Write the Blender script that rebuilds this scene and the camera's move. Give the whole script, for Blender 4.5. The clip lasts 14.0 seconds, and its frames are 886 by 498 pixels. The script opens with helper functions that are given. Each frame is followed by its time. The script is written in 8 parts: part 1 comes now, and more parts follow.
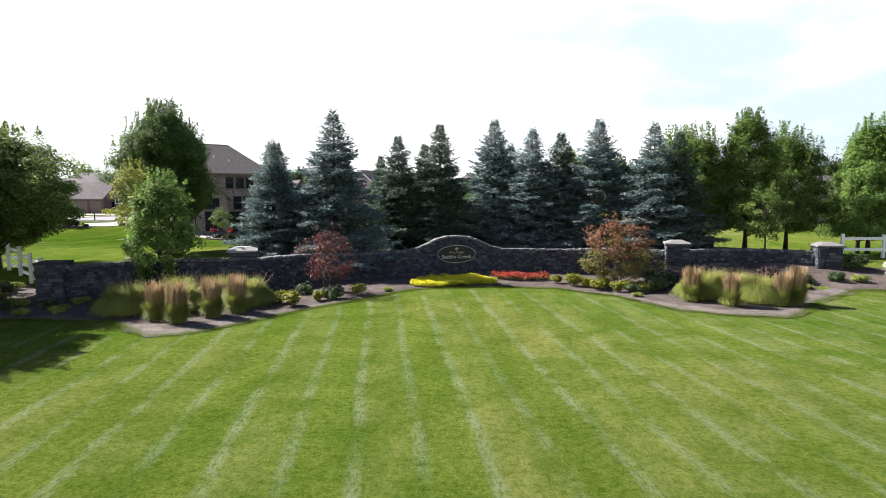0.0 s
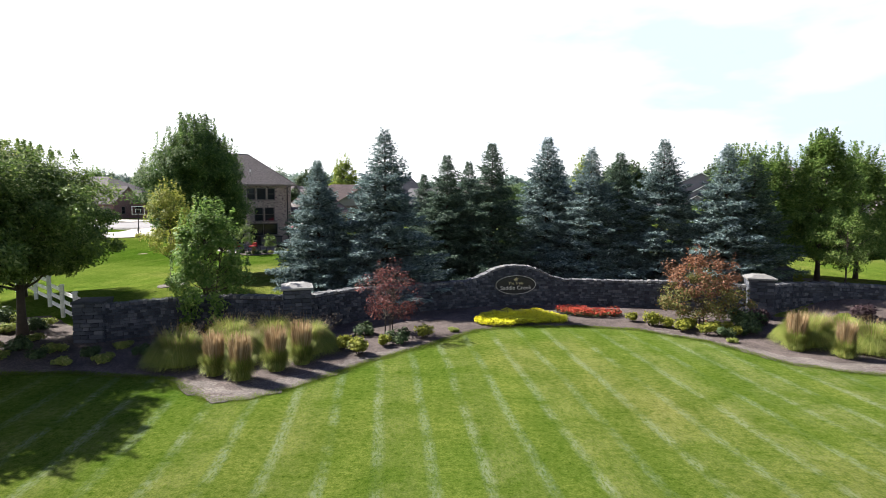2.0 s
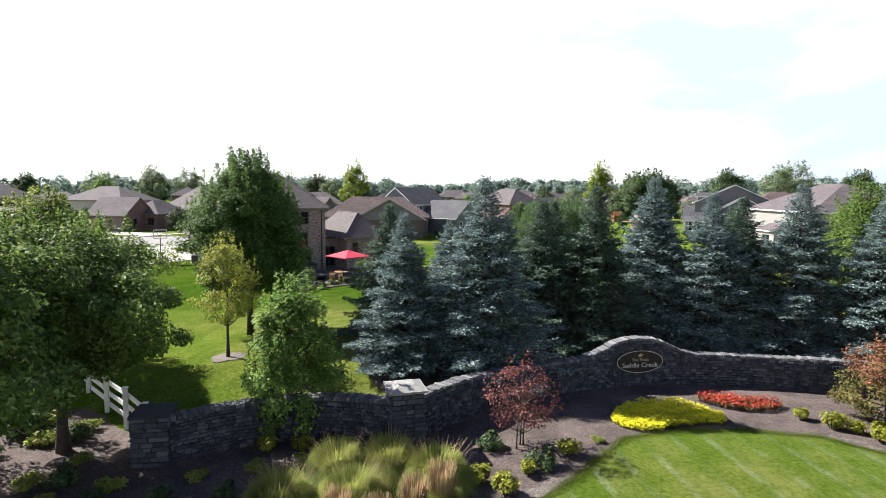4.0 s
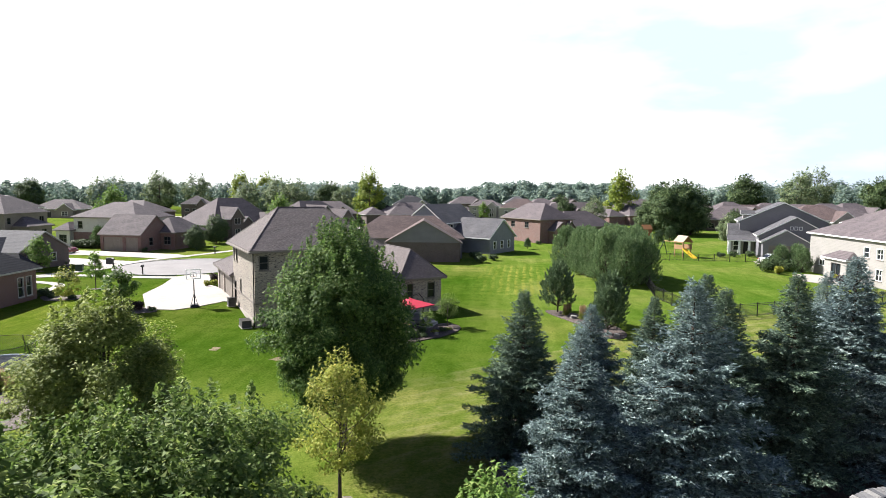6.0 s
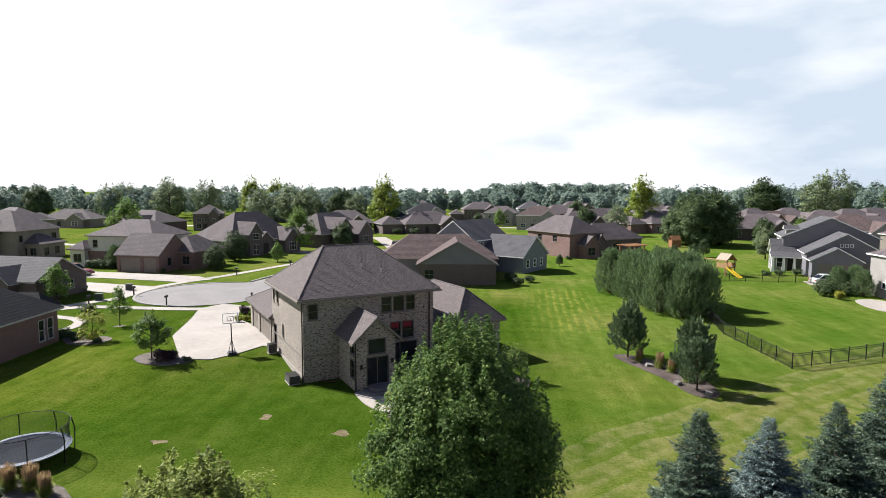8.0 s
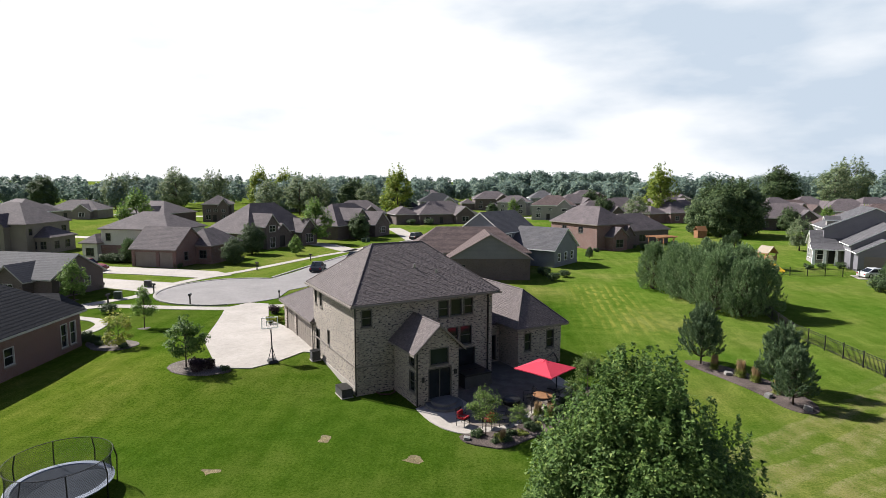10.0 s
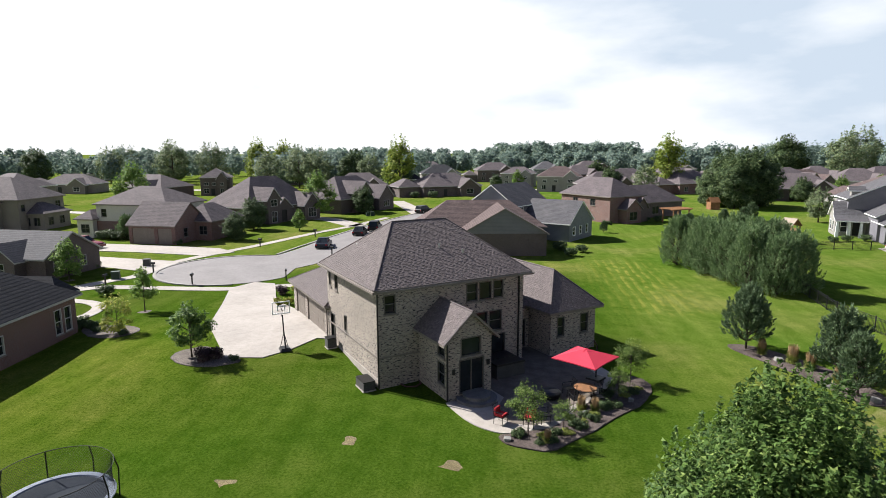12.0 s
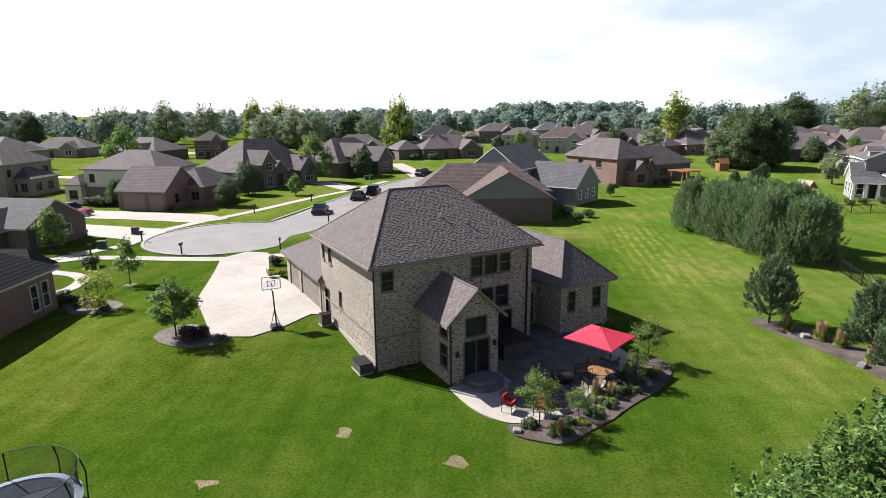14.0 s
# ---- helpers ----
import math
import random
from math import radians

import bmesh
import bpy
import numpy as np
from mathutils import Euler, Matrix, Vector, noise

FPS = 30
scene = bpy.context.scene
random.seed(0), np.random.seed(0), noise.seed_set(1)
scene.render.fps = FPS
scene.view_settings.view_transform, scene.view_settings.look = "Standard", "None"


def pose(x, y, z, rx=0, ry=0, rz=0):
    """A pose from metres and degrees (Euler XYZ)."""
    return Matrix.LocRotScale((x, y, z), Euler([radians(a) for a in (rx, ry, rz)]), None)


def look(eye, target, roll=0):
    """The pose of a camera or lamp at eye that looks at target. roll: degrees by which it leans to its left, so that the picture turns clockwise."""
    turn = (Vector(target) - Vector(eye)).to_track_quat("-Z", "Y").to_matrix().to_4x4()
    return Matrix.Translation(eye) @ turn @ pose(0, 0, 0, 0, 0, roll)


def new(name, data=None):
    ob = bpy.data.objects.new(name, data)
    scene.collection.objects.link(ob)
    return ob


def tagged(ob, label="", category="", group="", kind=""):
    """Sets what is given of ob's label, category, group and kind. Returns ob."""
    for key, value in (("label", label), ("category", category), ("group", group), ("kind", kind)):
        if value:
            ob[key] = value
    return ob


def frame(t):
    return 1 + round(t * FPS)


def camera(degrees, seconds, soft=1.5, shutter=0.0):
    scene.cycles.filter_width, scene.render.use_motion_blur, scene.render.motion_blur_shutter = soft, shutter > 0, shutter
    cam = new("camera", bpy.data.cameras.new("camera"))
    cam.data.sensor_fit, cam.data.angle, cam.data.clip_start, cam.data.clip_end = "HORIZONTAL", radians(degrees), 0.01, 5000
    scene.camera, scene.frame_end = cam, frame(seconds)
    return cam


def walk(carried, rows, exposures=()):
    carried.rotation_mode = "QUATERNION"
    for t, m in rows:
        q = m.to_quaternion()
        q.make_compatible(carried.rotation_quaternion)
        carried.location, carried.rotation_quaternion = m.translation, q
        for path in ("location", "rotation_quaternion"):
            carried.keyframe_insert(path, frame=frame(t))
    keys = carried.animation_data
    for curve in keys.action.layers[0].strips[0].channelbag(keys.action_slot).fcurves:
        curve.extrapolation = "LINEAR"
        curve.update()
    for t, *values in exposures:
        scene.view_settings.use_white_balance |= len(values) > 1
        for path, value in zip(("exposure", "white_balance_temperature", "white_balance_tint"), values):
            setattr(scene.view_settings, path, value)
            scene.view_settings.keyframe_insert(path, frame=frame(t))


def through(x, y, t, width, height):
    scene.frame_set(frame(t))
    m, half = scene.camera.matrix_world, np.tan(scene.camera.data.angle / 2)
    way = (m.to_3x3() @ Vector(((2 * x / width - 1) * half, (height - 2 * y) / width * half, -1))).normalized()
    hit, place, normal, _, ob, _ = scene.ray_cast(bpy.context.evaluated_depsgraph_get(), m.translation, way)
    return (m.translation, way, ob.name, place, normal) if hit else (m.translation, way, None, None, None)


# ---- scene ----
cam = camera(75.0, 14.0, 0.65)
PATH = [
    (0, (0.469, -0.463, 4.145), (0.318, 1.522, 3.946), -0.1),
    (0.5, (0.04, -0.183, 4.379), (-0.114, 1.801, 4.182), -0.0),
    (1, (-0.599, 0.183, 4.655), (-0.752, 2.168, 4.458), 0.2),
    (1.5, (-1.394, 0.728, 4.935), (-1.549, 2.713, 4.74), 0.2),
    (2, (-2.352, 1.462, 5.296), (-2.508, 3.446, 5.101), 0.3),
    (2.5, (-3.478, 2.388, 5.674), (-3.636, 4.373, 5.482), 0.5),
    (3, (-4.716, 3.424, 6.211), (-4.873, 5.409, 6.02), 0.6),
    (3.2, (-5.133, 3.808, 6.399), (-5.292, 5.793, 6.21), 0.7),
    (5.3, (-10.971, 9.423, 9.718), (-11.131, 11.406, 9.508), 0.1),
    (5.5, (-11.634, 9.986, 9.935), (-11.793, 11.97, 9.734), 0.5),
    (6, (-13.143, 11.243, 10.655), (-13.305, 13.226, 10.459), 0.6),
    (6.5, (-14.515, 12.461, 11.532), (-14.68, 14.444, 11.334), 0.4),
    (7, (-15.721, 13.609, 12.449), (-15.891, 15.592, 12.251), 0.4),
    (7.5, (-16.944, 14.657, 13.118), (-17.116, 16.639, 12.92), 0.3),
    (8, (-18.046, 15.57, 13.475), (-18.221, 17.552, 13.277), 0.3),
    (10.5, (-23.348, 19.95, 13.762), (-23.529, 21.925, 13.507), 0.1),
    (11, (-23.949, 20.77, 13.698), (-24.124, 22.743, 13.422), 0.0),
    (11.5, (-24.374, 21.617, 13.682), (-24.549, 23.587, 13.379), -0.1),
    (12, (-24.672, 22.493, 13.72), (-24.846, 24.457, 13.387), -0.2),
    (12.5, (-24.879, 23.322, 13.739), (-25.052, 25.28, 13.374), -0.3),
    (13, (-24.978, 24.106, 13.727), (-25.152, 26.059, 13.33), -0.4),
    (13.5, (-25.037, 24.865, 13.715), (-25.211, 26.81, 13.285), -0.4),
    (14, (-25.012, 25.485, 13.702), (-25.187, 27.423, 13.24), -0.5),
]
walk(cam, [(t, look(eye, target, roll)) for t, eye, target, roll in PATH], [(0, 1.77), (3, 1.81), (6.5, 1.78), (8, 1.41), (10.5, 1.3), (12, 1.4), (14, 1.53)])

# ---- light ----
SUN_TO = math.radians(-24)      # where shadows point, seen from above
SUN_UP = math.radians(40)
world = bpy.data.worlds.new("world")
scene.world = world
world.use_nodes = True
wn, wl = world.node_tree.nodes, world.node_tree.links
bg = wn["Background"]
sky = wn.new("ShaderNodeTexSky")
sky.sky_type, sky.sun_disc = "NISHITA", False
sky.sun_elevation = SUN_UP
sky.sun_rotation = math.radians(90) - (SUN_TO + math.pi)
sky.dust_density = 2.0
sky_dim = wn.new("ShaderNodeMixRGB")
sky_dim.blend_type = "MULTIPLY"
sky_dim.inputs[0].default_value = 1.0
sky_dim.inputs[2].default_value = (0.0205, 0.0252, 0.040, 1)
wl.new(sky.outputs[0], sky_dim.inputs[1])
coord = wn.new("ShaderNodeTexCoord")
sep = wn.new("ShaderNodeSeparateXYZ")
wl.new(coord.outputs["Generated"], sep.inputs[0])
mapn = wn.new("ShaderNodeMapping")
mapn.inputs["Scale"].default_value = (1.0, 1.0, 3.2)
mapn.inputs["Location"].default_value = (0.8, 0.35, 0.25)
wl.new(coord.outputs["Generated"], mapn.inputs[0])
cloud = wn.new("ShaderNodeTexNoise")
cloud.inputs["Scale"].default_value = 2.3
cloud.inputs["Detail"].default_value = 7
cloud.inputs["Roughness"].default_value = 0.5
wl.new(mapn.outputs[0], cloud.inputs["Vector"])
cover = wn.new("ShaderNodeMapRange")      # how far cloud covers the blue
cover.inputs["From Min"].default_value, cover.inputs["From Max"].default_value = 0.08, 0.3
wl.new(cloud.outputs["Fac"], cover.inputs["Value"])
high = wn.new("ShaderNodeMapRange")       # cloud sheet thins out towards the zenith
high.inputs["From Min"].default_value, high.inputs["From Max"].default_value = 0.28, 0.52
high.inputs["To Min"].default_value, high.inputs["To Max"].default_value = 1.0, 0.0
wl.new(sep.outputs["Z"], high.inputs["Value"])
both = wn.new("ShaderNodeMath")
both.operation = "MULTIPLY"
wl.new(cover.outputs[0], both.inputs[0])
wl.new(high.outputs[0], both.inputs[1])
shade = wn.new("ShaderNodeValToRGB")      # thick cloud is greyer than thin cloud
shade.color_ramp.elements[0].position, shade.color_ramp.elements[0].color = 0.30, (0.25, 0.29, 0.34, 1)
shade.color_ramp.elements[1].position, shade.color_ramp.elements[1].color = 0.52, (0.435, 0.44, 0.45, 1)
east = wn.new("ShaderNodeMath")
east.operation = "MULTIPLY_ADD"
east.inputs[1].default_value = -0.24
wl.new(sep.outputs["X"], east.inputs[0])
wl.new(cloud.outputs["Fac"], east.inputs[2])
wl.new(east.outputs[0], shade.inputs[0])
mixsky = wn.new("ShaderNodeMixRGB")
wl.new(both.outputs[0], mixsky.inputs[0])
wl.new(sky_dim.outputs[0], mixsky.inputs[1])
wl.new(shade.outputs[0], mixsky.inputs[2])
wl.new(mixsky.outputs[0], bg.inputs["Color"])
bg.inputs["Strength"].default_value = 1.0

sun_data = bpy.data.lights.new("sun", "SUN")
sun_data.energy, sun_data.angle, sun_data.color = 5.0, radians(0.55), (1.0, 0.965, 0.91)
sun = new("sun", sun_data)
sun.matrix_world = look((math.cos(SUN_TO + math.pi) * math.cos(SUN_UP) * 90, math.sin(SUN_TO + math.pi) * math.cos(SUN_UP) * 90, math.sin(SUN_UP) * 90), (0, 0, 0))


# ---- materials ----
def base_mat(name, rough=0.8, metal=0.0, spec=0.35):
    m = bpy.data.materials.new(name)
    m.use_nodes = True
    b = m.node_tree.nodes["Principled BSDF"]
    b.inputs["Roughness"].default_value = rough
    b.inputs["Metallic"].default_value = metal
    b.inputs["Specular IOR Level"].default_value = spec
    return m, m.node_tree.nodes, m.node_tree.links, b


def ramp(nodes, stops):
    r = nodes.new("ShaderNodeValToRGB")
    e = r.color_ramp.elements
    while len(e) < len(stops):
        e.new(0.5)
    for k, (p, c) in enumerate(stops):
        e[k].position, e[k].color = p, (*c, 1)
    return r


def noise_tex(nodes, links, vec, scale, detail=4, rough=0.55):
    n = nodes.new("ShaderNodeTexNoise")
    n.inputs["Scale"].default_value, n.inputs["Detail"].default_value, n.inputs["Roughness"].default_value = scale, detail, rough
    if vec is not None:
        links.new(vec, n.inputs["Vector"])
    return n


def mixed(nodes, links, kind, fac, a, b):
    m = nodes.new("ShaderNodeMixRGB")
    m.blend_type = kind
    for k, value in ((0, fac), (1, a), (2, b)):
        if isinstance(value, bpy.types.NodeSocket):
            links.new(value, m.inputs[k])
        elif k == 0:
            m.inputs[0].default_value = value
        else:
            m.inputs[k].default_value = (*value, 1)
    return m.outputs[0]


def bump(nodes, links, b, height, strength=0.4, dist=0.02):
    n = nodes.new("ShaderNodeBump")
    n.inputs["Strength"].default_value, n.inputs["Distance"].default_value = strength, dist
    links.new(height, n.inputs["Height"])
    links.new(n.outputs[0], b.inputs["Normal"])


def worn(name, color, rough=0.7, spread=0.25, big=0.6, fine=14.0, metal=0.0, relief=0.15, spec=0.35):
    """A plain surface with stains and grain at two scales."""
    m, nodes, links, b = base_mat(name, rough, metal, spec)
    c = nodes.new("ShaderNodeTexCoord").outputs["Object"]
    one, two = noise_tex(nodes, links, c, big), noise_tex(nodes, links, c, fine, 6)
    lo, hi = [tuple(max(0.0, v * (1 + s)) for v in color) for s in (-spread, spread)]
    r = ramp(nodes, [(0.3, lo), (0.7, hi)])
    links.new(one.outputs["Fac"], r.inputs[0])
    r2 = ramp(nodes, [(0.3, (0.82, 0.82, 0.82)), (0.7, (1.12, 1.12, 1.12))])
    links.new(two.outputs["Fac"], r2.inputs[0])
    links.new(mixed(nodes, links, "MULTIPLY", 1.0, r.outputs[0], r2.outputs[0]), b.inputs["Base Color"])
    bump(nodes, links, b, two.outputs["Fac"], relief)
    return m


def brick_mat(name, c1, c2, mortar, dark, blotch=0.5, width=0.21, row=0.075, rough=0.85):
    """Brickwork laid out in metres on the wall, with darker bricks thrown in."""
    m, nodes, links, b = base_mat(name, rough)
    uv = nodes.new("ShaderNodeTexCoord").outputs["UV"]
    br = nodes.new("ShaderNodeTexBrick")
    br.inputs["Scale"].default_value = 1.0
    br.inputs["Brick Width"].default_value, br.inputs["Row Height"].default_value = width, row
    br.inputs["Mortar Size"].default_value = 0.008
    br.inputs["Color1"].default_value, br.inputs["Color2"].default_value, br.inputs["Mortar"].default_value = (*c1, 1), (*c2, 1), (*mortar, 1)
    links.new(uv, br.inputs["Vector"])
    mp = nodes.new("ShaderNodeMapping")
    mp.inputs["Scale"].default_value = (4.6, 12.0, 1)
    links.new(uv, mp.inputs[0])
    n = noise_tex(nodes, links, mp.outputs[0], 1.0, 3, 0.6)
    r = ramp(nodes, [(blotch, (0, 0, 0)), (blotch + 0.06, (1, 1, 1))])
    links.new(n.outputs["Fac"], r.inputs[0])
    col = mixed(nodes, links, "MIX", r.outputs[0], br.outputs["Color"], dark)
    big = noise_tex(nodes, links, uv, 0.35, 3)
    r2 = ramp(nodes, [(0.3, (0.85, 0.85, 0.85)), (0.7, (1.1, 1.1, 1.1))])
    links.new(big.outputs["Fac"], r2.inputs[0])
    links.new(mixed(nodes, links, "MULTIPLY", 1.0, col, r2.outputs[0]), b.inputs["Base Color"])
    bump(nodes, links, b, br.outputs["Fac"], -0.3, 0.01)
    return m


def shingle_mat(name, color, contrast=0.45):
    """Laminated shingles: the shade under every second course's tabs is painted as dark rows."""
    m, nodes, links, b = base_mat(name, 0.9, 0, 0.2)
    uv = nodes.new("ShaderNodeTexCoord").outputs["UV"]
    br = nodes.new("ShaderNodeTexBrick")
    br.inputs["Scale"].default_value = 1.0
    br.inputs["Brick Width"].default_value, br.inputs["Row Height"].default_value = 0.46, 0.15
    br.inputs["Mortar Size"].default_value = 0.006
    br.inputs["Color1"].default_value, br.inputs["Color2"].default_value = (*(v * (1 + 0.5 * contrast) for v in color), 1), (*(v * (1 - 0.5 * contrast) for v in color), 1)
    br.inputs["Mortar"].default_value = (*(v * 0.5 for v in color), 1)
    links.new(uv, br.inputs["Vector"])
    sp = nodes.new("ShaderNodeSeparateXYZ")
    links.new(uv, sp.inputs[0])
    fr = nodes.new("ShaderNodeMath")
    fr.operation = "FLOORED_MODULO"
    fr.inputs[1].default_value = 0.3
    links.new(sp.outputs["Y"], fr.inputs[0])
    # tab shadow painted along the lower third of each double course
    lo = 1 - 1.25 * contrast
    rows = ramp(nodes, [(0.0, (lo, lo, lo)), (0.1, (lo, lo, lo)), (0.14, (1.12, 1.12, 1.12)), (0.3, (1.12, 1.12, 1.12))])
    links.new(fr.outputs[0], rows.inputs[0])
    mp = nodes.new("ShaderNodeMapping")
    mp.inputs["Scale"].default_value = (4.4, 3.4, 1)
    links.new(uv, mp.inputs[0])
    tab = noise_tex(nodes, links, mp.outputs[0], 1.0, 2, 0.5)
    tabs = ramp(nodes, [(0.42, (0.12, 0.12, 0.12)), (0.54, (1, 1, 1))])
    links.new(tab.outputs["Fac"], tabs.inputs[0])
    row_shade = mixed(nodes, links, "MIX", tabs.outputs[0], (1, 1, 1), rows.outputs[0])
    big = noise_tex(nodes, links, uv, 0.5, 4)
    r2 = ramp(nodes, [(0.3, (0.84, 0.84, 0.86)), (0.7, (1.12, 1.1, 1.08))])
    links.new(big.outputs["Fac"], r2.inputs[0])
    col = mixed(nodes, links, "MULTIPLY", 1.0, br.outputs["Color"], row_shade)
    links.new(mixed(nodes, links, "MULTIPLY", 1.0, col, r2.outputs[0]), b.inputs["Base Color"])
    bump(nodes, links, b, rows.outputs[0], 0.5, 0.02)
    return m


def siding_mat(name, color):
    """Lapped boards 0.18 m high, the shade at each lap darkened into the colour."""
    m, nodes, links, b = base_mat(name, 0.6)
    tc = nodes.new("ShaderNodeTexCoord")
    sp = nodes.new("ShaderNodeSeparateXYZ")
    links.new(tc.outputs["UV"], sp.inputs[0])
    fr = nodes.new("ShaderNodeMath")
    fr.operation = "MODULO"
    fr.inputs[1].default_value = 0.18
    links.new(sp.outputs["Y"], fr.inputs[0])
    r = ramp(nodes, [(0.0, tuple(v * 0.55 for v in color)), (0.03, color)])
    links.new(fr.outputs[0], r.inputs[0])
    n = noise_tex(nodes, links, tc.outputs["UV"], 0.6, 4)
    r2 = ramp(nodes, [(0.3, (0.9, 0.9, 0.9)), (0.7, (1.06, 1.06, 1.06))])
    links.new(n.outputs["Fac"], r2.inputs[0])
    links.new(mixed(nodes, links, "MULTIPLY", 1.0, r.outputs[0], r2.outputs[0]), b.inputs["Base Color"])
    bump(nodes, links, b, fr.outputs[0], 0.4, 0.3)
    return m


def leaf_mat(name, c1, c2, c3=None, through=0.3, rough=0.6, spec=0.12):
    """Leaves: each takes its own tone between the colours and lets some light through."""
    m, nodes, links, b = base_mat(name, rough, 0, spec)
    g = nodes.new("ShaderNodeNewGeometry")
    r = ramp(nodes, [(0.0, c1), (0.75, c2), (1.0, c3 or c2)])
    links.new(g.outputs["Random Per Island"], r.inputs[0])
    o = nodes.new("ShaderNodeTexCoord")
    n = noise_tex(nodes, links, o.outputs["Object"], 0.8, 2)
    r2 = ramp(nodes, [(0.3, (0.75, 0.78, 0.8)), (0.7, (1.2, 1.18, 1.1))])
    links.new(n.outputs["Fac"], r2.inputs[0])
    col = mixed(nodes, links, "MULTIPLY", 1.0, r.outputs[0], r2.outputs[0])
    links.new(col, b.inputs["Base Color"])
    t = nodes.new("ShaderNodeBsdfTranslucent")
    links.new(col, t.inputs["Color"])
    mx = nodes.new("ShaderNodeMixShader")
    mx.inputs[0].default_value = through
    out = nodes["Material Output"]
    links.new(b.outputs[0], mx.inputs[1])
    links.new(t.outputs[0], mx.inputs[2])
    links.new(mx.outputs[0], out.inputs["Surface"])
    return m


def lawn_mat():
    """Mown grass: blade grain, patches, and mowing stripes that run with the mower."""
    m, nodes, links, b = base_mat("lawn_grass", 1.0, 0, 0.0)
    c = nodes.new("ShaderNodeTexCoord").outputs["Object"]
    patch, mid, fine = noise_tex(nodes, links, c, 0.09, 5), noise_tex(nodes, links, c, 0.8, 5, 0.6), noise_tex(nodes, links, c, 24, 6, 0.8)
    r = ramp(nodes, [(0.32, (0.056, 0.098, 0.013)), (0.5, (0.079, 0.113, 0.019)), (0.68, (0.116, 0.129, 0.034))])
    links.new(patch.outputs["Fac"], r.inputs[0])
    r2 = ramp(nodes, [(0.3, (0.74, 0.82, 0.68)), (0.72, (1.22, 1.12, 1.24))])
    links.new(mid.outputs["Fac"], r2.inputs[0])
    tuft = noise_tex(nodes, links, c, 7.0, 4, 0.7)
    r5 = ramp(nodes, [(0.34, (0.62, 0.74, 0.5)), (0.48, (1.0, 1.0, 0.95)), (0.66, (1.4, 1.24, 1.5))])
    links.new(tuft.outputs["Fac"], r5.inputs[0])
    r3 = ramp(nodes, [(0.33, (0.5, 0.56, 0.45)), (0.5, (1.0, 1.0, 0.95)), (0.67, (1.5, 1.42, 1.6))])
    links.new(fine.outputs["Fac"], r3.inputs[0])
    col = mixed(nodes, links, "MULTIPLY", 1.0, mixed(nodes, links, "MULTIPLY", 1.0, r.outputs[0], r2.outputs[0]), r3.outputs[0])
    col = mixed(nodes, links, "MULTIPLY", 1.0, col, r5.outputs[0])

    def stripes(angle, period, width, colour, amount, x0, x1, y0, y1, soft, col, double=True, warp=0.5, reach=None):
        rot = nodes.new("ShaderNodeMapping")
        rot.inputs["Rotation"].default_value = (0, 0, angle)
        links.new(c, rot.inputs[0])
        wob = noise_tex(nodes, links, c, 0.12, 2)
        sx = nodes.new("ShaderNodeSeparateXYZ")
        links.new(rot.outputs[0], sx.inputs[0])
        ad = nodes.new("ShaderNodeMath")
        ad.operation = "MULTIPLY_ADD"
        ad.inputs[1].default_value = warp
        links.new(wob.outputs["Fac"], ad.inputs[0])
        links.new(sx.outputs["X"], ad.inputs[2])
        mod = nodes.new("ShaderNodeMath")
        mod.operation = "FLOORED_MODULO"
        mod.inputs[1].default_value = period
        links.new(ad.outputs[0], mod.inputs[0])
        nrm = nodes.new("ShaderNodeMath")
        nrm.operation = "DIVIDE"
        nrm.inputs[1].default_value = period
        links.new(mod.outputs[0], nrm.inputs[0])
        w = width / period
        stops = [(0.0, (0, 0, 0)), (0.1, (1, 1, 1)), (0.1 + w, (1, 1, 1)), (0.1 + 2.2 * w, (0, 0, 0))]
        if double:
            stops = [(0.0, (0, 0, 0)), (0.05, (1, 1, 1)), (0.05 + w, (1, 1, 1)), (0.06 + 2 * w, (0, 0, 0)), (0.5, (0, 0, 0)), (0.55, (0.75, 0.75, 0.75)), (0.55 + w, (0.75, 0.75, 0.75)), (0.56 + 2 * w, (0, 0, 0))]
        rr = ramp(nodes, stops)
        links.new(nrm.outputs[0], rr.inputs[0])
        fac = rr.outputs[0]
        src = nodes.new("ShaderNodeSeparateXYZ")
        links.new(c, src.inputs[0])
        for axis, lo, hi in (("X", x0, x1), ("Y", y0, y1)):
            for edge, sign in ((lo, 1), (hi, -1)):
                mr = nodes.new("ShaderNodeMapRange")
                mr.inputs["From Min"].default_value, mr.inputs["From Max"].default_value = edge - soft * sign, edge + soft * sign
                links.new(src.outputs[axis], mr.inputs["Value"])
                fac = mixed(nodes, links, "MULTIPLY", 1.0, fac, mr.outputs[0])
        for edge, sign in ((reach[0], 1), (reach[1], -1)) if reach else ():
            mr = nodes.new("ShaderNodeMapRange")
            mr.inputs["From Min"].default_value, mr.inputs["From Max"].default_value = edge - 0.8 * sign, edge + 0.8 * sign
            links.new(ad.outputs[0], mr.inputs["Value"])
            fac = mixed(nodes, links, "MULTIPLY", 1.0, fac, mr.outputs[0])
        stretch = nodes.new("ShaderNodeMapping")
        stretch.inputs["Scale"].default_value = (18.0, 6.0, 1.0)
        links.new(rot.outputs[0], stretch.inputs[0])
        fleck = noise_tex(nodes, links, stretch.outputs[0], 1.0, 5, 0.75)
        flecks = ramp(nodes, [(0.42, (0.04, 0.04, 0.04)), (0.58, (1, 1, 1))])
        links.new(fleck.outputs["Fac"], flecks.inputs[0])
        fac = mixed(nodes, links, "MULTIPLY", 1.0, fac, flecks.outputs[0])
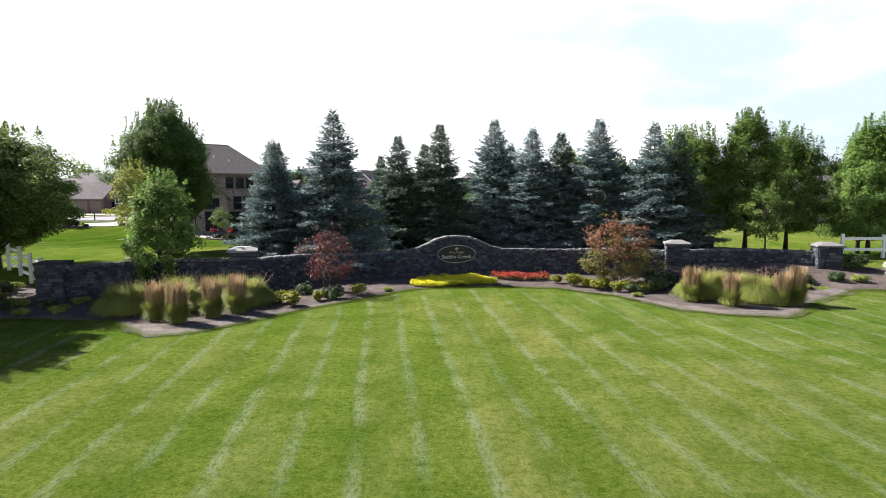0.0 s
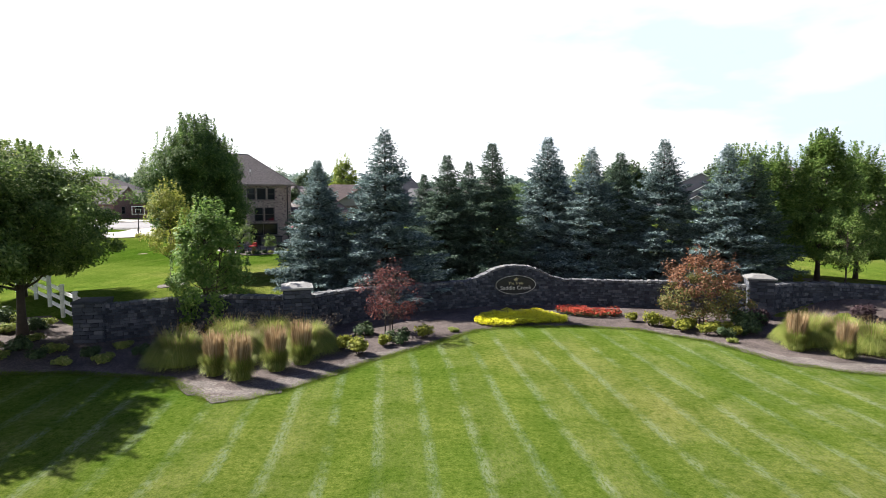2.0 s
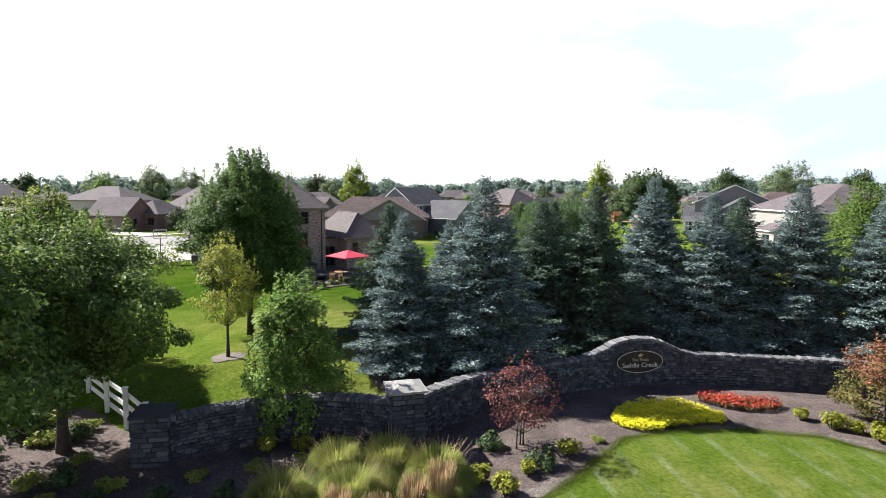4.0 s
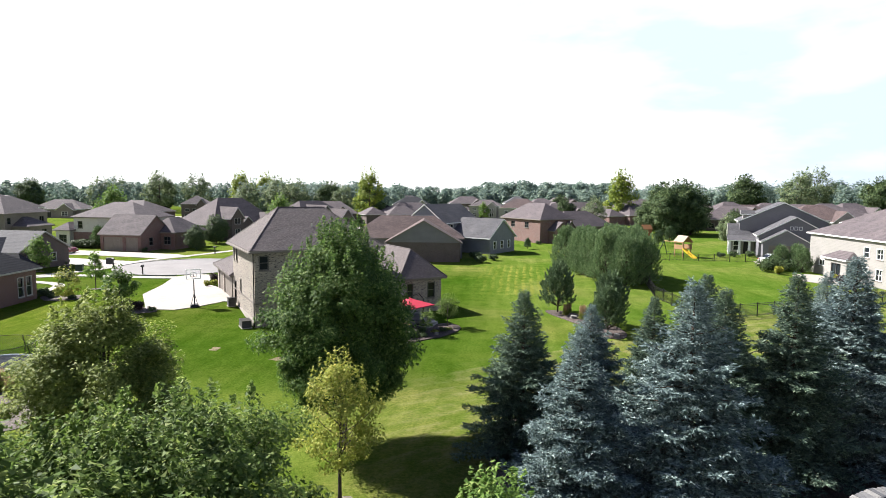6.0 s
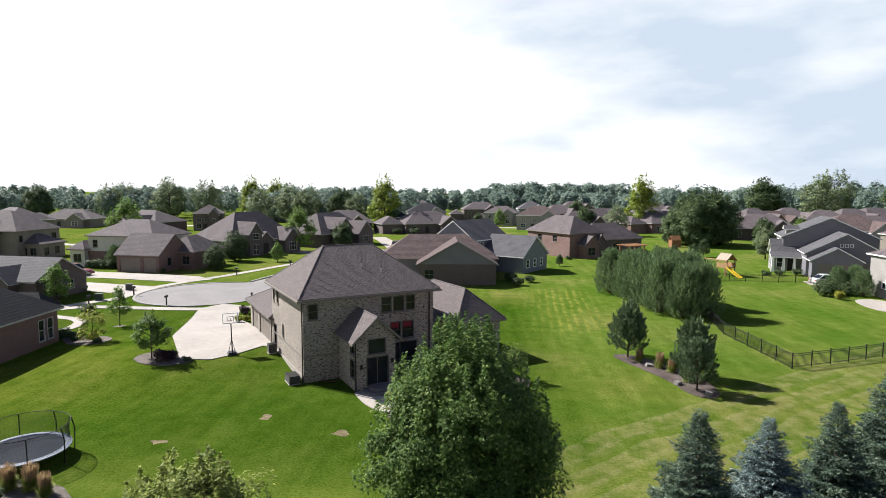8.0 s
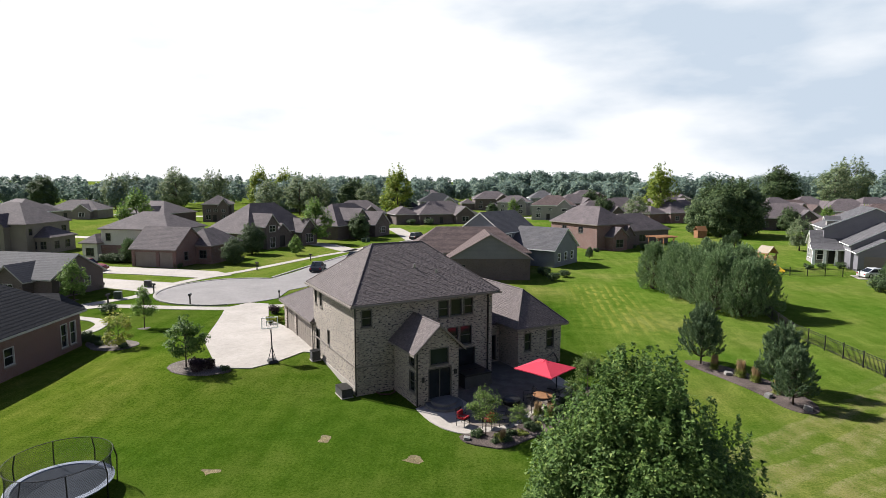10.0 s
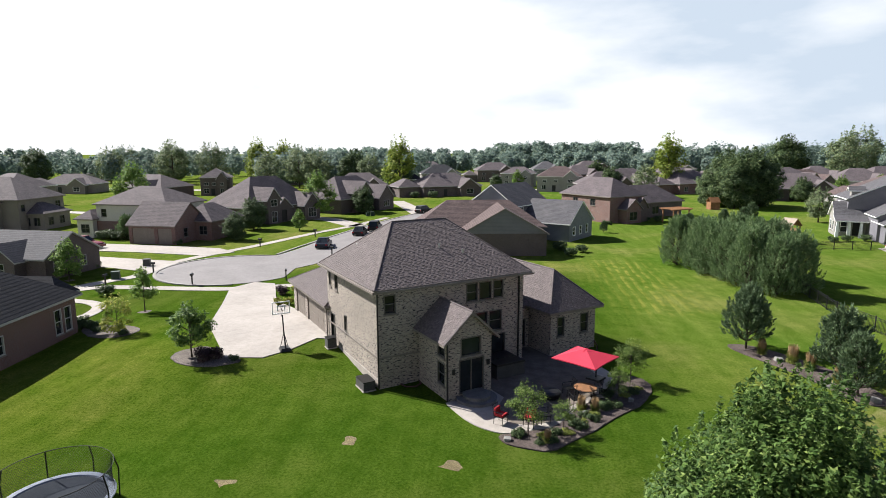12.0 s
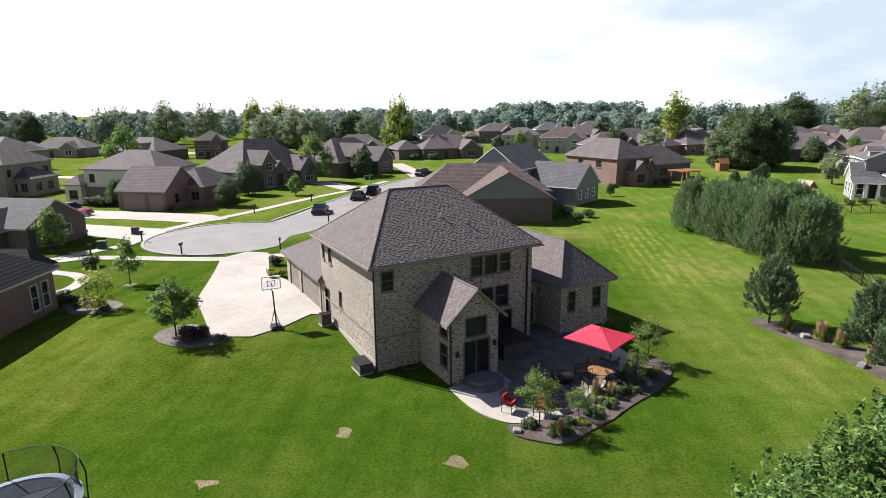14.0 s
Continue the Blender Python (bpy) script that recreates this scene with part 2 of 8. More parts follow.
        rough_edge = ramp(nodes, [(0.4, (0.08, 0.08, 0.08)), (0.58, (1, 1, 1))])
        links.new(mid.outputs["Fac"], rough_edge.inputs[0])
        fac = mixed(nodes, links, "MULTIPLY", 1.0, fac, rough_edge.outputs[0])
        fac = mixed(nodes, links, "MULTIPLY", 1.0, fac, (amount, amount, amount))
        return mixed(nodes, links, "MIX", fac, col, colour)

    col = stripes(radians(-10.5), 2.1, 0.1, (0.168, 0.205, 0.145), 0.72, -14, 24, -12, 24, 2.0, col)
    col = stripes(radians(-10.5), 2.1, 0.5, (0.155, 0.16, 0.06), 0.45, -14, 24, -12, 24, 2.0, col, False)
    col = stripes(radians(-10.5), 2.6, 1.2, (0.15, 0.16, 0.075), 0.3, 3, 30, -12, 26, 3.0, col, False, 0.6)
    col = stripes(radians(52.4), 2.3, 1.0, (0.15, 0.138, 0.056), 0.95, -17, 60, 30, 80, 2.0, col, False, 2.5, (-44.0, -28.0))
    col = stripes(radians(52.4), 1.15, 0.2, (0.19, 0.175, 0.085), 0.7, -17, 60, 30, 80, 2.0, col, False, 2.5, (-44.0, -28.0))
    col = stripes(radians(3.4), 0.9, 0.2, (0.22, 0.185, 0.04), 1.0, -13, -6, 72, 96, 2.5, col, False, 1.0)
    lay = nodes.new("ShaderNodeMapping")
    lay.inputs["Rotation"].default_value = (0, 0, radians(-10.5))
    lay.inputs["Scale"].default_value = (0.9, 0.12, 1.0)
    links.new(c, lay.inputs[0])
    band = noise_tex(nodes, links, lay.outputs[0], 1.0, 4, 0.6)
    r4 = ramp(nodes, [(0.35, (0.82, 0.88, 0.78)), (0.65, (1.16, 1.1, 1.2))])
    links.new(band.outputs["Fac"], r4.inputs[0])
    col = mixed(nodes, links, "MULTIPLY", 1.0, col, r4.outputs[0])
    # the brick house's own yard is a lusher, darker turf
    src2 = nodes.new("ShaderNodeSeparateXYZ")
    links.new(c, src2.inputs[0])
    yard = (1, 1, 1)
    for axis, lo, hi in (("X", -11, -16), ("Y", 39, 43), ("Y", 92, 84), ("X", -100, -80)):
        mr = nodes.new("ShaderNodeMapRange")
        mr.inputs["From Min"].default_value, mr.inputs["From Max"].default_value = lo, hi
        links.new(src2.outputs[axis], mr.inputs["Value"])
        yard = mixed(nodes, links, "MULTIPLY", 1.0, yard, mr.outputs[0])
    lush = mixed(nodes, links, "MULTIPLY", 1.0, col, (0.53, 0.66, 0.48))
    col = mixed(nodes, links, "MIX", yard, col, lush)
    back = (1, 1, 1)
    for axis, lo, hi in (("Y", 56, 64), ("X", -17, -11)):
        mr = nodes.new("ShaderNodeMapRange")
        mr.inputs["From Min"].default_value, mr.inputs["From Max"].default_value = lo, hi
        links.new(src2.outputs[axis], mr.inputs["Value"])
        back = mixed(nodes, links, "MULTIPLY", 1.0, back, mr.outputs[0])
    deeper = mixed(nodes, links, "MULTIPLY", 1.0, col, (0.93, 1.0, 0.98))
    col = mixed(nodes, links, "MIX", back, col, deeper)
    dry = (1, 1, 1)
    for axis, lo, hi in (("X", -34, -50), ("Y", 40, 48), ("Y", 66, 60)):
        mr = nodes.new("ShaderNodeMapRange")
        mr.inputs["From Min"].default_value, mr.inputs["From Max"].default_value = lo, hi
        links.new(src2.outputs[axis], mr.inputs["Value"])
        dry = mixed(nodes, links, "MULTIPLY", 1.0, dry, mr.outputs[0])
    col = mixed(nodes, links, "MIX", dry, col, mixed(nodes, links, "MULTIPLY", 1.0, col, (1.6, 1.32, 1.4)))
    links.new(col, b.inputs["Base Color"])
    bump(nodes, links, b, fine.outputs["Fac"], 1.0, 0.06)
    return m


def chip_mat(name, color):
    """Shredded bark or straw: single chips, light and dark."""
    m, nodes, links, b = base_mat(name, 0.95, 0, 0.1)
    c = nodes.new("ShaderNodeTexCoord").outputs["Object"]
    big, fine = noise_tex(nodes, links, c, 0.7, 5, 0.6), noise_tex(nodes, links, c, 34, 4, 0.7)
    vo = nodes.new("ShaderNodeTexVoronoi")
    vo.inputs["Scale"].default_value = 26.0
    links.new(c, vo.inputs["Vector"])
    bw = nodes.new("ShaderNodeRGBToBW")
    links.new(vo.outputs["Color"], bw.inputs[0])
    r = ramp(nodes, [(0.3, tuple(v * 0.62 for v in color)), (0.7, tuple(v * 1.3 for v in color))])
    links.new(big.outputs["Fac"], r.inputs[0])
    r2 = ramp(nodes, [(0.2, (0.66, 0.65, 0.65)), (0.6, (1.0, 1.0, 1.0)), (0.85, (1.35, 1.33, 1.3))])
    links.new(bw.outputs[0], r2.inputs[0])
    r3 = ramp(nodes, [(0.3, (0.6, 0.6, 0.6)), (0.7, (1.35, 1.35, 1.35))])
    links.new(fine.outputs["Fac"], r3.inputs[0])
    col = mixed(nodes, links, "MULTIPLY", 1.0, mixed(nodes, links, "MULTIPLY", 1.0, r.outputs[0], r2.outputs[0]), r3.outputs[0])
    links.new(col, b.inputs["Base Color"])
    bump(nodes, links, b, bw.outputs[0], 0.8, 0.03)
    return m


def concrete_mat(name, color, joint=0.0, rough=0.85):
    m, nodes, links, b = base_mat(name, rough)
    c = nodes.new("ShaderNodeTexCoord").outputs["Object"]
    one, two, three = noise_tex(nodes, links, c, 0.3, 5), noise_tex(nodes, links, c, 2.5, 6, 0.65), noise_tex(nodes, links, c, 40, 3)
    r = ramp(nodes, [(0.3, tuple(v * 0.84 for v in color)), (0.7, tuple(v * 1.1 for v in color))])
    links.new(one.outputs["Fac"], r.inputs[0])
    r2 = ramp(nodes, [(0.28, (0.84, 0.83, 0.82)), (0.6, (1.04, 1.04, 1.04))])
    links.new(two.outputs["Fac"], r2.inputs[0])
    r3 = ramp(nodes, [(0.3, (0.9, 0.9, 0.9)), (0.7, (1.08, 1.08, 1.08))])
    links.new(three.outputs["Fac"], r3.inputs[0])
    col = mixed(nodes, links, "MULTIPLY", 1.0, mixed(nodes, links, "MULTIPLY", 1.0, r.outputs[0], r2.outputs[0]), r3.outputs[0])
    links.new(col, b.inputs["Base Color"])
    bump(nodes, links, b, three.outputs["Fac"], 0.2)
    return m


def stone_mat(name, stops):
    """Quarried stone: each piece its own tone, with veins and pits."""
    m, nodes, links, b = base_mat(name, 0.88, 0, 0.3)
    o = nodes.new("ShaderNodeObjectInfo")
    g = nodes.new("ShaderNodeNewGeometry")
    add = nodes.new("ShaderNodeMath")
    add.operation = "ADD"
    links.new(o.outputs["Random"], add.inputs[0])
    links.new(g.outputs["Random Per Island"], add.inputs[1])
    fr = nodes.new("ShaderNodeMath")
    fr.operation = "FRACT"
    links.new(add.outputs[0], fr.inputs[0])
    r = ramp(nodes, stops)
    links.new(fr.outputs[0], r.inputs[0])
    c = nodes.new("ShaderNodeTexCoord").outputs["Object"]
    n = noise_tex(nodes, links, c, 9, 6, 0.65)
    r2 = ramp(nodes, [(0.3, (0.7, 0.7, 0.72)), (0.7, (1.2, 1.2, 1.18))])
    links.new(n.outputs["Fac"], r2.inputs[0])
    links.new(mixed(nodes, links, "MULTIPLY", 1.0, r.outputs[0], r2.outputs[0]), b.inputs["Base Color"])
    bump(nodes, links, b, n.outputs["Fac"], 0.6, 0.02)
    return m


def glass_mat(name, tint=(0.009, 0.011, 0.013)):
    m, nodes, links, b = base_mat(name, 0.08, 0, 0.28)
    c = nodes.new("ShaderNodeTexCoord").outputs["Object"]
    n = noise_tex(nodes, links, c, 0.9, 3)
    r = ramp(nodes, [(0.35, tint), (0.7, tuple(v * 2.2 for v in tint))])
    links.new(n.outputs["Fac"], r.inputs[0])
    links.new(r.outputs[0], b.inputs["Base Color"])
    return m


def clear_mat(name):
    """Clear acrylic sheet."""
    m, nodes, links, b = base_mat(name, 0.05, 0, 0.5)
    b.inputs["Base Color"].default_value = (0.95, 0.96, 0.97, 1)
    b.inputs["Transmission Weight"].default_value = 1.0
    b.inputs["IOR"].default_value = 1.02
    return m


LAWN = lawn_mat()
MULCH = chip_mat("mulch", (0.092, 0.074, 0.068))
GRAVEL = chip_mat("pale_mulch", (0.125, 0.108, 0.098))
CONCRETE = concrete_mat("concrete", (0.275, 0.25, 0.226))
STREET = concrete_mat("street_concrete", (0.158, 0.148, 0.147))
KERB = concrete_mat("kerb_concrete", (0.2, 0.19, 0.18))
BARK = worn("bark", (0.0527, 0.0403, 0.031), 0.95, 0.3, 3, 30, relief=0.8)
WHITE = worn("white_paint", (0.74, 0.74, 0.72), 0.5, 0.06, 1.0, 12, relief=0.05)
TRIM = worn("taupe_trim", (0.15, 0.13, 0.115), 0.6, 0.1, 1.0, 12, relief=0.05)
PALE_TRIM = worn("pale_trim", (0.34, 0.33, 0.32), 0.6, 0.08, 1.0, 12, relief=0.05)
FRAME = worn("bronze_frame", (0.078, 0.072, 0.066), 0.5, 0.1, 1.0, 12, relief=0.05)
BLACK = worn("black_paint", (0.0093, 0.0093, 0.00992), 0.45, 0.2, 2.0, 20, relief=0.05)
DARKMETAL = worn("dark_metal", (0.0186, 0.0186, 0.0198), 0.4, 0.2, 3.0, 20, 0.7)
STEEL = worn("steel", (0.45, 0.45, 0.46), 0.35, 0.1, 3.0, 20, 0.9)
GREYBOX = worn("grey_metal", (0.06, 0.058, 0.058), 0.6, 0.15, 2.0, 20, 0.2)
GLASS = glass_mat("window_glass")
SPEC_BRICK = brick_mat("tumbled_brick", (0.31, 0.262, 0.222), (0.2, 0.168, 0.145), (0.255, 0.236, 0.212), (0.04, 0.037, 0.04), 0.545)
RED_BRICK = brick_mat("red_brick", (0.15, 0.078, 0.065), (0.115, 0.063, 0.055), (0.17, 0.14, 0.135), (0.0398, 0.0264, 0.0253), 0.62)
BROWN_BRICK = brick_mat("brown_brick", (0.101, 0.0753, 0.0677), (0.0757, 0.0583, 0.0536), (0.109, 0.0952, 0.0935), (0.0336, 0.0259, 0.0234), 0.6)
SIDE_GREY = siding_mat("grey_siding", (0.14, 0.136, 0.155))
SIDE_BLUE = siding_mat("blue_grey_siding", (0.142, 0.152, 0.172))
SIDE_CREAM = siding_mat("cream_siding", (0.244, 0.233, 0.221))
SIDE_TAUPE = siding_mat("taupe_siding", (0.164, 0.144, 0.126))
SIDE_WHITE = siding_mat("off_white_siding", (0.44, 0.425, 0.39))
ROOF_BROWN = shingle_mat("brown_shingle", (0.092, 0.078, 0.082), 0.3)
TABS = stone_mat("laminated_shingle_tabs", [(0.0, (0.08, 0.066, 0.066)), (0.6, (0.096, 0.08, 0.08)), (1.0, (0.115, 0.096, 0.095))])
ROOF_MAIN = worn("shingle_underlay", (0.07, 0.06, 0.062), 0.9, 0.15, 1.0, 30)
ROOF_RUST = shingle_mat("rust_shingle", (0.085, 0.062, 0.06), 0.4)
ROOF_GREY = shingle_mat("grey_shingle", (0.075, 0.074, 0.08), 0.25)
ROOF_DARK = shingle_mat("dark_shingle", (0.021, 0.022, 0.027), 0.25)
GARAGE = worn("garage_door_paint", (0.155, 0.133, 0.115), 0.6, 0.08, 1.0, 10, relief=0.05)
STONE = stone_mat("wall_stone", [(0.0, (0.0251, 0.0287, 0.037)), (0.4, (0.0413, 0.0458, 0.0573)), (0.75, (0.062, 0.066, 0.08)), (1.0, (0.105, 0.107, 0.118))])
COPING = stone_mat("coping_stone", [(0.0, (0.144, 0.137, 0.133)), (1.0, (0.245, 0.238, 0.223))])
CAPROCK = stone_mat("capping_stone", [(0.0, (0.06, 0.062, 0.07)), (0.6, (0.1, 0.1, 0.105)), (1.0, (0.17, 0.165, 0.16))])
MORTAR = worn("recessed_mortar", (0.036, 0.035, 0.038), 0.95, 0.3, 2, 20)
SPRUCE_BLUE = leaf_mat("blue_spruce_needles", (0.046, 0.072, 0.074), (0.157, 0.214, 0.214), (0.39, 0.47, 0.475), 0.3, 0.6)
SPRUCE_GREEN = leaf_mat("green_spruce_needles", (0.0322, 0.0554, 0.0421), (0.102, 0.147, 0.107), (0.212, 0.27, 0.202), 0.3, 0.6)
PINE = leaf_mat("evergreen_needles", (0.062, 0.11, 0.05), (0.15, 0.22, 0.1), (0.28, 0.35, 0.18), 0.3, 0.6)
MAPLE = leaf_mat("maple_leaves", (0.0398, 0.0795, 0.0212), (0.0927, 0.157, 0.0398), (0.199, 0.264, 0.0795), 0.4)
PEAR = leaf_mat("pear_leaves", (0.058, 0.105, 0.025), (0.125, 0.195, 0.046), (0.23, 0.29, 0.085), 0.42)
DARK_PINE = leaf_mat("young_pine_needles", (0.045, 0.078, 0.042), (0.11, 0.16, 0.084), (0.2, 0.26, 0.145), 0.2, 0.6)
OAK = leaf_mat("oak_leaves", (0.0575, 0.0977, 0.0255), (0.132, 0.195, 0.0452), (0.279, 0.326, 0.114), 0.42)
OAK_LIGHT = leaf_mat("olive_leaves", (0.1, 0.135, 0.03), (0.205, 0.245, 0.062), (0.335, 0.36, 0.115), 0.4)
LIME = leaf_mat("light_green_leaves", (0.0767, 0.146, 0.0319), (0.154, 0.242, 0.0576), (0.254, 0.319, 0.102), 0.45)
YELLOWING = leaf_mat("yellowing_leaves", (0.15, 0.19, 0.03), (0.29, 0.31, 0.06), (0.42, 0.38, 0.1), 0.35)
BRIGHT = leaf_mat("sunny_yellow_green_leaves", (0.103, 0.155, 0.0207), (0.207, 0.259, 0.0414), (0.29, 0.31, 0.062), 0.35)
RUSSET = leaf_mat("russet_leaves", (0.1, 0.035, 0.035), (0.18, 0.062, 0.055), (0.25, 0.11, 0.085), 0.25)
TURNING = leaf_mat("turning_leaves", (0.075, 0.085, 0.024), (0.13, 0.12, 0.035), (0.2, 0.085, 0.045), 0.25)
GRASS_GREEN = leaf_mat("tall_grass_blades", (0.15, 0.195, 0.04), (0.28, 0.31, 0.08), (0.44, 0.41, 0.15), 0.45)
TURF = leaf_mat("turf_blades", (0.075, 0.12, 0.016), (0.11, 0.15, 0.024), (0.15, 0.165, 0.045), 0.5, 0.9, 0.0)
GRASS_TAN = leaf_mat("feather_grass_plumes", (0.222, 0.151, 0.0754), (0.372, 0.257, 0.151), (0.443, 0.354, 0.23), 0.3)
GOLD_SHRUB = leaf_mat("golden_shrub_leaves", (0.105, 0.129, 0.0161), (0.242, 0.242, 0.0322), (0.363, 0.338, 0.0645), 0.3)
DARK_SHRUB = leaf_mat("dark_shrub_leaves", (0.026, 0.0469, 0.0188), (0.0625, 0.0937, 0.0365), (0.104, 0.136, 0.0625), 0.2)
PURPLE_SHRUB = leaf_mat("purple_shrub_leaves", (0.031, 0.0186, 0.0248), (0.062, 0.0372, 0.0434), (0.0868, 0.062, 0.0558), 0.2)
FLOWER_YELLOW = leaf_mat("yellow_blossoms", (0.495, 0.462, 0.022), (0.726, 0.682, 0.033), (0.825, 0.792, 0.088), 0.3)
BRONZE = leaf_mat("bronze_leaves", (0.11, 0.055, 0.03), (0.19, 0.085, 0.05), (0.26, 0.13, 0.075), 0.25)
FLOWER_RED = leaf_mat("red_blossoms", (0.22, 0.02, 0.015), (0.42, 0.06, 0.035), (0.5, 0.2, 0.1), 0.25)
FLOWER_WHITE = leaf_mat("white_blossoms", (0.45, 0.45, 0.38), (0.68, 0.68, 0.6), (0.75, 0.75, 0.68), 0.3)
# Distance haze is mixed into this leaf colour: paler and bluer.
WOODS = leaf_mat("haze_tinted_woods_leaves", (0.104, 0.152, 0.138), (0.174, 0.232, 0.198), (0.255, 0.305, 0.237), 0.4)
# Paler than the near oaks, with some distance haze put into the colour.
FAR_OAK = leaf_mat("grey_green_leaves", (0.091, 0.13, 0.0715), (0.169, 0.208, 0.111), (0.26, 0.286, 0.163), 0.35)
FAR_GREEN = leaf_mat("deep_green_leaves", (0.036, 0.064, 0.027), (0.078, 0.115, 0.048), (0.14, 0.175, 0.075), 0.25)
UMBRELLA = worn("red_canvas", (0.387, 0.0175, 0.0421), 0.8, 0.08, 1.0, 25, relief=0.1)
RED_CUSHION = worn("red_cushion", (0.31, 0.0124, 0.0186), 0.85, 0.15, 3.0, 30)
CEDAR = worn("cedar_wood", (0.186, 0.0868, 0.0372), 0.75, 0.25, 2.0, 20)
TANWOOD = worn("tan_wood", (0.223, 0.13, 0.062), 0.7, 0.2, 2.0, 20)
YELLOW_PLASTIC = worn("yellow_plastic", (0.465, 0.31, 0.0186), 0.4, 0.05, 1, 10, relief=0.03)
GREEN_PLASTIC = worn("green_plastic", (0.014, 0.034, 0.018), 0.6, 0.1, 1, 10, relief=0.03)
TYRE = worn("tyre_rubber", (0.0124, 0.0124, 0.0124), 0.85, 0.2, 3, 30)
CAR_NAVY = worn("navy_car_paint", (0.012, 0.016, 0.028), 0.4, 0.1, 1, 5, relief=0.0, spec=0.22)
CAR_BLACK = worn("black_car_paint", (0.009, 0.009, 0.011), 0.4, 0.1, 1, 5, relief=0.0, spec=0.22)
CAR_SILVER = worn("silver_car_paint", (0.55, 0.56, 0.57), 0.28, 0.05, 1, 5, 0.4, relief=0.0, spec=0.6)
CAR_RED = worn("dark_red_car_paint", (0.16, 0.02, 0.025), 0.25, 0.1, 1, 5, relief=0.0, spec=0.6)
SIGN_BLACK = worn("sign_black", (0.012, 0.012, 0.013), 0.4, 0.2, 2, 20, relief=0.03)
SIGN_GOLD = worn("sign_gold_paint", (0.42, 0.36, 0.2), 0.5, 0.1, 2, 20, relief=0.03)
SIGN_SILVER = worn("sign_silver_paint", (0.5, 0.49, 0.45), 0.5, 0.1, 2, 20, relief=0.03)
TRAMPBED = worn("trampoline_mat", (0.026, 0.03, 0.037), 0.95, 0.15, 1, 20, spec=0.05)
BARE = chip_mat("bare_straw", (0.15, 0.125, 0.07))
PAVER = worn("paver_stone", (0.1, 0.098, 0.1), 0.9, 0.25, 1.5, 14, relief=0.3)
STAMPED = worn("stamped_brown_concrete", (0.105, 0.087, 0.072), 0.8, 0.3, 1.2, 9, relief=0.3)


# ---- mesh helpers ----
def auto_uv(me):
    """Lays each face out flat in metres, level edges along u."""
    uv = me.uv_layers.new(name="UVMap")
    z = Vector((0, 0, 1))
    for p in me.polygons:
        n = p.normal
        t = Vector((1, 0, 0)) if abs(n.z) > 0.97 else z.cross(n).normalized()
        b = n.cross(t)
        for li in p.loop_indices:
            co = me.vertices[me.loops[li].vertex_index].co
            uv.data[li].uv = (co.dot(t), co.dot(b))


class Mesh:
    """Collects corners and faces of one part."""
    def __init__(self):
        self.v, self.f, self.m = [], [], []

    def face(self, pts, mi=0):
        k = len(self.v)
        self.v += [tuple(p) for p in pts]
        self.f.append(tuple(range(k, k + len(pts))))
        self.m.append(mi)
        return self

    def box(self, x0, y0, z0, x1, y1, z1, mi=0, mat=None, taper=0.0):
        cx, cy = (x0 + x1) / 2, (y0 + y1) / 2
        k = len(self.v)
        for z, s in ((z0, 1.0), (z1, 1.0 - taper)):
            for x, y in ((x0, y0), (x1, y0), (x1, y1), (x0, y1)):
                p = Vector((cx + (x - cx) * s, cy + (y - cy) * s, z))
                self.v.append(tuple(mat @ p if mat else p))
        for q in ((3, 2, 1, 0), (4, 5, 6, 7), (0, 1, 5, 4), (1, 2, 6, 5), (2, 3, 7, 6), (3, 0, 4, 7)):
            self.f.append(tuple(k + i for i in q))
            self.m.append(mi)
        return self

    def tube(self, pts, radii, sides=8, mi=0, caps=True):
        k = len(self.v)
        pts = [Vector(p) for p in pts]
        for i, p in enumerate(pts):
            d = (pts[min(i + 1, len(pts) - 1)] - pts[max(i - 1, 0)]).normalized()
            a = d.cross(Vector((0, 0, 1)) if abs(d.z) < 0.9 else Vector((1, 0, 0))).normalized()
            b = d.cross(a)
            for s in range(sides):
                w = 2 * math.pi * s / sides
                self.v.append(tuple(p + (a * math.cos(w) + b * math.sin(w)) * radii[i]))
        for i in range(len(pts) - 1):
            for s in range(sides):
                s2 = (s + 1) % sides
                self.f.append((k + i * sides + s2, k + i * sides + s, k + (i + 1) * sides + s, k + (i + 1) * sides + s2))
                self.m.append(mi)
        if caps:
            self.f.append(tuple(k + s for s in range(sides)))
            self.f.append(tuple(k + (len(pts) - 1) * sides + sides - 1 - s for s in range(sides)))
            self.m += [mi, mi]
        return self

    def lathe(self, profile, sides=16, at=(0, 0, 0), mi=0, lid=True):
        k = len(self.v)
        for r, z in profile:
            for s in range(sides):
                w = 2 * math.pi * s / sides
                self.v.append((at[0] + r * math.cos(w), at[1] + r * math.sin(w), at[2] + z))
        for i in range(len(profile) - 1):
            for s in range(sides):
                s2 = (s + 1) % sides
                self.f.append((k + i * sides + s, k + i * sides + s2, k + (i + 1) * sides + s2, k + (i + 1) * sides + s))
                self.m.append(mi)
        if lid:
            self.f.append(tuple(k + (len(profile) - 1) * sides + s for s in range(sides)))
            self.m.append(mi)
        return self

    def data(self, name, mats, smooth=False, uv=True):
        me = bpy.data.meshes.new(name)
        me.from_pydata(self.v, [], self.f)
        for m in mats if isinstance(mats, (list, tuple)) else [mats]:
            me.materials.append(m)
        if any(self.m):
            me.polygons.foreach_set("material_index", self.m)
        if smooth:
            me.polygons.foreach_set("use_smooth", [True] * len(self.f))
        me.update()
        if uv:
            auto_uv(me)
        return me


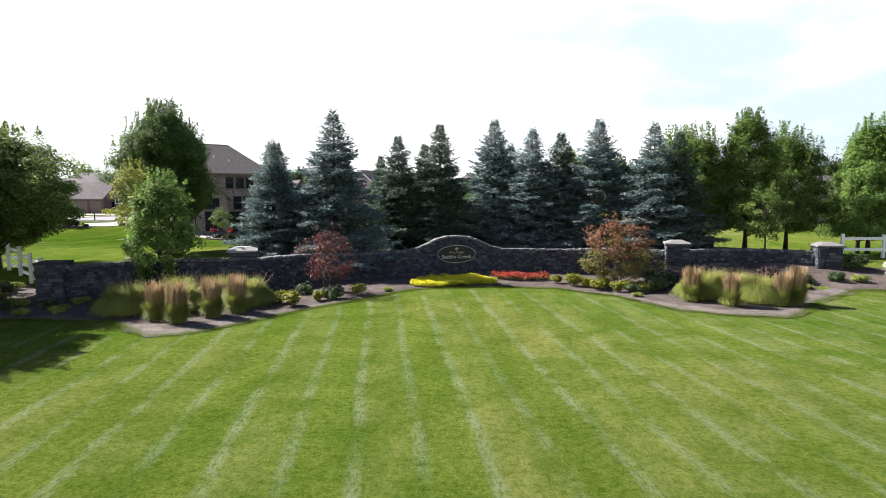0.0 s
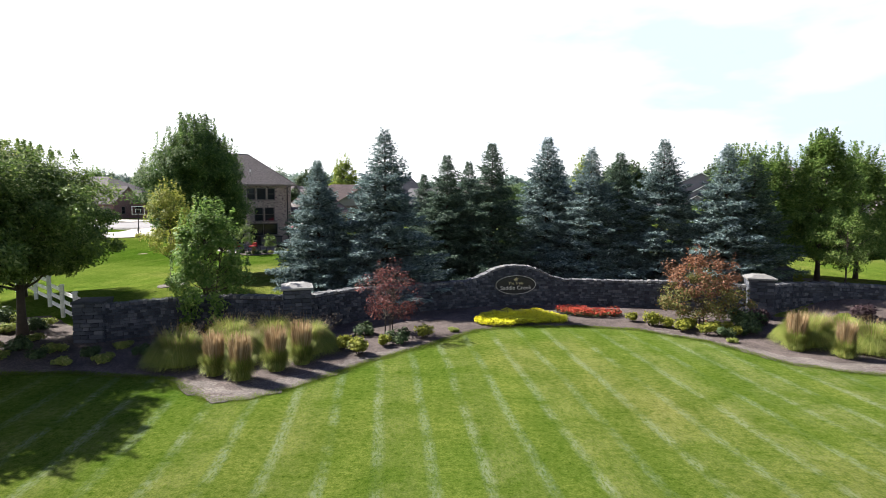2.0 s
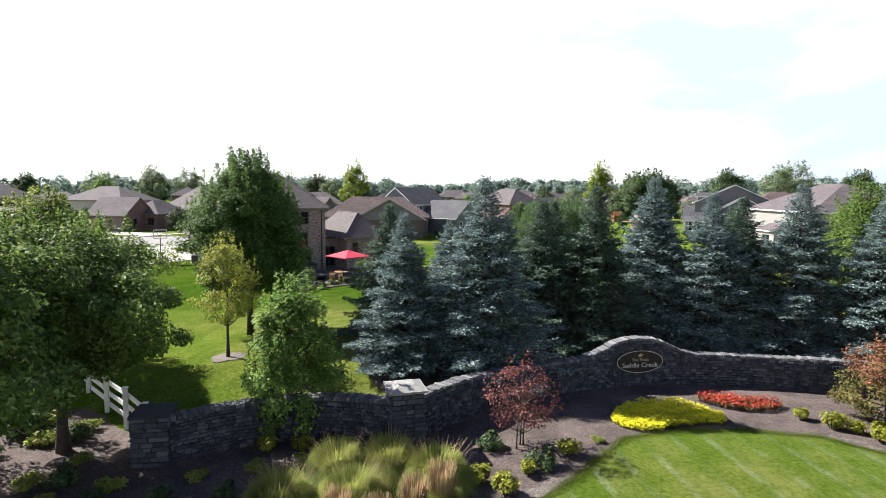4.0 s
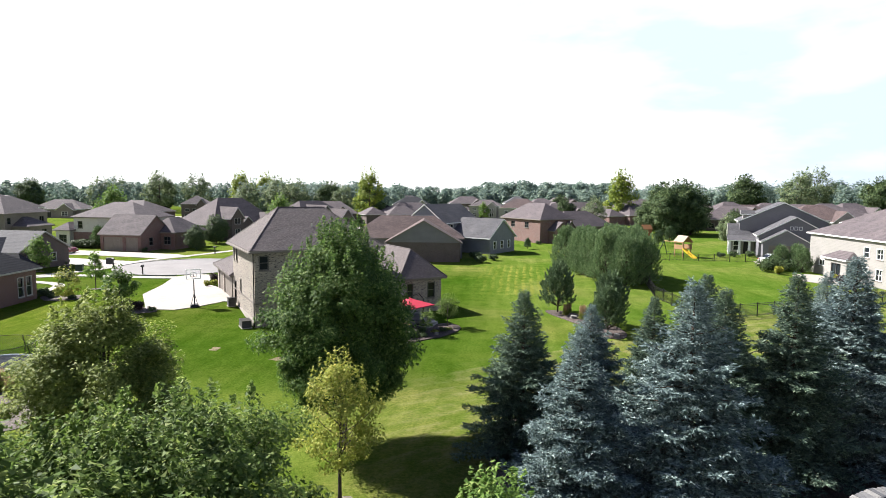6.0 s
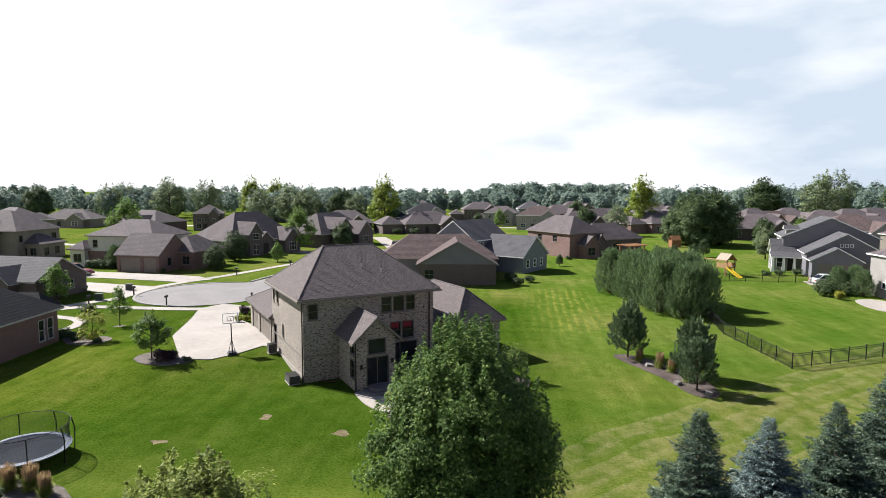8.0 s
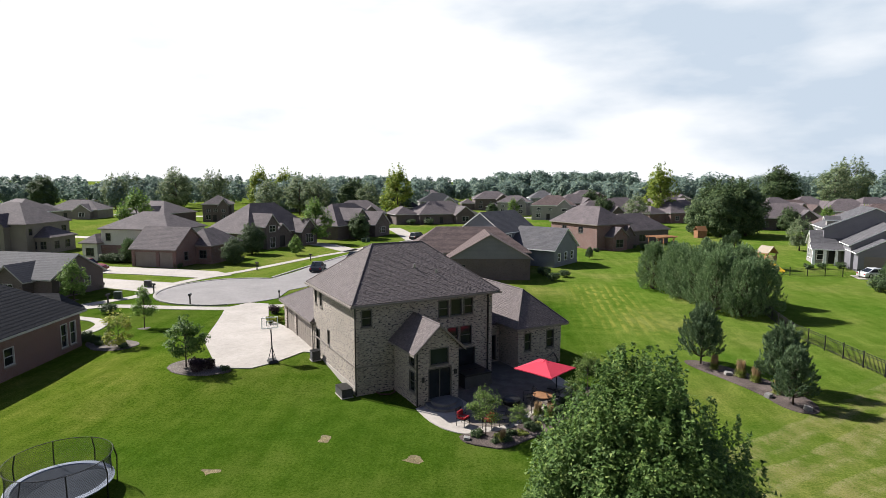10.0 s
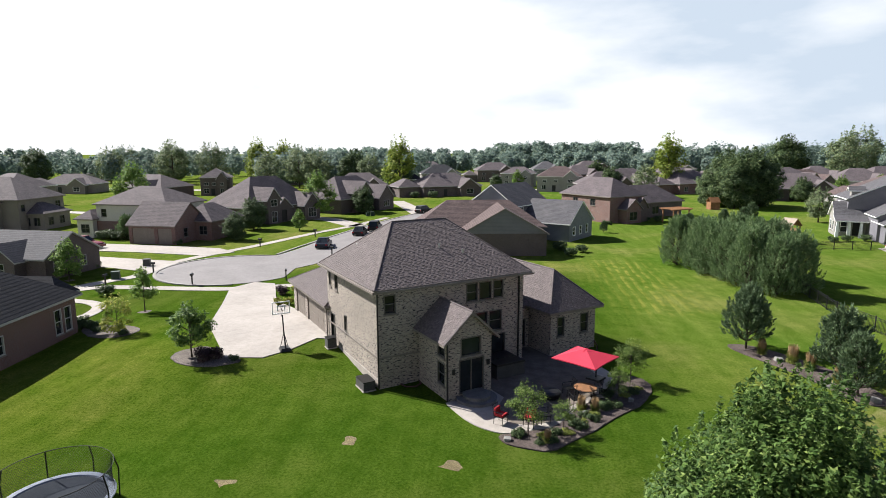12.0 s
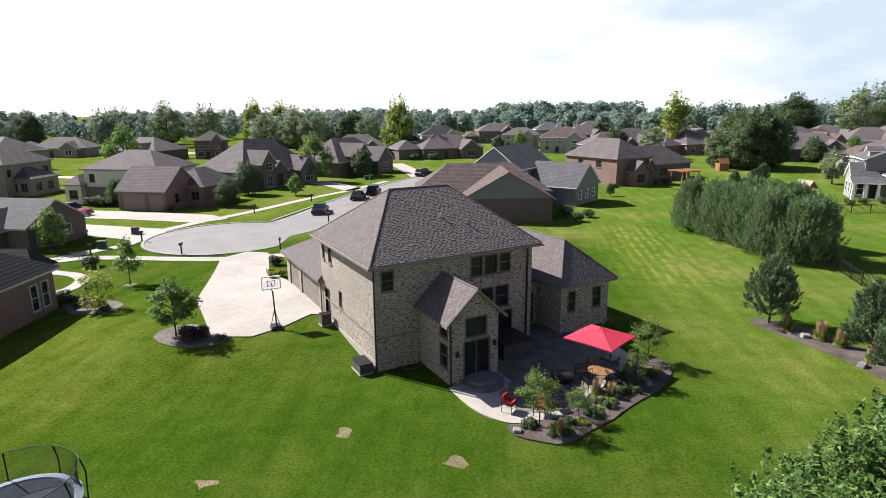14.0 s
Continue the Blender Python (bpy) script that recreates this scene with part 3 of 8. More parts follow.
def part(name, mesh, mats, parent=None, label="", smooth=False, at=None, kind=""):
    """Links a mesh as one object, under a thing or a part."""
    me = mesh if isinstance(mesh, bpy.types.Mesh) else mesh.data(name, mats, smooth)
    ob = new(name, me)
    if parent is not None:
        ob.parent = parent
    if at is not None:
        ob.matrix_basis = at
    if label or kind:
        tagged(ob, label, kind=kind)
    return ob


def thing(name, label, category, at, group="", kind=""):
    ob = new(name)
    ob.empty_display_size = 0.3
    ob.matrix_basis = at
    return tagged(ob, label, category, group, kind)


def np_mesh(name, verts, faces, mats, smooth=False):
    """A mesh straight from arrays; faces all of one size."""
    me = bpy.data.meshes.new(name)
    n, k = faces.shape
    me.vertices.add(len(verts))
    me.vertices.foreach_set("co", np.asarray(verts, np.float32).ravel())
    me.loops.add(n * k)
    me.loops.foreach_set("vertex_index", np.asarray(faces, np.int32).ravel())
    me.polygons.add(n)
    me.polygons.foreach_set("loop_start", np.arange(0, n * k, k, dtype=np.int32))
    me.polygons.foreach_set("loop_total", np.full(n, k, np.int32))
    me.materials.append(mats)
    if smooth:
        me.polygons.foreach_set("use_smooth", np.ones(n, bool))
    me.update()
    me.validate()
    return me


def smooth01(a, b, v):
    t = min(1.0, max(0.0, (v - a) / (b - a)))
    return t * t * (3 - 2 * t)


# ---- ground ----
HOUSE_AT = (-31.2, 54.0)
HOUSE_TURN = radians(34.3)
ARC_C, ARC_R = (2.09, 15.96), 13.2


def gz(x, y):
    """Height of the ground: a berm behind the entrance wall, and a rise beside the driveway."""
    d = math.hypot(x - ARC_C[0], y - ARC_C[1]) - ARC_R
    h = 0.75 * smooth01(0.5, 4, d) * (1 - smooth01(9, 19, d)) * smooth01(22.5, 28, y)
    px, py = x - HOUSE_AT[0], y - HOUSE_AT[1]
    uu = px * math.cos(HOUSE_TURN) + py * math.sin(HOUSE_TURN)
    vv = -px * math.sin(HOUSE_TURN) + py * math.cos(HOUSE_TURN)
    h += 0.5 * smooth01(1.0, 8, vv) * (1 - smooth01(14, 27, vv)) * (1 - smooth01(-0.5, 4, uu)) * (1 - smooth01(10, 18, -uu))
    return h


def steps(lo, hi, fine, out, grow):
    a = list(np.arange(lo, hi + 0.01, fine))
    s, x = fine, hi
    while x < out:
        s *= grow
        x += s
        a.append(x)
    s, x = fine, lo
    while x > -out:
        s *= grow
        x -= s
        a.insert(0, x)
    return a


gx_, gy_ = steps(-64, 44, 1.0, 3200, 1.35), steps(-6, 92, 1.0, 3200, 1.35)
gv = np.array([(x, y, gz(x, y)) for y in gy_ for x in gx_])
nx = len(gx_)
gi, gj = np.meshgrid(np.arange(nx - 1), np.arange(len(gy_) - 1))
k0 = (gj * nx + gi).ravel()
ground = new("ground", np_mesh("ground", gv, np.stack([k0, k0 + 1, k0 + 1 + nx, k0 + nx], 1), LAWN, True))
tagged(ground, "mown green lawn with pale mowing stripes", "lawn", kind="structure")

from mathutils.geometry import delaunay_2d_cdt


def densify(poly, step):
    out = []
    for k, p in enumerate(poly):
        q = poly[(k + 1) % len(poly)]
        n = max(1, int(math.hypot(q[0] - p[0], q[1] - p[1]) / step))
        out += [(p[0] + (q[0] - p[0]) * i / n, p[1] + (q[1] - p[1]) * i / n) for i in range(n)]
    return out


def rounded(poly, times=2):
    for _ in range(times):
        nxt = []
        for k, p in enumerate(poly):
            q = poly[(k + 1) % len(poly)]
            nxt += [(p[0] * .75 + q[0] * .25, p[1] * .75 + q[1] * .25), (p[0] * .25 + q[0] * .75, p[1] * .25 + q[1] * .75)]
        poly = nxt
    return poly


def inside(x, y, poly):
    c = False
    for k in range(len(poly)):
        (x1, y1), (x2, y2) = poly[k - 1], poly[k]
        if (y1 > y) != (y2 > y) and x < (x2 - x1) * (y - y1) / (y2 - y1) + x1:
            c = not c
    return c


def sheet(poly, dz, step=1.0, skirt=0.12, wobble=0.0, mound=0.0):
    """A slab that follows the ground inside an outline, with a side down into the soil."""
    rim = densify(poly, step)
    if wobble:
        rim = [(x + wobble * noise.noise((x * 1.7, y * 1.7, 3)), y + wobble * noise.noise((x * 1.7, y * 1.7, 9))) for x, y in rim]
    n = len(rim)
    xs, ys = [p[0] for p in rim], [p[1] for p in rim]
    inner = [(x, y) for x in np.arange(min(xs), max(xs), step) for y in np.arange(min(ys), max(ys), step) if inside(x, y, rim)]
    v, e, f, _, _, _ = delaunay_2d_cdt([Vector(p) for p in rim + inner], [(i, (i + 1) % n) for i in range(n)], [], 1, 1e-4)
    m = Mesh()
    m.v = [(p.x, p.y, gz(p.x, p.y) + dz + (mound * abs(noise.noise((p.x, p.y, 0))) if i >= n else 0)) for i, p in enumerate(v)]
    m.f = [tuple(t) for t in f]
    if m.f:
        a, b, c = (Vector(m.v[i]) for i in m.f[0])
        if (b - a).cross(c - a).z < 0:
            m.f = [t[::-1] for t in m.f]
    area = sum(xs[i] * ys[(i + 1) % n] - xs[(i + 1) % n] * ys[i] for i in range(n))
    for i in range(n):
        p, q = (rim[i], rim[(i + 1) % n]) if area > 0 else (rim[(i + 1) % n], rim[i])
        zp, zq = gz(*p) + dz, gz(*q) + dz
        k = len(m.v)
        m.v += [(p[0], p[1], zp), (p[0], p[1], zp - skirt), (q[0], q[1], zq - skirt), (q[0], q[1], zq)]
        m.f.append((k, k + 1, k + 2, k + 3))
    m.m = [0] * len(m.f)
    return m


def strip(pts, width):
    """The outline of a path of that width along a line."""
    left, right = [], []
    for k, p in enumerate(pts):
        a, b = pts[max(k - 1, 0)], pts[min(k + 1, len(pts) - 1)]
        d = math.hypot(b[0] - a[0], b[1] - a[1])
        nx_, ny_ = -(b[1] - a[1]) / d * width / 2, (b[0] - a[0]) / d * width / 2
        left.append((p[0] + nx_, p[1] + ny_))
        right.append((p[0] - nx_, p[1] - ny_))
    return left + right[::-1]


def curve(pts, n=6):
    """A smooth line through the points."""
    out = []
    for k in range(len(pts) - 1):
        p0, p1, p2, p3 = (Vector(pts[min(max(k + d, 0), len(pts) - 1)]) for d in (-1, 0, 1, 2))
        for i in range(n):
            t = i / n
            out.append(tuple(0.5 * ((2 * p1) + (p2 - p0) * t + (2 * p0 - 5 * p1 + 4 * p2 - p3) * t * t + (3 * p1 - p0 - 3 * p2 + p3) * t ** 3)))
    out.append(tuple(pts[-1]))
    return out


# ---- paving ----
def paved(name, poly, dz, mat, label, category, step=1.5):
    ob = part(name, sheet(poly, dz, step), mat)
    return tagged(ob, label, category, kind="structure")


circle = [(-55.2 + 8.6 * math.cos(a), 87.5 + 8.6 * math.sin(a)) for a in np.linspace(math.radians(40), math.radians(330), 30)]
road_axis = curve([(-50.5, 92.5), (-48.5, 101), (-47.3, 112), (-44.5, 126), (-40.5, 141), (-34, 160), (-25, 178)], 4)
street = paved("road", strip([(-53, 88)] + road_axis, 8.2), 0.05, STREET, "worn pale concrete residential street", "street", 2.5)
turning = paved("road_turning_circle", circle, 0.055, STREET, "round concrete turning circle at the street's end", "street", 2.0)
curb_ring = [(-55.2 + r * math.cos(a), 87.5 + r * math.sin(a)) for r, span in ((8.6, (75, 292)), (8.92, (292, 75))) for a in np.radians(np.linspace(span[0], span[1], 32))]
paved("kerb", curb_ring, 0.12, KERB, "pale concrete kerb round the turning circle", "kerb", 3)
for pts in ([(-53.9, 97.2), (-52.6, 106), (-51.2, 114), (-48.6, 127), (-44.8, 142), (-38, 162)], [(-46.2, 94.5), (-44.4, 101), (-43.2, 111), (-40.5, 124), (-36.5, 139)]):
    paved("kerb", strip(curve(pts, 4), 0.35), 0.12, KERB, "pale concrete kerb along the street", "kerb", 3)
driveway = paved("driveway", [(-51.4, 77.8), (-46.6, 63.9), (-42.0, 57.0), (-39.6, 57.2), (-38.3, 58.8), (-37.2, 61.4), (-36.0, 61.3), (-36.55, 63), (-41.5, 69.3), (-44.6, 72.8), (-47.6, 80.2), (-50, 80.6)], 0.06, CONCRETE, "broad pale concrete driveway beside the brick house", "driveway", 1.2)
paved("pavement", strip(curve([(-75, 73.5), (-67.8, 75.3), (-64.3, 77.3), (-56, 77.3), (-51, 77.6), (-47, 79.0), (-42, 80.5)], 4), 1.5), 0.05, CONCRETE, "narrow concrete footpath", "pavement")
paved("pavement", strip(curve([(-68, 76), (-66, 80.2), (-64.6, 83), (-65, 90), (-62.6, 97.5), (-60.2, 103), (-57.5, 111), (-54.8, 119), (-51, 128), (-47, 142)], 4), 1.5), 0.05, CONCRETE, "narrow concrete footpath", "pavement")
paved("driveway", [(-62.8, 84.5), (-64.5, 91.5), (-78, 94.2), (-90, 97), (-90, 90.5), (-76, 88.6)], 0.045, CONCRETE, "pale concrete driveway", "driveway", 2)
paved("driveway", [(-60.4, 98.6), (-63.2, 95.6), (-74, 97.6), (-84, 98.5), (-84, 104.5), (-72.5, 103.2), (-64, 101.5)], 0.065, CONCRETE, "pale concrete driveway before the garage", "driveway", 2)
paved("garden_path", strip(curve([(-69, 74.6), (-66, 72.6), (-63.6, 71.8), (-61.7, 71.3), (-60, 70), (-59.2, 67.8), (-59.4, 66.4), (-60.5, 65)], 5), 1.1), 0.05, CONCRETE, "curved concrete garden path", "path")
paved("driveway", strip([(-49.8, 128), (-58, 138), (-66, 143)], 4), 0.05, CONCRETE, "pale concrete driveway", "driveway", 2)
paved("driveway", strip([(-41, 150), (-48, 172), (-52, 183)], 4), 0.05, CONCRETE, "pale concrete driveway", "driveway", 2)
for pts, w in (([(-150, 152), (-120, 148), (-100, 138), (-86, 140)], 3.5), ([(-260, 255), (-190, 235), (-130, 226), (-95, 215)], 6.5), ([(-130, 170), (-108, 160), (-98, 150)], 2.0), ([(-20, 236), (0, 233), (30, 236)], 5), ([(80, 198), (96, 212), (100, 232)], 4)):
    paved("road", strip(curve(pts, 4), w), 0.05, CONCRETE, "pale concrete side street in the distance", "street", 4)

# ---- buildings ----


def side_point(vol, side, a, depth, z):
    """A point of a wall: a along it, depth inwards."""
    u0, u1, v0, v1 = vol
    if side == "S":
        return (a, v0 + depth, z)
    if side == "N":
        return (a, v1 - depth, z)
    if side == "W":
        return (u0 + depth, a, z)
    return (u1 - depth, a, z)


def panel(m, vol, side, z0, z1, holes, mi=0, cuts=()):
    """One wall with its openings cut through, each with a reveal."""
    lo, hi = (vol[0], vol[1]) if side in "SN" else (vol[2], vol[3])
    flip = side in "NW"
    xs = sorted({lo, hi, *(min(max(h[k], lo), hi) for h in holes for k in (0, 1))})
    zs = sorted({z0, z1, *(min(max(c, z0), z1) for c in cuts)})
    for a, b in zip(xs, xs[1:]):
        for c, d in zip(zs, zs[1:]):
            am, cm = (a + b) / 2, (c + d) / 2
            if any(h[0] < am < h[1] and h[2] < cm < h[3] for h in holes):
                continue
            q = [side_point(vol, side, *p) for p in ((a, 0, c), (b, 0, c), (b, 0, d), (a, 0, d))]
            m.face(q[::-1] if flip else q, mi)
    for a, b, c, d in holes:
        ring = [(a, c), (b, c), (b, d), (a, d)]
        for k in range(4):
            (p, r), (s, t) = ring[k], ring[(k + 1) % 4]
            q = [side_point(vol, side, *w) for w in ((p, 0, r), (p, 0.14, r), (s, 0.14, t), (s, 0, t))]
            m.face(q[::-1] if flip else q, mi)


def hip_roof(u0, u1, v0, v1, z, rise, over=0.4, ridge=None):
    m = Mesh()
    a0, a1, b0, b1 = u0 - over, u1 + over, v0 - over, v1 + over
    w, d = a1 - a0, b1 - b0
    if ridge is None:
        run = min(w, d) / 2
        ridge = ((a0 + run * 0.9, (b0 + b1) / 2), (a1 - run * 0.9, (b0 + b1) / 2)) if w > d else (((a0 + a1) / 2, b0 + run * 0.9), ((a0 + a1) / 2, b1 - run * 0.9))
    p, q = ((*r, z + rise) for r in ridge)
    c = [(a0, b0, z), (a1, b0, z), (a1, b1, z), (a0, b1, z)]
    lo = [(x, y, z - 0.17) for x, y, _ in c]
    along = abs(p[0] - q[0]) > abs(p[1] - q[1])
    if along:
        m.face([c[0], c[1], q, p]).face([c[1], c[2], q]).face([c[2], c[3], p, q]).face([c[3], c[0], p])
    else:
        m.face([c[0], c[1], p]).face([c[1], c[2], q, p]).face([c[2], c[3], q]).face([c[3], c[0], p, q])
    for k in range(4):
        m.face([lo[k], lo[(k + 1) % 4], c[(k + 1) % 4], c[k]], 1)
    m.face(lo[::-1], 1)
    return m


def gable_roof(u0, u1, v0, v1, z, rise, axis, over=0.4):
    """Two slabs that meet at a ridge along u or v."""
    m = Mesh()
    half = (v1 - v0) / 2 if axis == "u" else (u1 - u0) / 2
    slope = rise / half
    th = 0.16

    def at(s, t, z_):
        return (s, (v0 + v1) / 2 + t, z_) if axis == "u" else ((u0 + u1) / 2 + t, s, z_)
    lo, hi = (u0 - over * .7, u1 + over * .7) if axis == "u" else (v0 - over * .7, v1 + over * .7)
    for sg in (-1, 1):
        e, ez, rz = sg * (half + over), z - over * slope, z + rise
        top = [at(lo, e, ez + th), at(hi, e, ez + th), at(hi, 0, rz + th), at(lo, 0, rz + th)]
        bot = [at(lo, e, ez), at(hi, e, ez), at(hi, 0, rz), at(lo, 0, rz)]
        if (sg < 0) != (axis == "u"):
            top, bot = top[::-1], bot[::-1]
        m.face(top).face(bot[::-1], 1)
        for k in range(4):
            m.face([bot[k], bot[(k + 1) % 4], top[(k + 1) % 4], top[k]], 1)
    return m


def window(house, vol, side, a0, a1, z0, z1, bars=(1, 1), frame_mat=None, glass=None, name="window", sill=True):
    """Frame proud of the wall with bars, a pane set back, and a sill."""
    fm, g = frame_mat or FRAME, glass or GLASS
    m, t = Mesh(), 0.07

    def slab(m_, a, b, c, d, d0, d1):
        p, q = side_point(vol, side, a, d0, c), side_point(vol, side, b, d1, d)
        m_.box(min(p[0], q[0]), min(p[1], q[1]), c, max(p[0], q[0]), max(p[1], q[1]), d)
    outer, inner = [(a0, z0), (a1, z0), (a1, z1), (a0, z1)], [(a0 + t, z0 + t), (a1 - t, z0 + t), (a1 - t, z1 - t), (a0 + t, z1 - t)]
    m.v = [side_point(vol, side, a, d, z) for d in (-0.03, 0.1) for ring in (outer, inner) for a, z in ring]
    for k in range(4):
        j = (k + 1) % 4
        quads = [(k, j, 4 + j, 4 + k), (8 + j, 8 + k, 12 + k, 12 + j), (k, 8 + k, 8 + j, j), (4 + j, 12 + j, 12 + k, 4 + k)]
        m.f += [q[::-1] if side in "NW" else q for q in quads]
    m.m = [0] * len(m.f)
    w = part(name, m, fm, house)
    for k in range(1, bars[0]):
        a, q = a0 + (a1 - a0) * k / bars[0], Mesh()
        slab(q, a - 0.03, a + 0.03, z0 + t, z1 - t, 0.02, 0.08)
        part("glazing_bar", q, fm, w)
    for k in range(1, bars[1]):
        c, q = z0 + (z1 - z0) * k / bars[1], Mesh()
        slab(q, a0 + t, a1 - t, c - 0.025, c + 0.025, 0.025, 0.075)
        part("glazing_bar", q, fm, w)
    p = Mesh()
    slab(p, a0 + 0.02, a1 - 0.02, z0 + 0.02, z1 - 0.02, 0.085, 0.12)
    part("pane", p, g, w)
    if sill:
        s = Mesh()
        slab(s, a0 - 0.06, a1 + 0.06, z0 - 0.09, z0 - 0.005, -0.08, 0.02)
        part("sill", s, TRIM, w)
    return w


def garage_door(house, vol, side, a0, a1, z0, z1, mat):
    m = Mesh()
    rows = 4
    for k in range(rows):
        c, d = z0 + (z1 - z0) * k / rows + 0.012, z0 + (z1 - z0) * (k + 1) / rows - 0.012
        n = max(2, round((a1 - a0) / 0.65))
        for j in range(n):
            a, b = a0 + (a1 - a0) * j / n + 0.02, a0 + (a1 - a0) * (j + 1) / n - 0.02
            p, q = side_point(vol, side, a, 0.09, c), side_point(vol, side, b, 0.12, d)
            m.box(min(p[0], q[0]), min(p[1], q[1]), c, max(p[0], q[0]), max(p[1], q[1]), d)
    p, q = side_point(vol, side, a0, 0.11, z0), side_point(vol, side, a1, 0.16, z1)
    m.box(min(p[0], q[0]), min(p[1], q[1]), z0, max(p[0], q[0]), max(p[1], q[1]), z1)
    return part("garage_door", m, mat, house, "panelled taupe garage door")


def shingled(roof, m, mat, budget, seed):
    """Laminated shingles, course over course: thick tabs stand over thin ones and shade the course below."""
    rs = random.Random(seed)
    unit = Mesh()
    unit.v = [(-0.5, 0, 0), (0.5, 0, 0), (-0.5, 0, 1), (0.5, 0, 1), (-0.5, 1, 0.25), (0.5, 1, 0.25)]
    unit.f = [(2, 3, 5, 4), (0, 1, 3, 2), (0, 2, 4), (1, 5, 3)]
    unit.m = [0] * 4
    tab = unit.data("shingle", mat, False, False)
    rest = Mesh()
    for f, mi in zip(m.f, m.m):
        q = [Vector(m.v[i]) for i in f]
        nrm = (q[1] - q[0]).cross(q[2] - q[0]).normalized()
        if mi or nrm.z < 0.3:
            continue
        along = Vector((0, 0, 1)).cross(nrm).normalized()
        up = nrm.cross(along)
        flat = [(p.dot(along), p.dot(up)) for p in q]
        a0, a1, b0, b1 = min(p[0] for p in flat), max(p[0] for p in flat), min(p[1] for p in flat), max(p[1] for p in flat)
        base = q[0] - along * flat[0][0] - up * flat[0][1]
        w = b0 - 0.02
        while w < b1:
            x, tall = a0 - rs.uniform(0, 0.3), rs.random() < 0.5
            while x < a1:
                ln = rs.uniform(0.12, 0.19)
                tall = tall != (rs.random() < 0.88)
                if all(inside(x + ln * k, w + d, flat) for k in (0.05, 0.95) for d in (0.03, 0.125)):
                    h = 0.02 if tall else 0.005
                    o = base + along * (x + ln / 2) + up * w + nrm * 0.004
                    at = Matrix.Translation(o) @ Matrix((along, up, nrm)).transposed().to_4x4() @ Matrix.Diagonal((ln - 0.006, 0.14, h, 1))
                    if budget > 0 and nrm.y < -0.3 and h > 0.01:
                        budget -= 1
                        ob = new("shingle", tab)
                        ob.parent, ob.matrix_basis = roof, at
                    else:
                        k0_ = len(rest.v)
                        rest.v += [tuple(at @ Vector(v)) for v in unit.v]
                        rest.f += [tuple(k0_ + i for i in g) for g in unit.f]
                x += ln
            w += 0.125
    # caps over the hips and the ridge
    cap, done = Mesh(), set()
    tops = [(f, mi) for f, mi in zip(m.f, m.m) if not mi]
    for f, mi in tops:
        for i, j in zip(f, f[1:] + f[:1]):
            p, r = Vector(m.v[i]), Vector(m.v[j])
            key = tuple(sorted((tuple(round(v, 2) for v in p), tuple(round(v, 2) for v in r))))
            if key in done:
                cap.tube([p, r], [0.055, 0.055], 6)
            done.add(key)
    if cap.f:
        part("ridge_cap", cap, mat, roof)
    rest.m = [0] * len(rest.f)
    part("shingles", rest.data("shingles", mat, False, False), None, roof, kind="stuff")


def house(at, turn, label, vols, wins=(), roof=None, walls=None, category="house", floor=0.0, group="", trim=None, tabs=None):
    """vols: (u0, u1, v0, v1, wall height, roof kind, rise[, wall material]); wins: (volume, side, a0, a1, z0, z1, kind)."""
    h = thing("house", label, category, pose(at[0], at[1], gz(*at) * floor, 0, 0, turn), group)
    for k, (u0, u1, v0, v1, ht, kind, rise, *own) in enumerate(vols):
        vol = (u0, u1, v0, v1)
        mats = [own[0] if own else walls, own[1] if len(own) > 1 else (own[0] if own else walls)]
        m = Mesh()
        cuts = [z for w in wins if w[0] == k for z in w[4:6]]
        for side in "SNWE":
            panel(m, vol, side, -0.5, ht, [w[2:6] for w in wins if w[0] == k and w[1] == side], cuts=cuts)
        if kind == "gu":
            for u, fl in ((u0, True), (u1, False)):
                q = [(u, v0, ht), (u, v1, ht), (u, (v0 + v1) / 2, ht + rise)]
                m.face(q[::-1] if fl else q, 1)
        if kind == "gv":
            for v, fl in ((v0, False), (v1, True)):
                q = [(u0, v, ht), (u1, v, ht), ((u0 + u1) / 2, v, ht + rise)]
                m.face(q[::-1] if fl else q, 1)
        part("wall", m, mats, h)
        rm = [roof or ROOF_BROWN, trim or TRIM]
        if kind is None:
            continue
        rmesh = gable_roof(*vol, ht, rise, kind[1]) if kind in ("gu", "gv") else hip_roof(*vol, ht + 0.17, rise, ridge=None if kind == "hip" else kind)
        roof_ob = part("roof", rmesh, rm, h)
        if tabs:
            shingled(roof_ob, rmesh, tabs, 300 if k == 0 else 0, k)
    for k, side, a0, a1, z0, z1, kind in wins:
        vol = vols[k][:4]
        if kind == "garage":
            garage_door(h, vol, side, a0, a1, z0, z1, GARAGE)
        elif kind == "door":
            window(h, vol, side, a0, a1, z0, z1, (1, 1), BLACK, BLACK, "door", False)
        elif kind == "slider":
            window(h, vol, side, a0, a1, z0, z1, (2, 1), FRAME, GLASS, "sliding_door", False)
        else:
            window(h, vol, side, a0, a1, z0, z1, kind, trim)
    return h


def extra(house_ob, name, m, mat, label=""):
    return part(name, m, mat, house_ob, label)


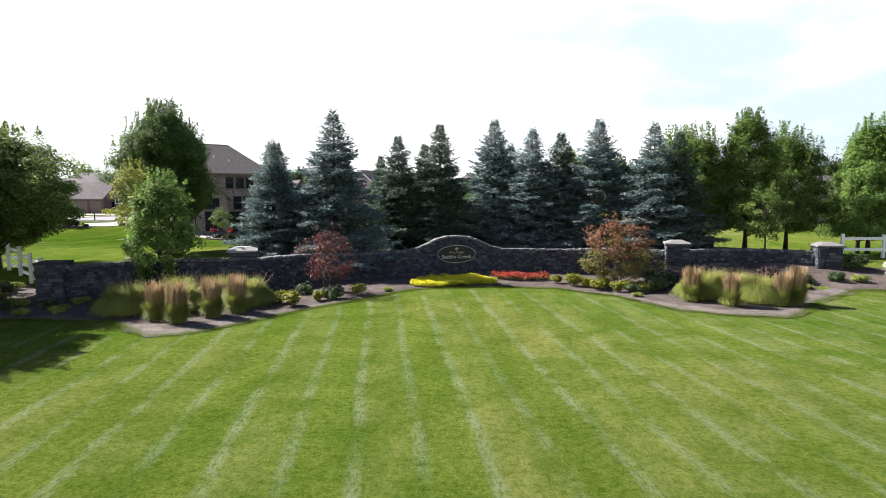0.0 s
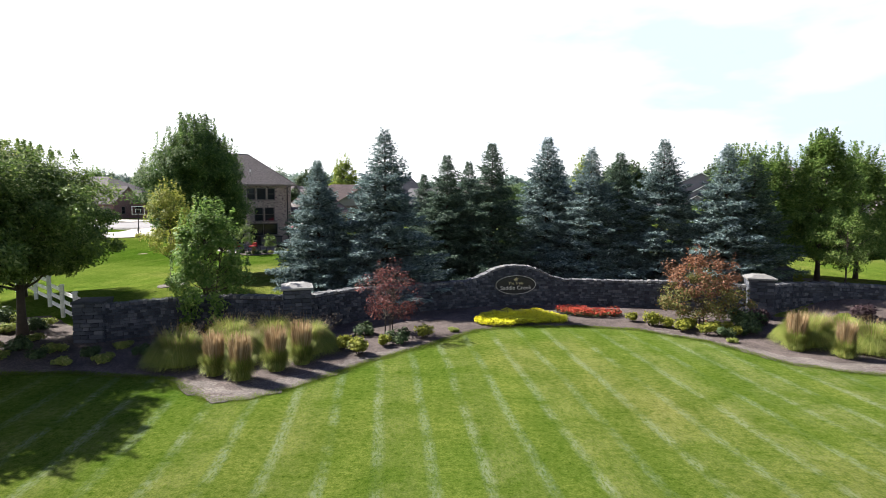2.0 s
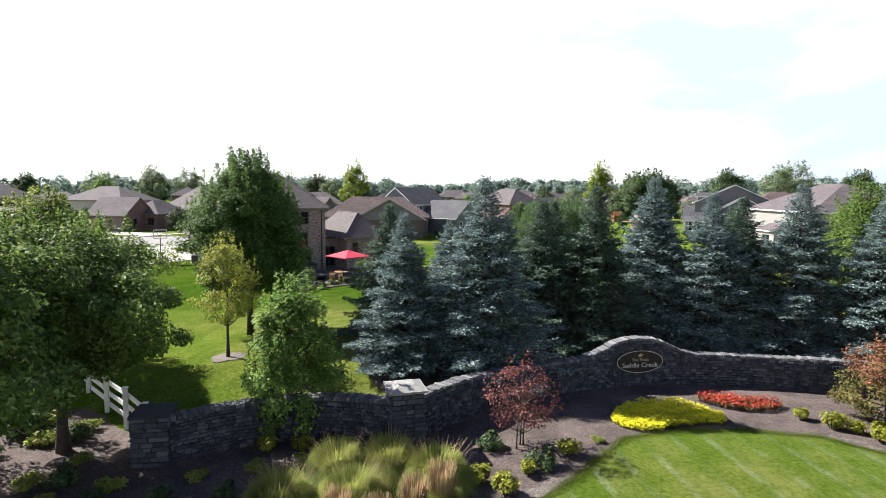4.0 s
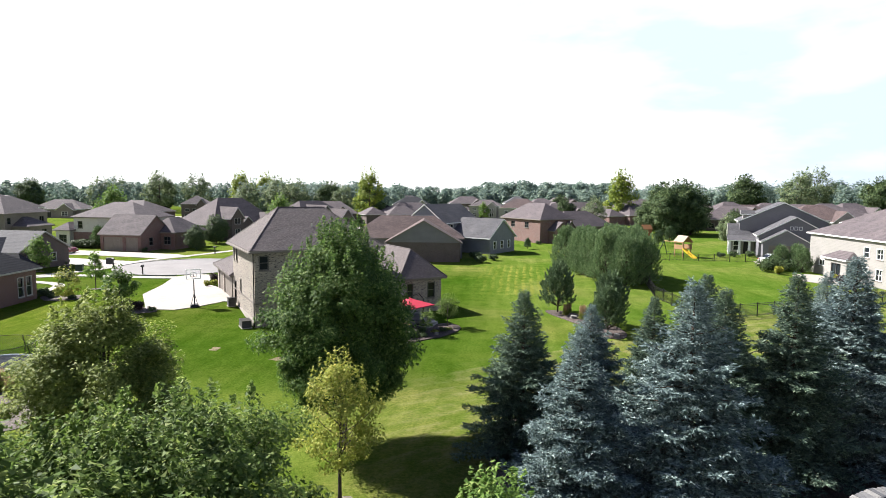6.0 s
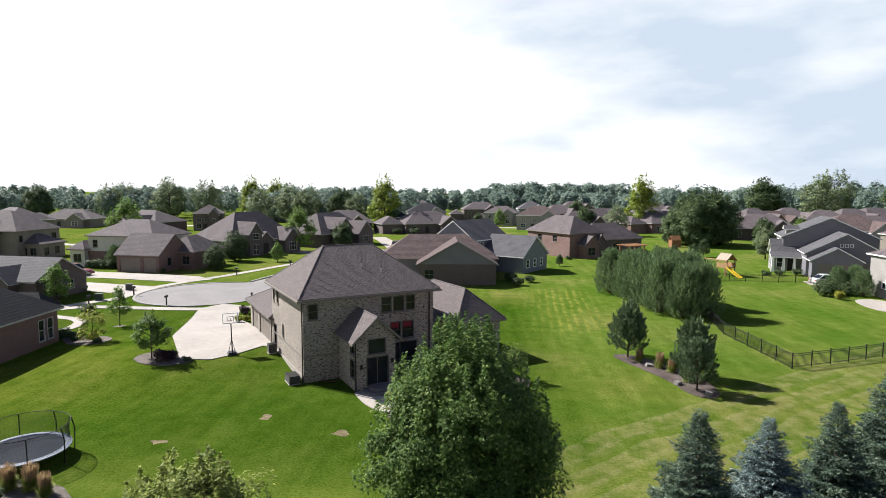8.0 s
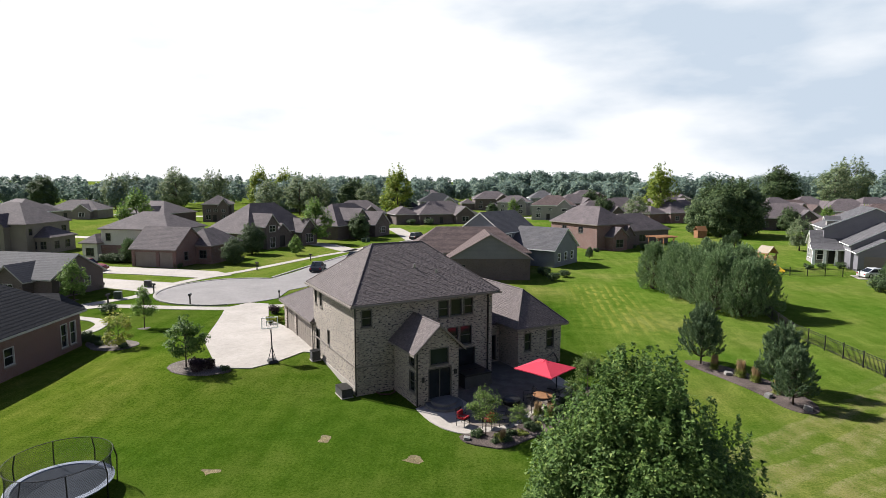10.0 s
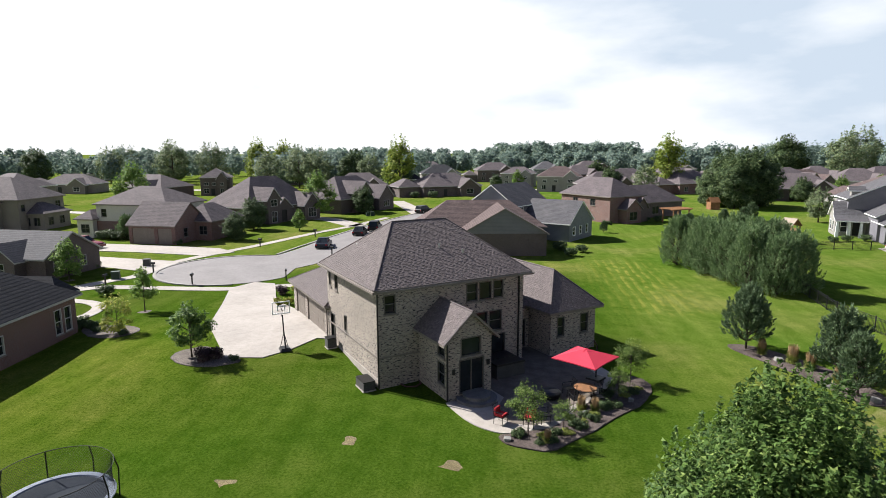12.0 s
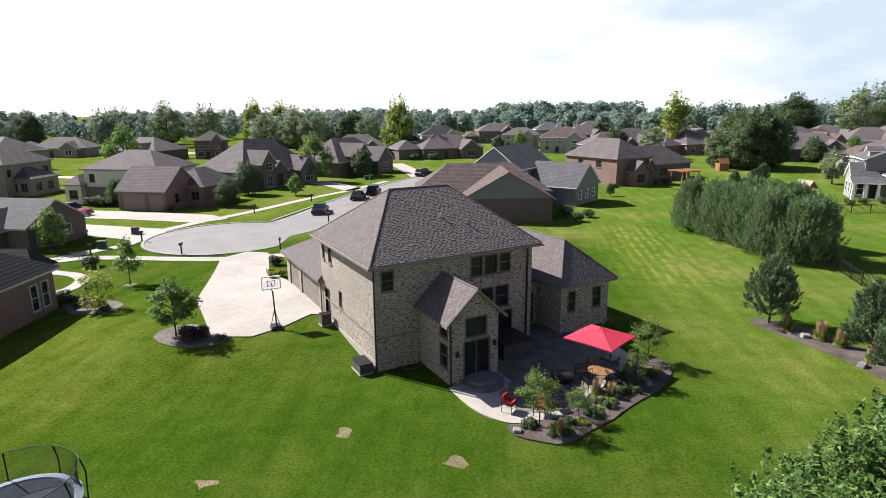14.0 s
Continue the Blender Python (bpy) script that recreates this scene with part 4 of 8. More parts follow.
# the brick house that the camera ends before
MAIN = house(HOUSE_AT, math.degrees(HOUSE_TURN), "two-storey tan tumbled-brick house with a brown shingle hip roof", [
    (0, 10.3, 0, 9.2, 5.85, ((3.0, 4.6), (7.0, 4.6)), 3.2),
    (0, 7.6, 9.2, 18.5, 2.8, "hip", 2.2),
    (2.6, 5.45, -3.5, 0.0, 3.6, "gv", 1.3),
    (12.2, 16.2, -0.6, 9.0, 2.95, ((14.2, 1.6), (14.2, 7.4)), 2.3),
    (10.3, 12.2, 1.8, 9.0, 2.9, None, 0),
], [
    (0, "S", 0.35, 1.1, 4.45, 5.6, (1, 2)), (0, "S", 5.9, 6.75, 4.45, 5.65, (1, 2)), (0, "S", 6.85, 7.8, 4.45, 5.65, (1, 1)), (0, "S", 7.9, 8.7, 4.45, 5.65, (1, 2)),
    (0, "S", 6.6, 7.5, 2.3, 3.7, (1, 2)), (0, "S", 7.6, 8.6, 2.3, 3.7, (1, 2)), (0, "S", 6.0, 8.9, 0.05, 2.1, "slider"),
    (0, "W", 8.3, 8.75, 4.5, 5.7, (1, 2)), (0, "W", 6.95, 7.55, 4.45, 5.65, (1, 2)), (0, "W", 5.35, 5.85, 1.95, 3.1, (1, 2)), (0, "W", 7.75, 8.6, 0.65, 2.6, "door"),
    (1, "W", 10.1, 14.5, 0.3, 2.45, "garage"), (1, "W", 15.1, 17.7, 0.3, 2.45, "garage"),
    (2, "S", 3.4, 4.75, 2.45, 3.55, (1, 1)), (2, "S", 3.3, 4.95, 0.3, 2.3, "slider"),
    (2, "W", -3.15, -2.3, 2.4, 3.4, (1, 1)), (2, "W", -3.15, -2.3, 0.75, 2.1, (1, 2)),
    (3, "S", 12.75, 13.4, 1.25, 2.65, (1, 2)), (3, "S", 14.8, 15.55, 1.25, 2.65, (1, 2)),
    (4, "S", 10.6, 11.9, 0.1, 2.1, "slider"),
], ROOF_MAIN, SPEC_BRICK, tabs=TABS)
m = Mesh()
m.box(-0.05, -0.05, 1.82, 0.0, 9.0, 1.92).box(-0.05, -0.05, 1.82, 2.6, 0.0, 1.92)
extra(MAIN, "brick_ledge", m, TRIM)
m = Mesh()
m.box(-0.06, 0.02, -0.4, -0.004, 8.9, 0.55)
extra(MAIN, "foundation", m, CONCRETE, "pale concrete foundation strip")
for x, y, z in ((-0.1, -0.1, 5.8), (2.5, -3.6, 3.5), (9.9, -0.08, 5.8), (-0.1, 9.3, 2.8)):
    extra(MAIN, "downpipe", Mesh().box(x - 0.04, y - 0.04, 0.1, x + 0.04, y + 0.04, z), BLACK if z > 3 else TRIM)
m = Mesh()
m.box(10.3, 1.6, 2.9, 12.3, 9.0, 3.05)
extra(MAIN, "flat_roof", m, ROOF_MAIN)
for x, y, z in ((5.2, 2.2, 7.6), (6.6, 1.6, 7.2), (1.3, 6.5, 7.3)):
    extra(MAIN, "roof_vent", Mesh().tube([(x, y, z - 0.4), (x, y, z + 0.35)], [0.06, 0.06], 8), STEEL)
extra(MAIN, "wall_lamp", Mesh().box(2.85, -3.62, 1.55, 3.0, -3.5, 1.85), BLACK)
extra(MAIN, "wall_lamp", Mesh().box(5.12, -3.62, 1.75, 5.27, -3.5, 2.05), BLACK)
# gutters along the eaves
extra(MAIN, "gutter", Mesh().box(-0.52, -0.5, 5.83, 10.8, -0.4, 5.95).box(-0.52, -0.5, 5.83, -0.4, 9.7, 5.95), TRIM)

# houses round the turning circle and beyond
house((-55.4, 49.0), 5, "dark red-brick house with a dark shingle hip roof", [(-17, 0, 0, 13.9, 2.9, ((-12, 6.9), (-5.8, 6.9)), 4.9), (-9, -1.4, 13.9, 15.8, 2.7, "hip", 1.4)],
      [(0, "E", 1.5, 2.6, 0.9, 2.2, (1, 2)), (0, "E", 5.5, 6.5, 0.9, 2.2, (1, 2)), (0, "E", 11.4, 12.2, 0.5, 2.4, (1, 2)), (0, "E", 12.5, 13.3, 0.5, 2.4, (1, 2))], ROOF_DARK, RED_BRICK, trim=PALE_TRIM)
house((-80.7, 105.3), -7, "brown-brick and cream house with a wide double garage", [(0.6, 8.6, 0, 7.6, 3.0, "gu", 3.0, RED_BRICK), (-9.5, 3.5, 5.0, 15, 5.3, "hip", 2.7, SIDE_WHITE), (5, 11.4, 5, 13.5, 2.9, "hip", 2.5, RED_BRICK), (-12.5, -9.5, 4, 11, 2.9, "hip", 1.4, SIDE_WHITE), (-9.55, 0.6, 4.85, 5.2, 2.7, None, 0, RED_BRICK)],
      [(0, "S", 1.2, 5.0, 0.05, 2.4, "garage"), (0, "S", 5.6, 8.0, 0.05, 2.4, "garage"), (0, "E", 2, 3, 0.9, 2.3, (1, 2)), (0, "E", 5.5, 6.6, 0.9, 2.3, (1, 2)), (1, "S", -8.6, -7.6, 3.4, 4.7, (1, 2)), (1, "S", 0.6, 1.5, 3.4, 4.7, (1, 2)), (3, "S", -11.8, -10.2, 0.8, 2.2, (2, 2)), (2, "S", 9.2, 10.6, 0.9, 2.3, (2, 2)), (2, "E", 8, 9.2, 0.9, 2.3, (1, 2))], ROOF_BROWN, RED_BRICK)
house((-70.5, 127.0), 62, "dark-brick house with steep roofs and front gables", [(0, 17, 0, 13.5, 3.1, ((6, 6.7), (12.5, 6.7)), 5.6), (3.2, 6.2, -1.6, 6, 4.9, "gv", 2.0, BROWN_BRICK), (6.2, 10, -0.6, 4, 3.0, "gv", 1.8, BROWN_BRICK), (11.8, 16, -2.4, 5, 3.2, "gv", 2.3, BROWN_BRICK)],
      [(1, "S", 3.9, 5.5, 3.4, 4.7, (2, 2)), (1, "S", 4.0, 5.4, 0.3, 2.4, (2, 2)), (2, "S", 7.4, 8.7, 0.1, 2.4, "door"), (3, "S", 12.8, 15, 0.6, 2.5, (3, 2)), (0, "W", 3, 4.5, 0.9, 2.3, (2, 2)), (0, "W", 8, 9.5, 0.9, 2.3, (2, 2))], ROOF_BROWN, BROWN_BRICK, trim=PALE_TRIM)
house((-58.5, 148.0), 66, "brick house with an arched entry gable", [(0, 19, 0, 12, 3.1, "hip", 4.8), (4, 9, -2, 6, 4.6, "gv", 2.4, BROWN_BRICK), (11, 17, -2.6, 5, 3.1, "gv", 2.8, BROWN_BRICK)],
      [(1, "S", 5.6, 7.4, 0.2, 2.7, "door"), (1, "S", 5.7, 7.3, 3.2, 4.4, (2, 2)), (2, "S", 12.8, 15.2, 0.8, 2.3, (3, 2)), (0, "W", 4, 6, 0.9, 2.3, (2, 2))], ROOF_BROWN, BROWN_BRICK, trim=PALE_TRIM)
house((-72.8, 79.6), -6, "low dark-brick house with a grey gabled roof", [(-17, 0, 0, 7.6, 2.5, "gu", 2.3, BROWN_BRICK), (-6.5, -2.5, -1.4, 3, 2.4, "gv", 1.6, BROWN_BRICK)],
      [(0, "E", 1.0, 2.0, 0.8, 2.0, (1, 2)), (0, "E", 4.6, 5.6, 0.8, 2.0, (1, 2)), (1, "S", -5.2, -3.8, 0.7, 2.0, (2, 2)), (0, "S", -12, -10.6, 0.8, 2.0, (2, 2))], ROOF_GREY, BROWN_BRICK, trim=PALE_TRIM)
house((-121, 116), 4, "two-storey grey-brown house with white-framed windows", [(0, 13, 0, 12, 5.4, "hip", 3.8, SIDE_TAUPE), (6, 10, -1.5, 4, 5.3, "gv", 2.0, SIDE_TAUPE), (10, 16, 2, 9, 2.8, "hip", 1.8, SIDE_TAUPE)],
      [(1, "S", 6.8, 9.2, 3.4, 4.7, (3, 2)), (1, "S", 6.8, 9.2, 0.7, 2.3, (3, 2)), (0, "S", 1.5, 3, 3.4, 4.7, (2, 2)), (0, "S", 1.5, 3, 0.8, 2.2, (2, 2)), (0, "E", 0.6, 1.6, 3.4, 4.7, (1, 2)), (0, "E", 9.6, 11, 3.4, 4.7, (2, 2)), (2, "S", 12, 13.4, 0.7, 2.2, (2, 2)), (2, "S", 14, 15.2, 0.7, 2.2, (2, 2)), (2, "E", 3, 4.4, 0.7, 2.2, (2, 2)), (2, "E", 6, 7.4, 0.7, 2.2, (2, 2))], ROOF_BROWN, SIDE_TAUPE)
house((-31.0, 97.5), 6, "house with a rust-brown roof and a grey sided gable", [(-4, 14, 5, 15, 3.1, "hip", 3.4, SIDE_GREY), (2.2, 13.4, 0, 9, 3.0, "gv", 3.2, BROWN_BRICK, SIDE_GREY)],
      [(1, "E", 2, 3.3, 0.8, 2.2, (2, 2)), (1, "S", 3, 4.4, 0.8, 2.2, (2, 2)), (0, "E", 9, 11, 0.7, 2.2, (2, 2))], ROOF_RUST, BROWN_BRICK)
house((-13.2, 110.8), 58, "blue-grey sided house with white trim", [(0, 8.5, 0, 8.5, 2.9, "gv", 3.0, SIDE_BLUE), (-2, 9, 8.5, 17, 5.3, "gu", 3.0, SIDE_BLUE), (-6, -2, 9, 16, 2.9, "hip", 1.8, SIDE_BLUE)],
      [(0, "S", 1.2, 2.2, 0.8, 2.2, (1, 2)), (0, "S", 3.6, 4.6, 0.8, 2.2, (1, 2)), (0, "S", 6, 7, 0.8, 2.2, (1, 2)), (1, "W", 10, 11.4, 3.4, 4.7, (2, 2)), (1, "W", 13, 14, 3.4, 4.7, (1, 2)), (1, "S", 0, 1, 3.6, 4.8, (1, 2))], ROOF_GREY, SIDE_BLUE, trim=WHITE)
house((-2.6, 134.8), 34, "red-brick house with a tall brown hip roof and a covered porch", [(0, 9, 0, 14, 4.9, "hip", 3.4, RED_BRICK), (2.2, 6.0, -2.2, 0, 2.9, "gv", 1.6, RED_BRICK), (9, 24, 3, 12, 3.0, "hip", 3.4, BROWN_BRICK), (6.2, 9.0, -1, 0.2, 3.0, "gv", 1.6, BROWN_BRICK)],
      [(1, "S", 3, 5, 0.6, 2.2, (2, 2)), (0, "W", 4, 5.4, 3.1, 4.4, (2, 2)), (0, "W", 9, 10.4, 3.1, 4.4, (2, 2)), (2, "S", 11, 13, 0.7, 2.3, (2, 2)), (2, "S", 15, 17, 0.7, 2.3, (2, 2))], ROOF_BROWN, RED_BRICK)
craftsman = house((32.3, 111.3), -18, "grey craftsman house with a white-columned porch", [(0, 6.6, 0, 6, 3.0, "gv", 1.9, SIDE_GREY), (-0.4, 10.4, 2.6, 10, 3.9, "gv", 3.1, SIDE_GREY), (-2.9, 10.9, 9.5, 18, 6.0, "gv", 3.3, SIDE_GREY), (-4.6, 1.0, 8.6, 13, 3.3, "gu", 2.0, SIDE_CREAM)],
      [(0, "S", 0.8, 5.8, 0.05, 2.4, "garage"), (1, "S", 7.2, 10.0, 0.05, 2.4, "garage"), (1, "S", 4.1, 4.6, 4.9, 5.5, (1, 1)), (1, "S", 4.75, 5.25, 4.9, 5.5, (1, 1)), (1, "S", 5.4, 5.9, 4.9, 5.5, (1, 1)), (2, "W", 11.6, 12.8, 4.0, 5.2, (1, 2)), (2, "W", 15.0, 16.4, 4.0, 5.2, (2, 2)), (3, "W", 9.4, 10.4, 0.7, 2.4, (1, 2)), (3, "W", 11.2, 12.2, 0.7, 2.4, (1, 2)), (3, "S", -3.9, -2.9, 0.6, 2.4, (1, 2)), (3, "S", -2.2, -1.2, 0.1, 2.3, "door")], ROOF_GREY, SIDE_GREY, trim=WHITE)
m = Mesh()
m.face([(-5.0, 6.6, 2.6), (0.2, 6.6, 2.6), (0.2, 8.8, 3.5), (-5.0, 8.8, 3.5)]).face([(-5.0, 8.8, 3.35), (0.2, 8.8, 3.35), (0.2, 6.6, 2.45), (-5.0, 6.6, 2.45)])
m.face([(-5.0, 6.6, 2.45), (0.2, 6.6, 2.45), (0.2, 6.6, 2.6), (-5.0, 6.6, 2.6)], 1).face([(-5.0, 8.8, 3.35), (-5.0, 6.6, 2.45), (-5.0, 6.6, 2.6), (-5.0, 8.8, 3.5)], 1)
extra(craftsman, "porch_roof", m, [ROOF_GREY, WHITE])
for x in (-4.6, -3.0, -1.4):
    extra(craftsman, "porch_column", Mesh().box(x - 0.24, 6.75, 0, x + 0.24, 7.23, 2.47, taper=0.35), WHITE)
dm = extra(craftsman, "dormer", Mesh().box(-2.4, 10.6, 6.0, -1.2, 11.8, 7.3), SIDE_CREAM)
part("dormer_roof", gable_roof(-2.7, -0.6, 10.6, 11.8, 7.25, 0.5, "u", 0.2), [ROOF_GREY, WHITE], dm)
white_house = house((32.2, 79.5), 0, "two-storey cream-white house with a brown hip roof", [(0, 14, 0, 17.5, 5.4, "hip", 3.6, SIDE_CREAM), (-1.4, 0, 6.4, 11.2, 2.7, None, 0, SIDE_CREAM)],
      [(0, "W", 2, 3.2, 3.3, 4.6, (2, 2)), (0, "W", 4.5, 5.6, 3.3, 4.6, (1, 2)), (0, "W", 13.6, 15, 1.2, 2.1, (2, 1)), (1, "W", 7.6, 9.6, 0.1, 2.2, "slider"), (0, "W", 2, 3.2, 0.8, 2.2, (2, 2)), (0, "W", 4.5, 5.6, 0.8, 2.2, (1, 2))], ROOF_BROWN, SIDE_CREAM, trim=WHITE)
extra(white_house, "bay_roof", hip_roof(-1.4, 0, 6.4, 11.2, 2.8, 0.9, 0.35, ((-0.1, 7.4), (-0.1, 10.2))), [ROOF_BROWN, WHITE])

FAR = [((4, 206), 12, 16, 12, 3.2, 4.6, BROWN_BRICK, ROOF_BROWN), ((-10, 224), -6, 15, 12, 5.0, 4.0, SIDE_CREAM, ROOF_RUST), ((14, 226), 20, 16, 12, 3.2, 4.8, BROWN_BRICK, ROOF_BROWN), ((50, 190), -14, 18, 13, 3.2, 4.8, BROWN_BRICK, ROOF_BROWN), ((52, 236), 10, 16, 12, 3.4, 4.6, SIDE_TAUPE, ROOF_BROWN), ((80, 182), 0, 18, 13, 3.2, 4.8, SIDE_CREAM, ROOF_BROWN), ((74, 226), 8, 16, 12, 3.2, 4.6, BROWN_BRICK, ROOF_RUST), ((-74, 196), 14, 17, 12, 3.2, 4.6, BROWN_BRICK, ROOF_BROWN), ((-143, 194), -12, 18, 14, 3.0, 4.4, BROWN_BRICK, ROOF_BROWN), ((-118, 200), 20, 9, 9, 5.6, 3.4, BROWN_BRICK, ROOF_BROWN), ((-120, 262), 10, 16, 12, 3, 4, SIDE_GREY, ROOF_GREY),
       ((-46, 197), 30, 20, 14, 3.0, 4.6, BROWN_BRICK, ROOF_BROWN), ((-52, 243), 12, 15, 12, 5.2, 4.0, SIDE_CREAM, ROOF_DARK), ((-22, 252), -8, 13, 10, 5.0, 3.0, SIDE_CREAM, ROOF_BROWN), ((-32, 285), 10, 17, 12, 5.2, 4.0, BROWN_BRICK, ROOF_BROWN),
       ((-6, 300), 5, 13, 12, 5.2, 4.2, SIDE_BLUE, ROOF_GREY), ((2, 243), 14, 14, 12, 5.0, 4.0, BROWN_BRICK, ROOF_BROWN), ((22, 248), 26, 18, 13, 3.0, 4.6, BROWN_BRICK, ROOF_BROWN), ((34, 212), 30, 20, 14, 3.2, 4.6, RED_BRICK, ROOF_BROWN),
       ((40, 256), 12, 16, 12, 4.4, 4.4, SIDE_TAUPE, ROOF_BROWN), ((63, 211), 14, 15, 13, 4.2, 4.8, RED_BRICK, ROOF_BROWN), ((66, 268), 4, 20, 12, 3.2, 4.6, SIDE_CREAM, ROOF_BROWN), ((92, 232), -10, 16, 13, 3.2, 5.0, SIDE_CREAM, ROOF_BROWN),
       ((112, 246), 8, 18, 14, 3.2, 5.2, BROWN_BRICK, ROOF_BROWN), ((96, 262), 0, 16, 14, 3.2, 5.0, SIDE_TAUPE, ROOF_BROWN), ((132, 262), 18, 20, 14, 3.4, 5.0, SIDE_CREAM, ROOF_BROWN), ((60, 160), -8, 16, 14, 4.6, 4.4, SIDE_CREAM, ROOF_RUST),
       ((70, 140), 4, 18, 14, 4.4, 4.6, SIDE_TAUPE, ROOF_BROWN), ((80, 118), 0, 18, 14, 4.8, 4.2, BROWN_BRICK, ROOF_BROWN), ((-178, 206), 12, 17, 12, 3, 4, SIDE_TAUPE, ROOF_BROWN), ((-230, 300), 5, 18, 12, 3, 4, SIDE_CREAM, ROOF_GREY),
       ((-160, 162), -20, 15, 12, 5.0, 4, SIDE_TAUPE, ROOF_BROWN), ((-70, 330), 0, 18, 12, 5, 4, SIDE_CREAM, ROOF_BROWN), ((60, 330), 0, 18, 12, 4.4, 4, SIDE_TAUPE, ROOF_BROWN), ((20, 340), 12, 18, 12, 5, 4, BROWN_BRICK, ROOF_BROWN)]
rnd = random.Random(5)
for at, turn, w, d, ht, pitch, wall_m, roof_m in FAR:
    rise = pitch * 0.84
    vols = [(0, w, 0, d, ht, "hip", rise), (w * 0.58, w * 0.9, -2.2, d * 0.4, ht, "gv", rise * 0.62)]
    if rnd.random() < 0.55:
        vols.append((-w * 0.35, 0, d * 0.15, d * 0.8, min(ht, 3.0), "hip", rise * 0.6))
    wins = [(1, "S", w * 0.68, w * 0.8, 0.8, 2.3, (2, 2)), (0, "S", w * 0.1, w * 0.1 + 1.6, 0.8, 2.3, (2, 2)), (0, "S", w * 0.34, w * 0.34 + 1.2, 0.1, 2.2, "door"), (0, "W", d * 0.4, d * 0.4 + 1.4, 0.8, 2.3, (2, 2))]
    if ht > 4:
        wins += [(1, "S", w * 0.68, w * 0.8, 3.2, 4.2, (2, 2)), (0, "S", w * 0.12, w * 0.12 + 1.4, 3.2, 4.2, (2, 2)), (0, "S", w * 0.38, w * 0.38 + 1.2, 3.2, 4.2, (2, 2))]
    tint = {SIDE_CREAM: "cream sided", SIDE_TAUPE: "taupe sided", SIDE_GREY: "grey sided", SIDE_BLUE: "blue-grey sided", RED_BRICK: "red-brick", BROWN_BRICK: "brown-brick"}[wall_m]
    house(at, turn, f"{tint} suburban house with a shingled hip roof", vols, wins, roof_m, wall_m, group="houses in the distance", trim=PALE_TRIM if wall_m in (RED_BRICK, BROWN_BRICK) else WHITE)


# ---- trees and shrubs ----
def leaves(centres, size, rng, up=0.35, long=1.5, out=None):
    """Small pointed leaves at the centres, turned every way."""
    n = len(centres)
    nrm = rng.normal(size=(n, 3))
    nrm[:, 2] = np.abs(nrm[:, 2]) + up
    if out is not None:
        nrm = nrm * 0.7 + out
    nrm /= np.linalg.norm(nrm, axis=1)[:, None]
    a = np.cross(nrm, rng.normal(size=(n, 3)))
    a /= np.linalg.norm(a, axis=1)[:, None] + 1e-9
    b = np.cross(nrm, a)
    s = size * rng.uniform(0.6, 1.35, n)[:, None]
    v = np.stack([centres + a * s * long * 0.55, centres + b * s * 0.44 - a * s * long * 0.4, centres - b * s * 0.4 - a * s * long * 0.3], 1)
    return v.reshape(-1, 3), np.arange(3 * n).reshape(n, 3)


def crown_points(rng, h0, h1, radius, shape, clumps, per, tight):
    """Leaf clumps through a crown with an uneven outline."""
    out, tips, face = [], [], []
    for _ in range(clumps):
        t = rng.uniform(0.02, 0.97)
        if shape == "round":
            r = math.sqrt(max(0.03, 1 - (2 * t - 0.95) ** 2))
        elif shape == "cone":
            r = 0.18 + 0.92 * (1 - t) ** 0.8 * min(1, t * 6 + 0.45)
        else:
            r = (0.25 + 0.8 * math.sin(math.pi * min(1, t * 0.78 + 0.2)) ** 0.8) * (1 if t < 0.85 else 0.75)
        a = rng.uniform(0, 2 * math.pi)
        rr = radius * r * (rng.uniform(0.15, 1.0) ** 0.45) * (1 + 0.16 * math.sin(3 * a + 5 * t) + 0.1 * max(-1.5, min(1.2, rng.normal())))
        c = np.array([rr * math.cos(a), rr * math.sin(a), h0 + (h1 - h0) * t])
        tips.append(c)
        q = rng.normal(size=(per, 3))
        q *= (rng.random(per) ** 0.42 / np.linalg.norm(q, axis=1))[:, None]
        out.append(c + q * np.array([1, 1, 0.72]) * tight * 1.5 * rng.uniform(0.65, 1.25))
        ax = (c - np.array([0, 0, h0 + (h1 - h0) * 0.4])) / radius
        face.append(q * 0.55 + ax * 0.6)
        if t > (0.35 if shape == "oval" else 0.6) and shape != "round" or t > 0.85:      # young shoots stand up out of the crown
            top = c + np.array([0, 0, tight])
            n = per // 5
            s = rng.random((n, 1))
            out.append(top + s * np.array([[rng.normal() * 0.12, rng.normal() * 0.12, 1.0]]) * tight * (2.5 if shape == "oval" else 1.5) + rng.normal(size=(n, 3)) * 0.09 * (1.15 - s) * tight * 3)
            face.append(rng.normal(size=(n, 3)) * 0.5 + ax * 0.5)
    return np.concatenate(out), tips, np.concatenate(face)


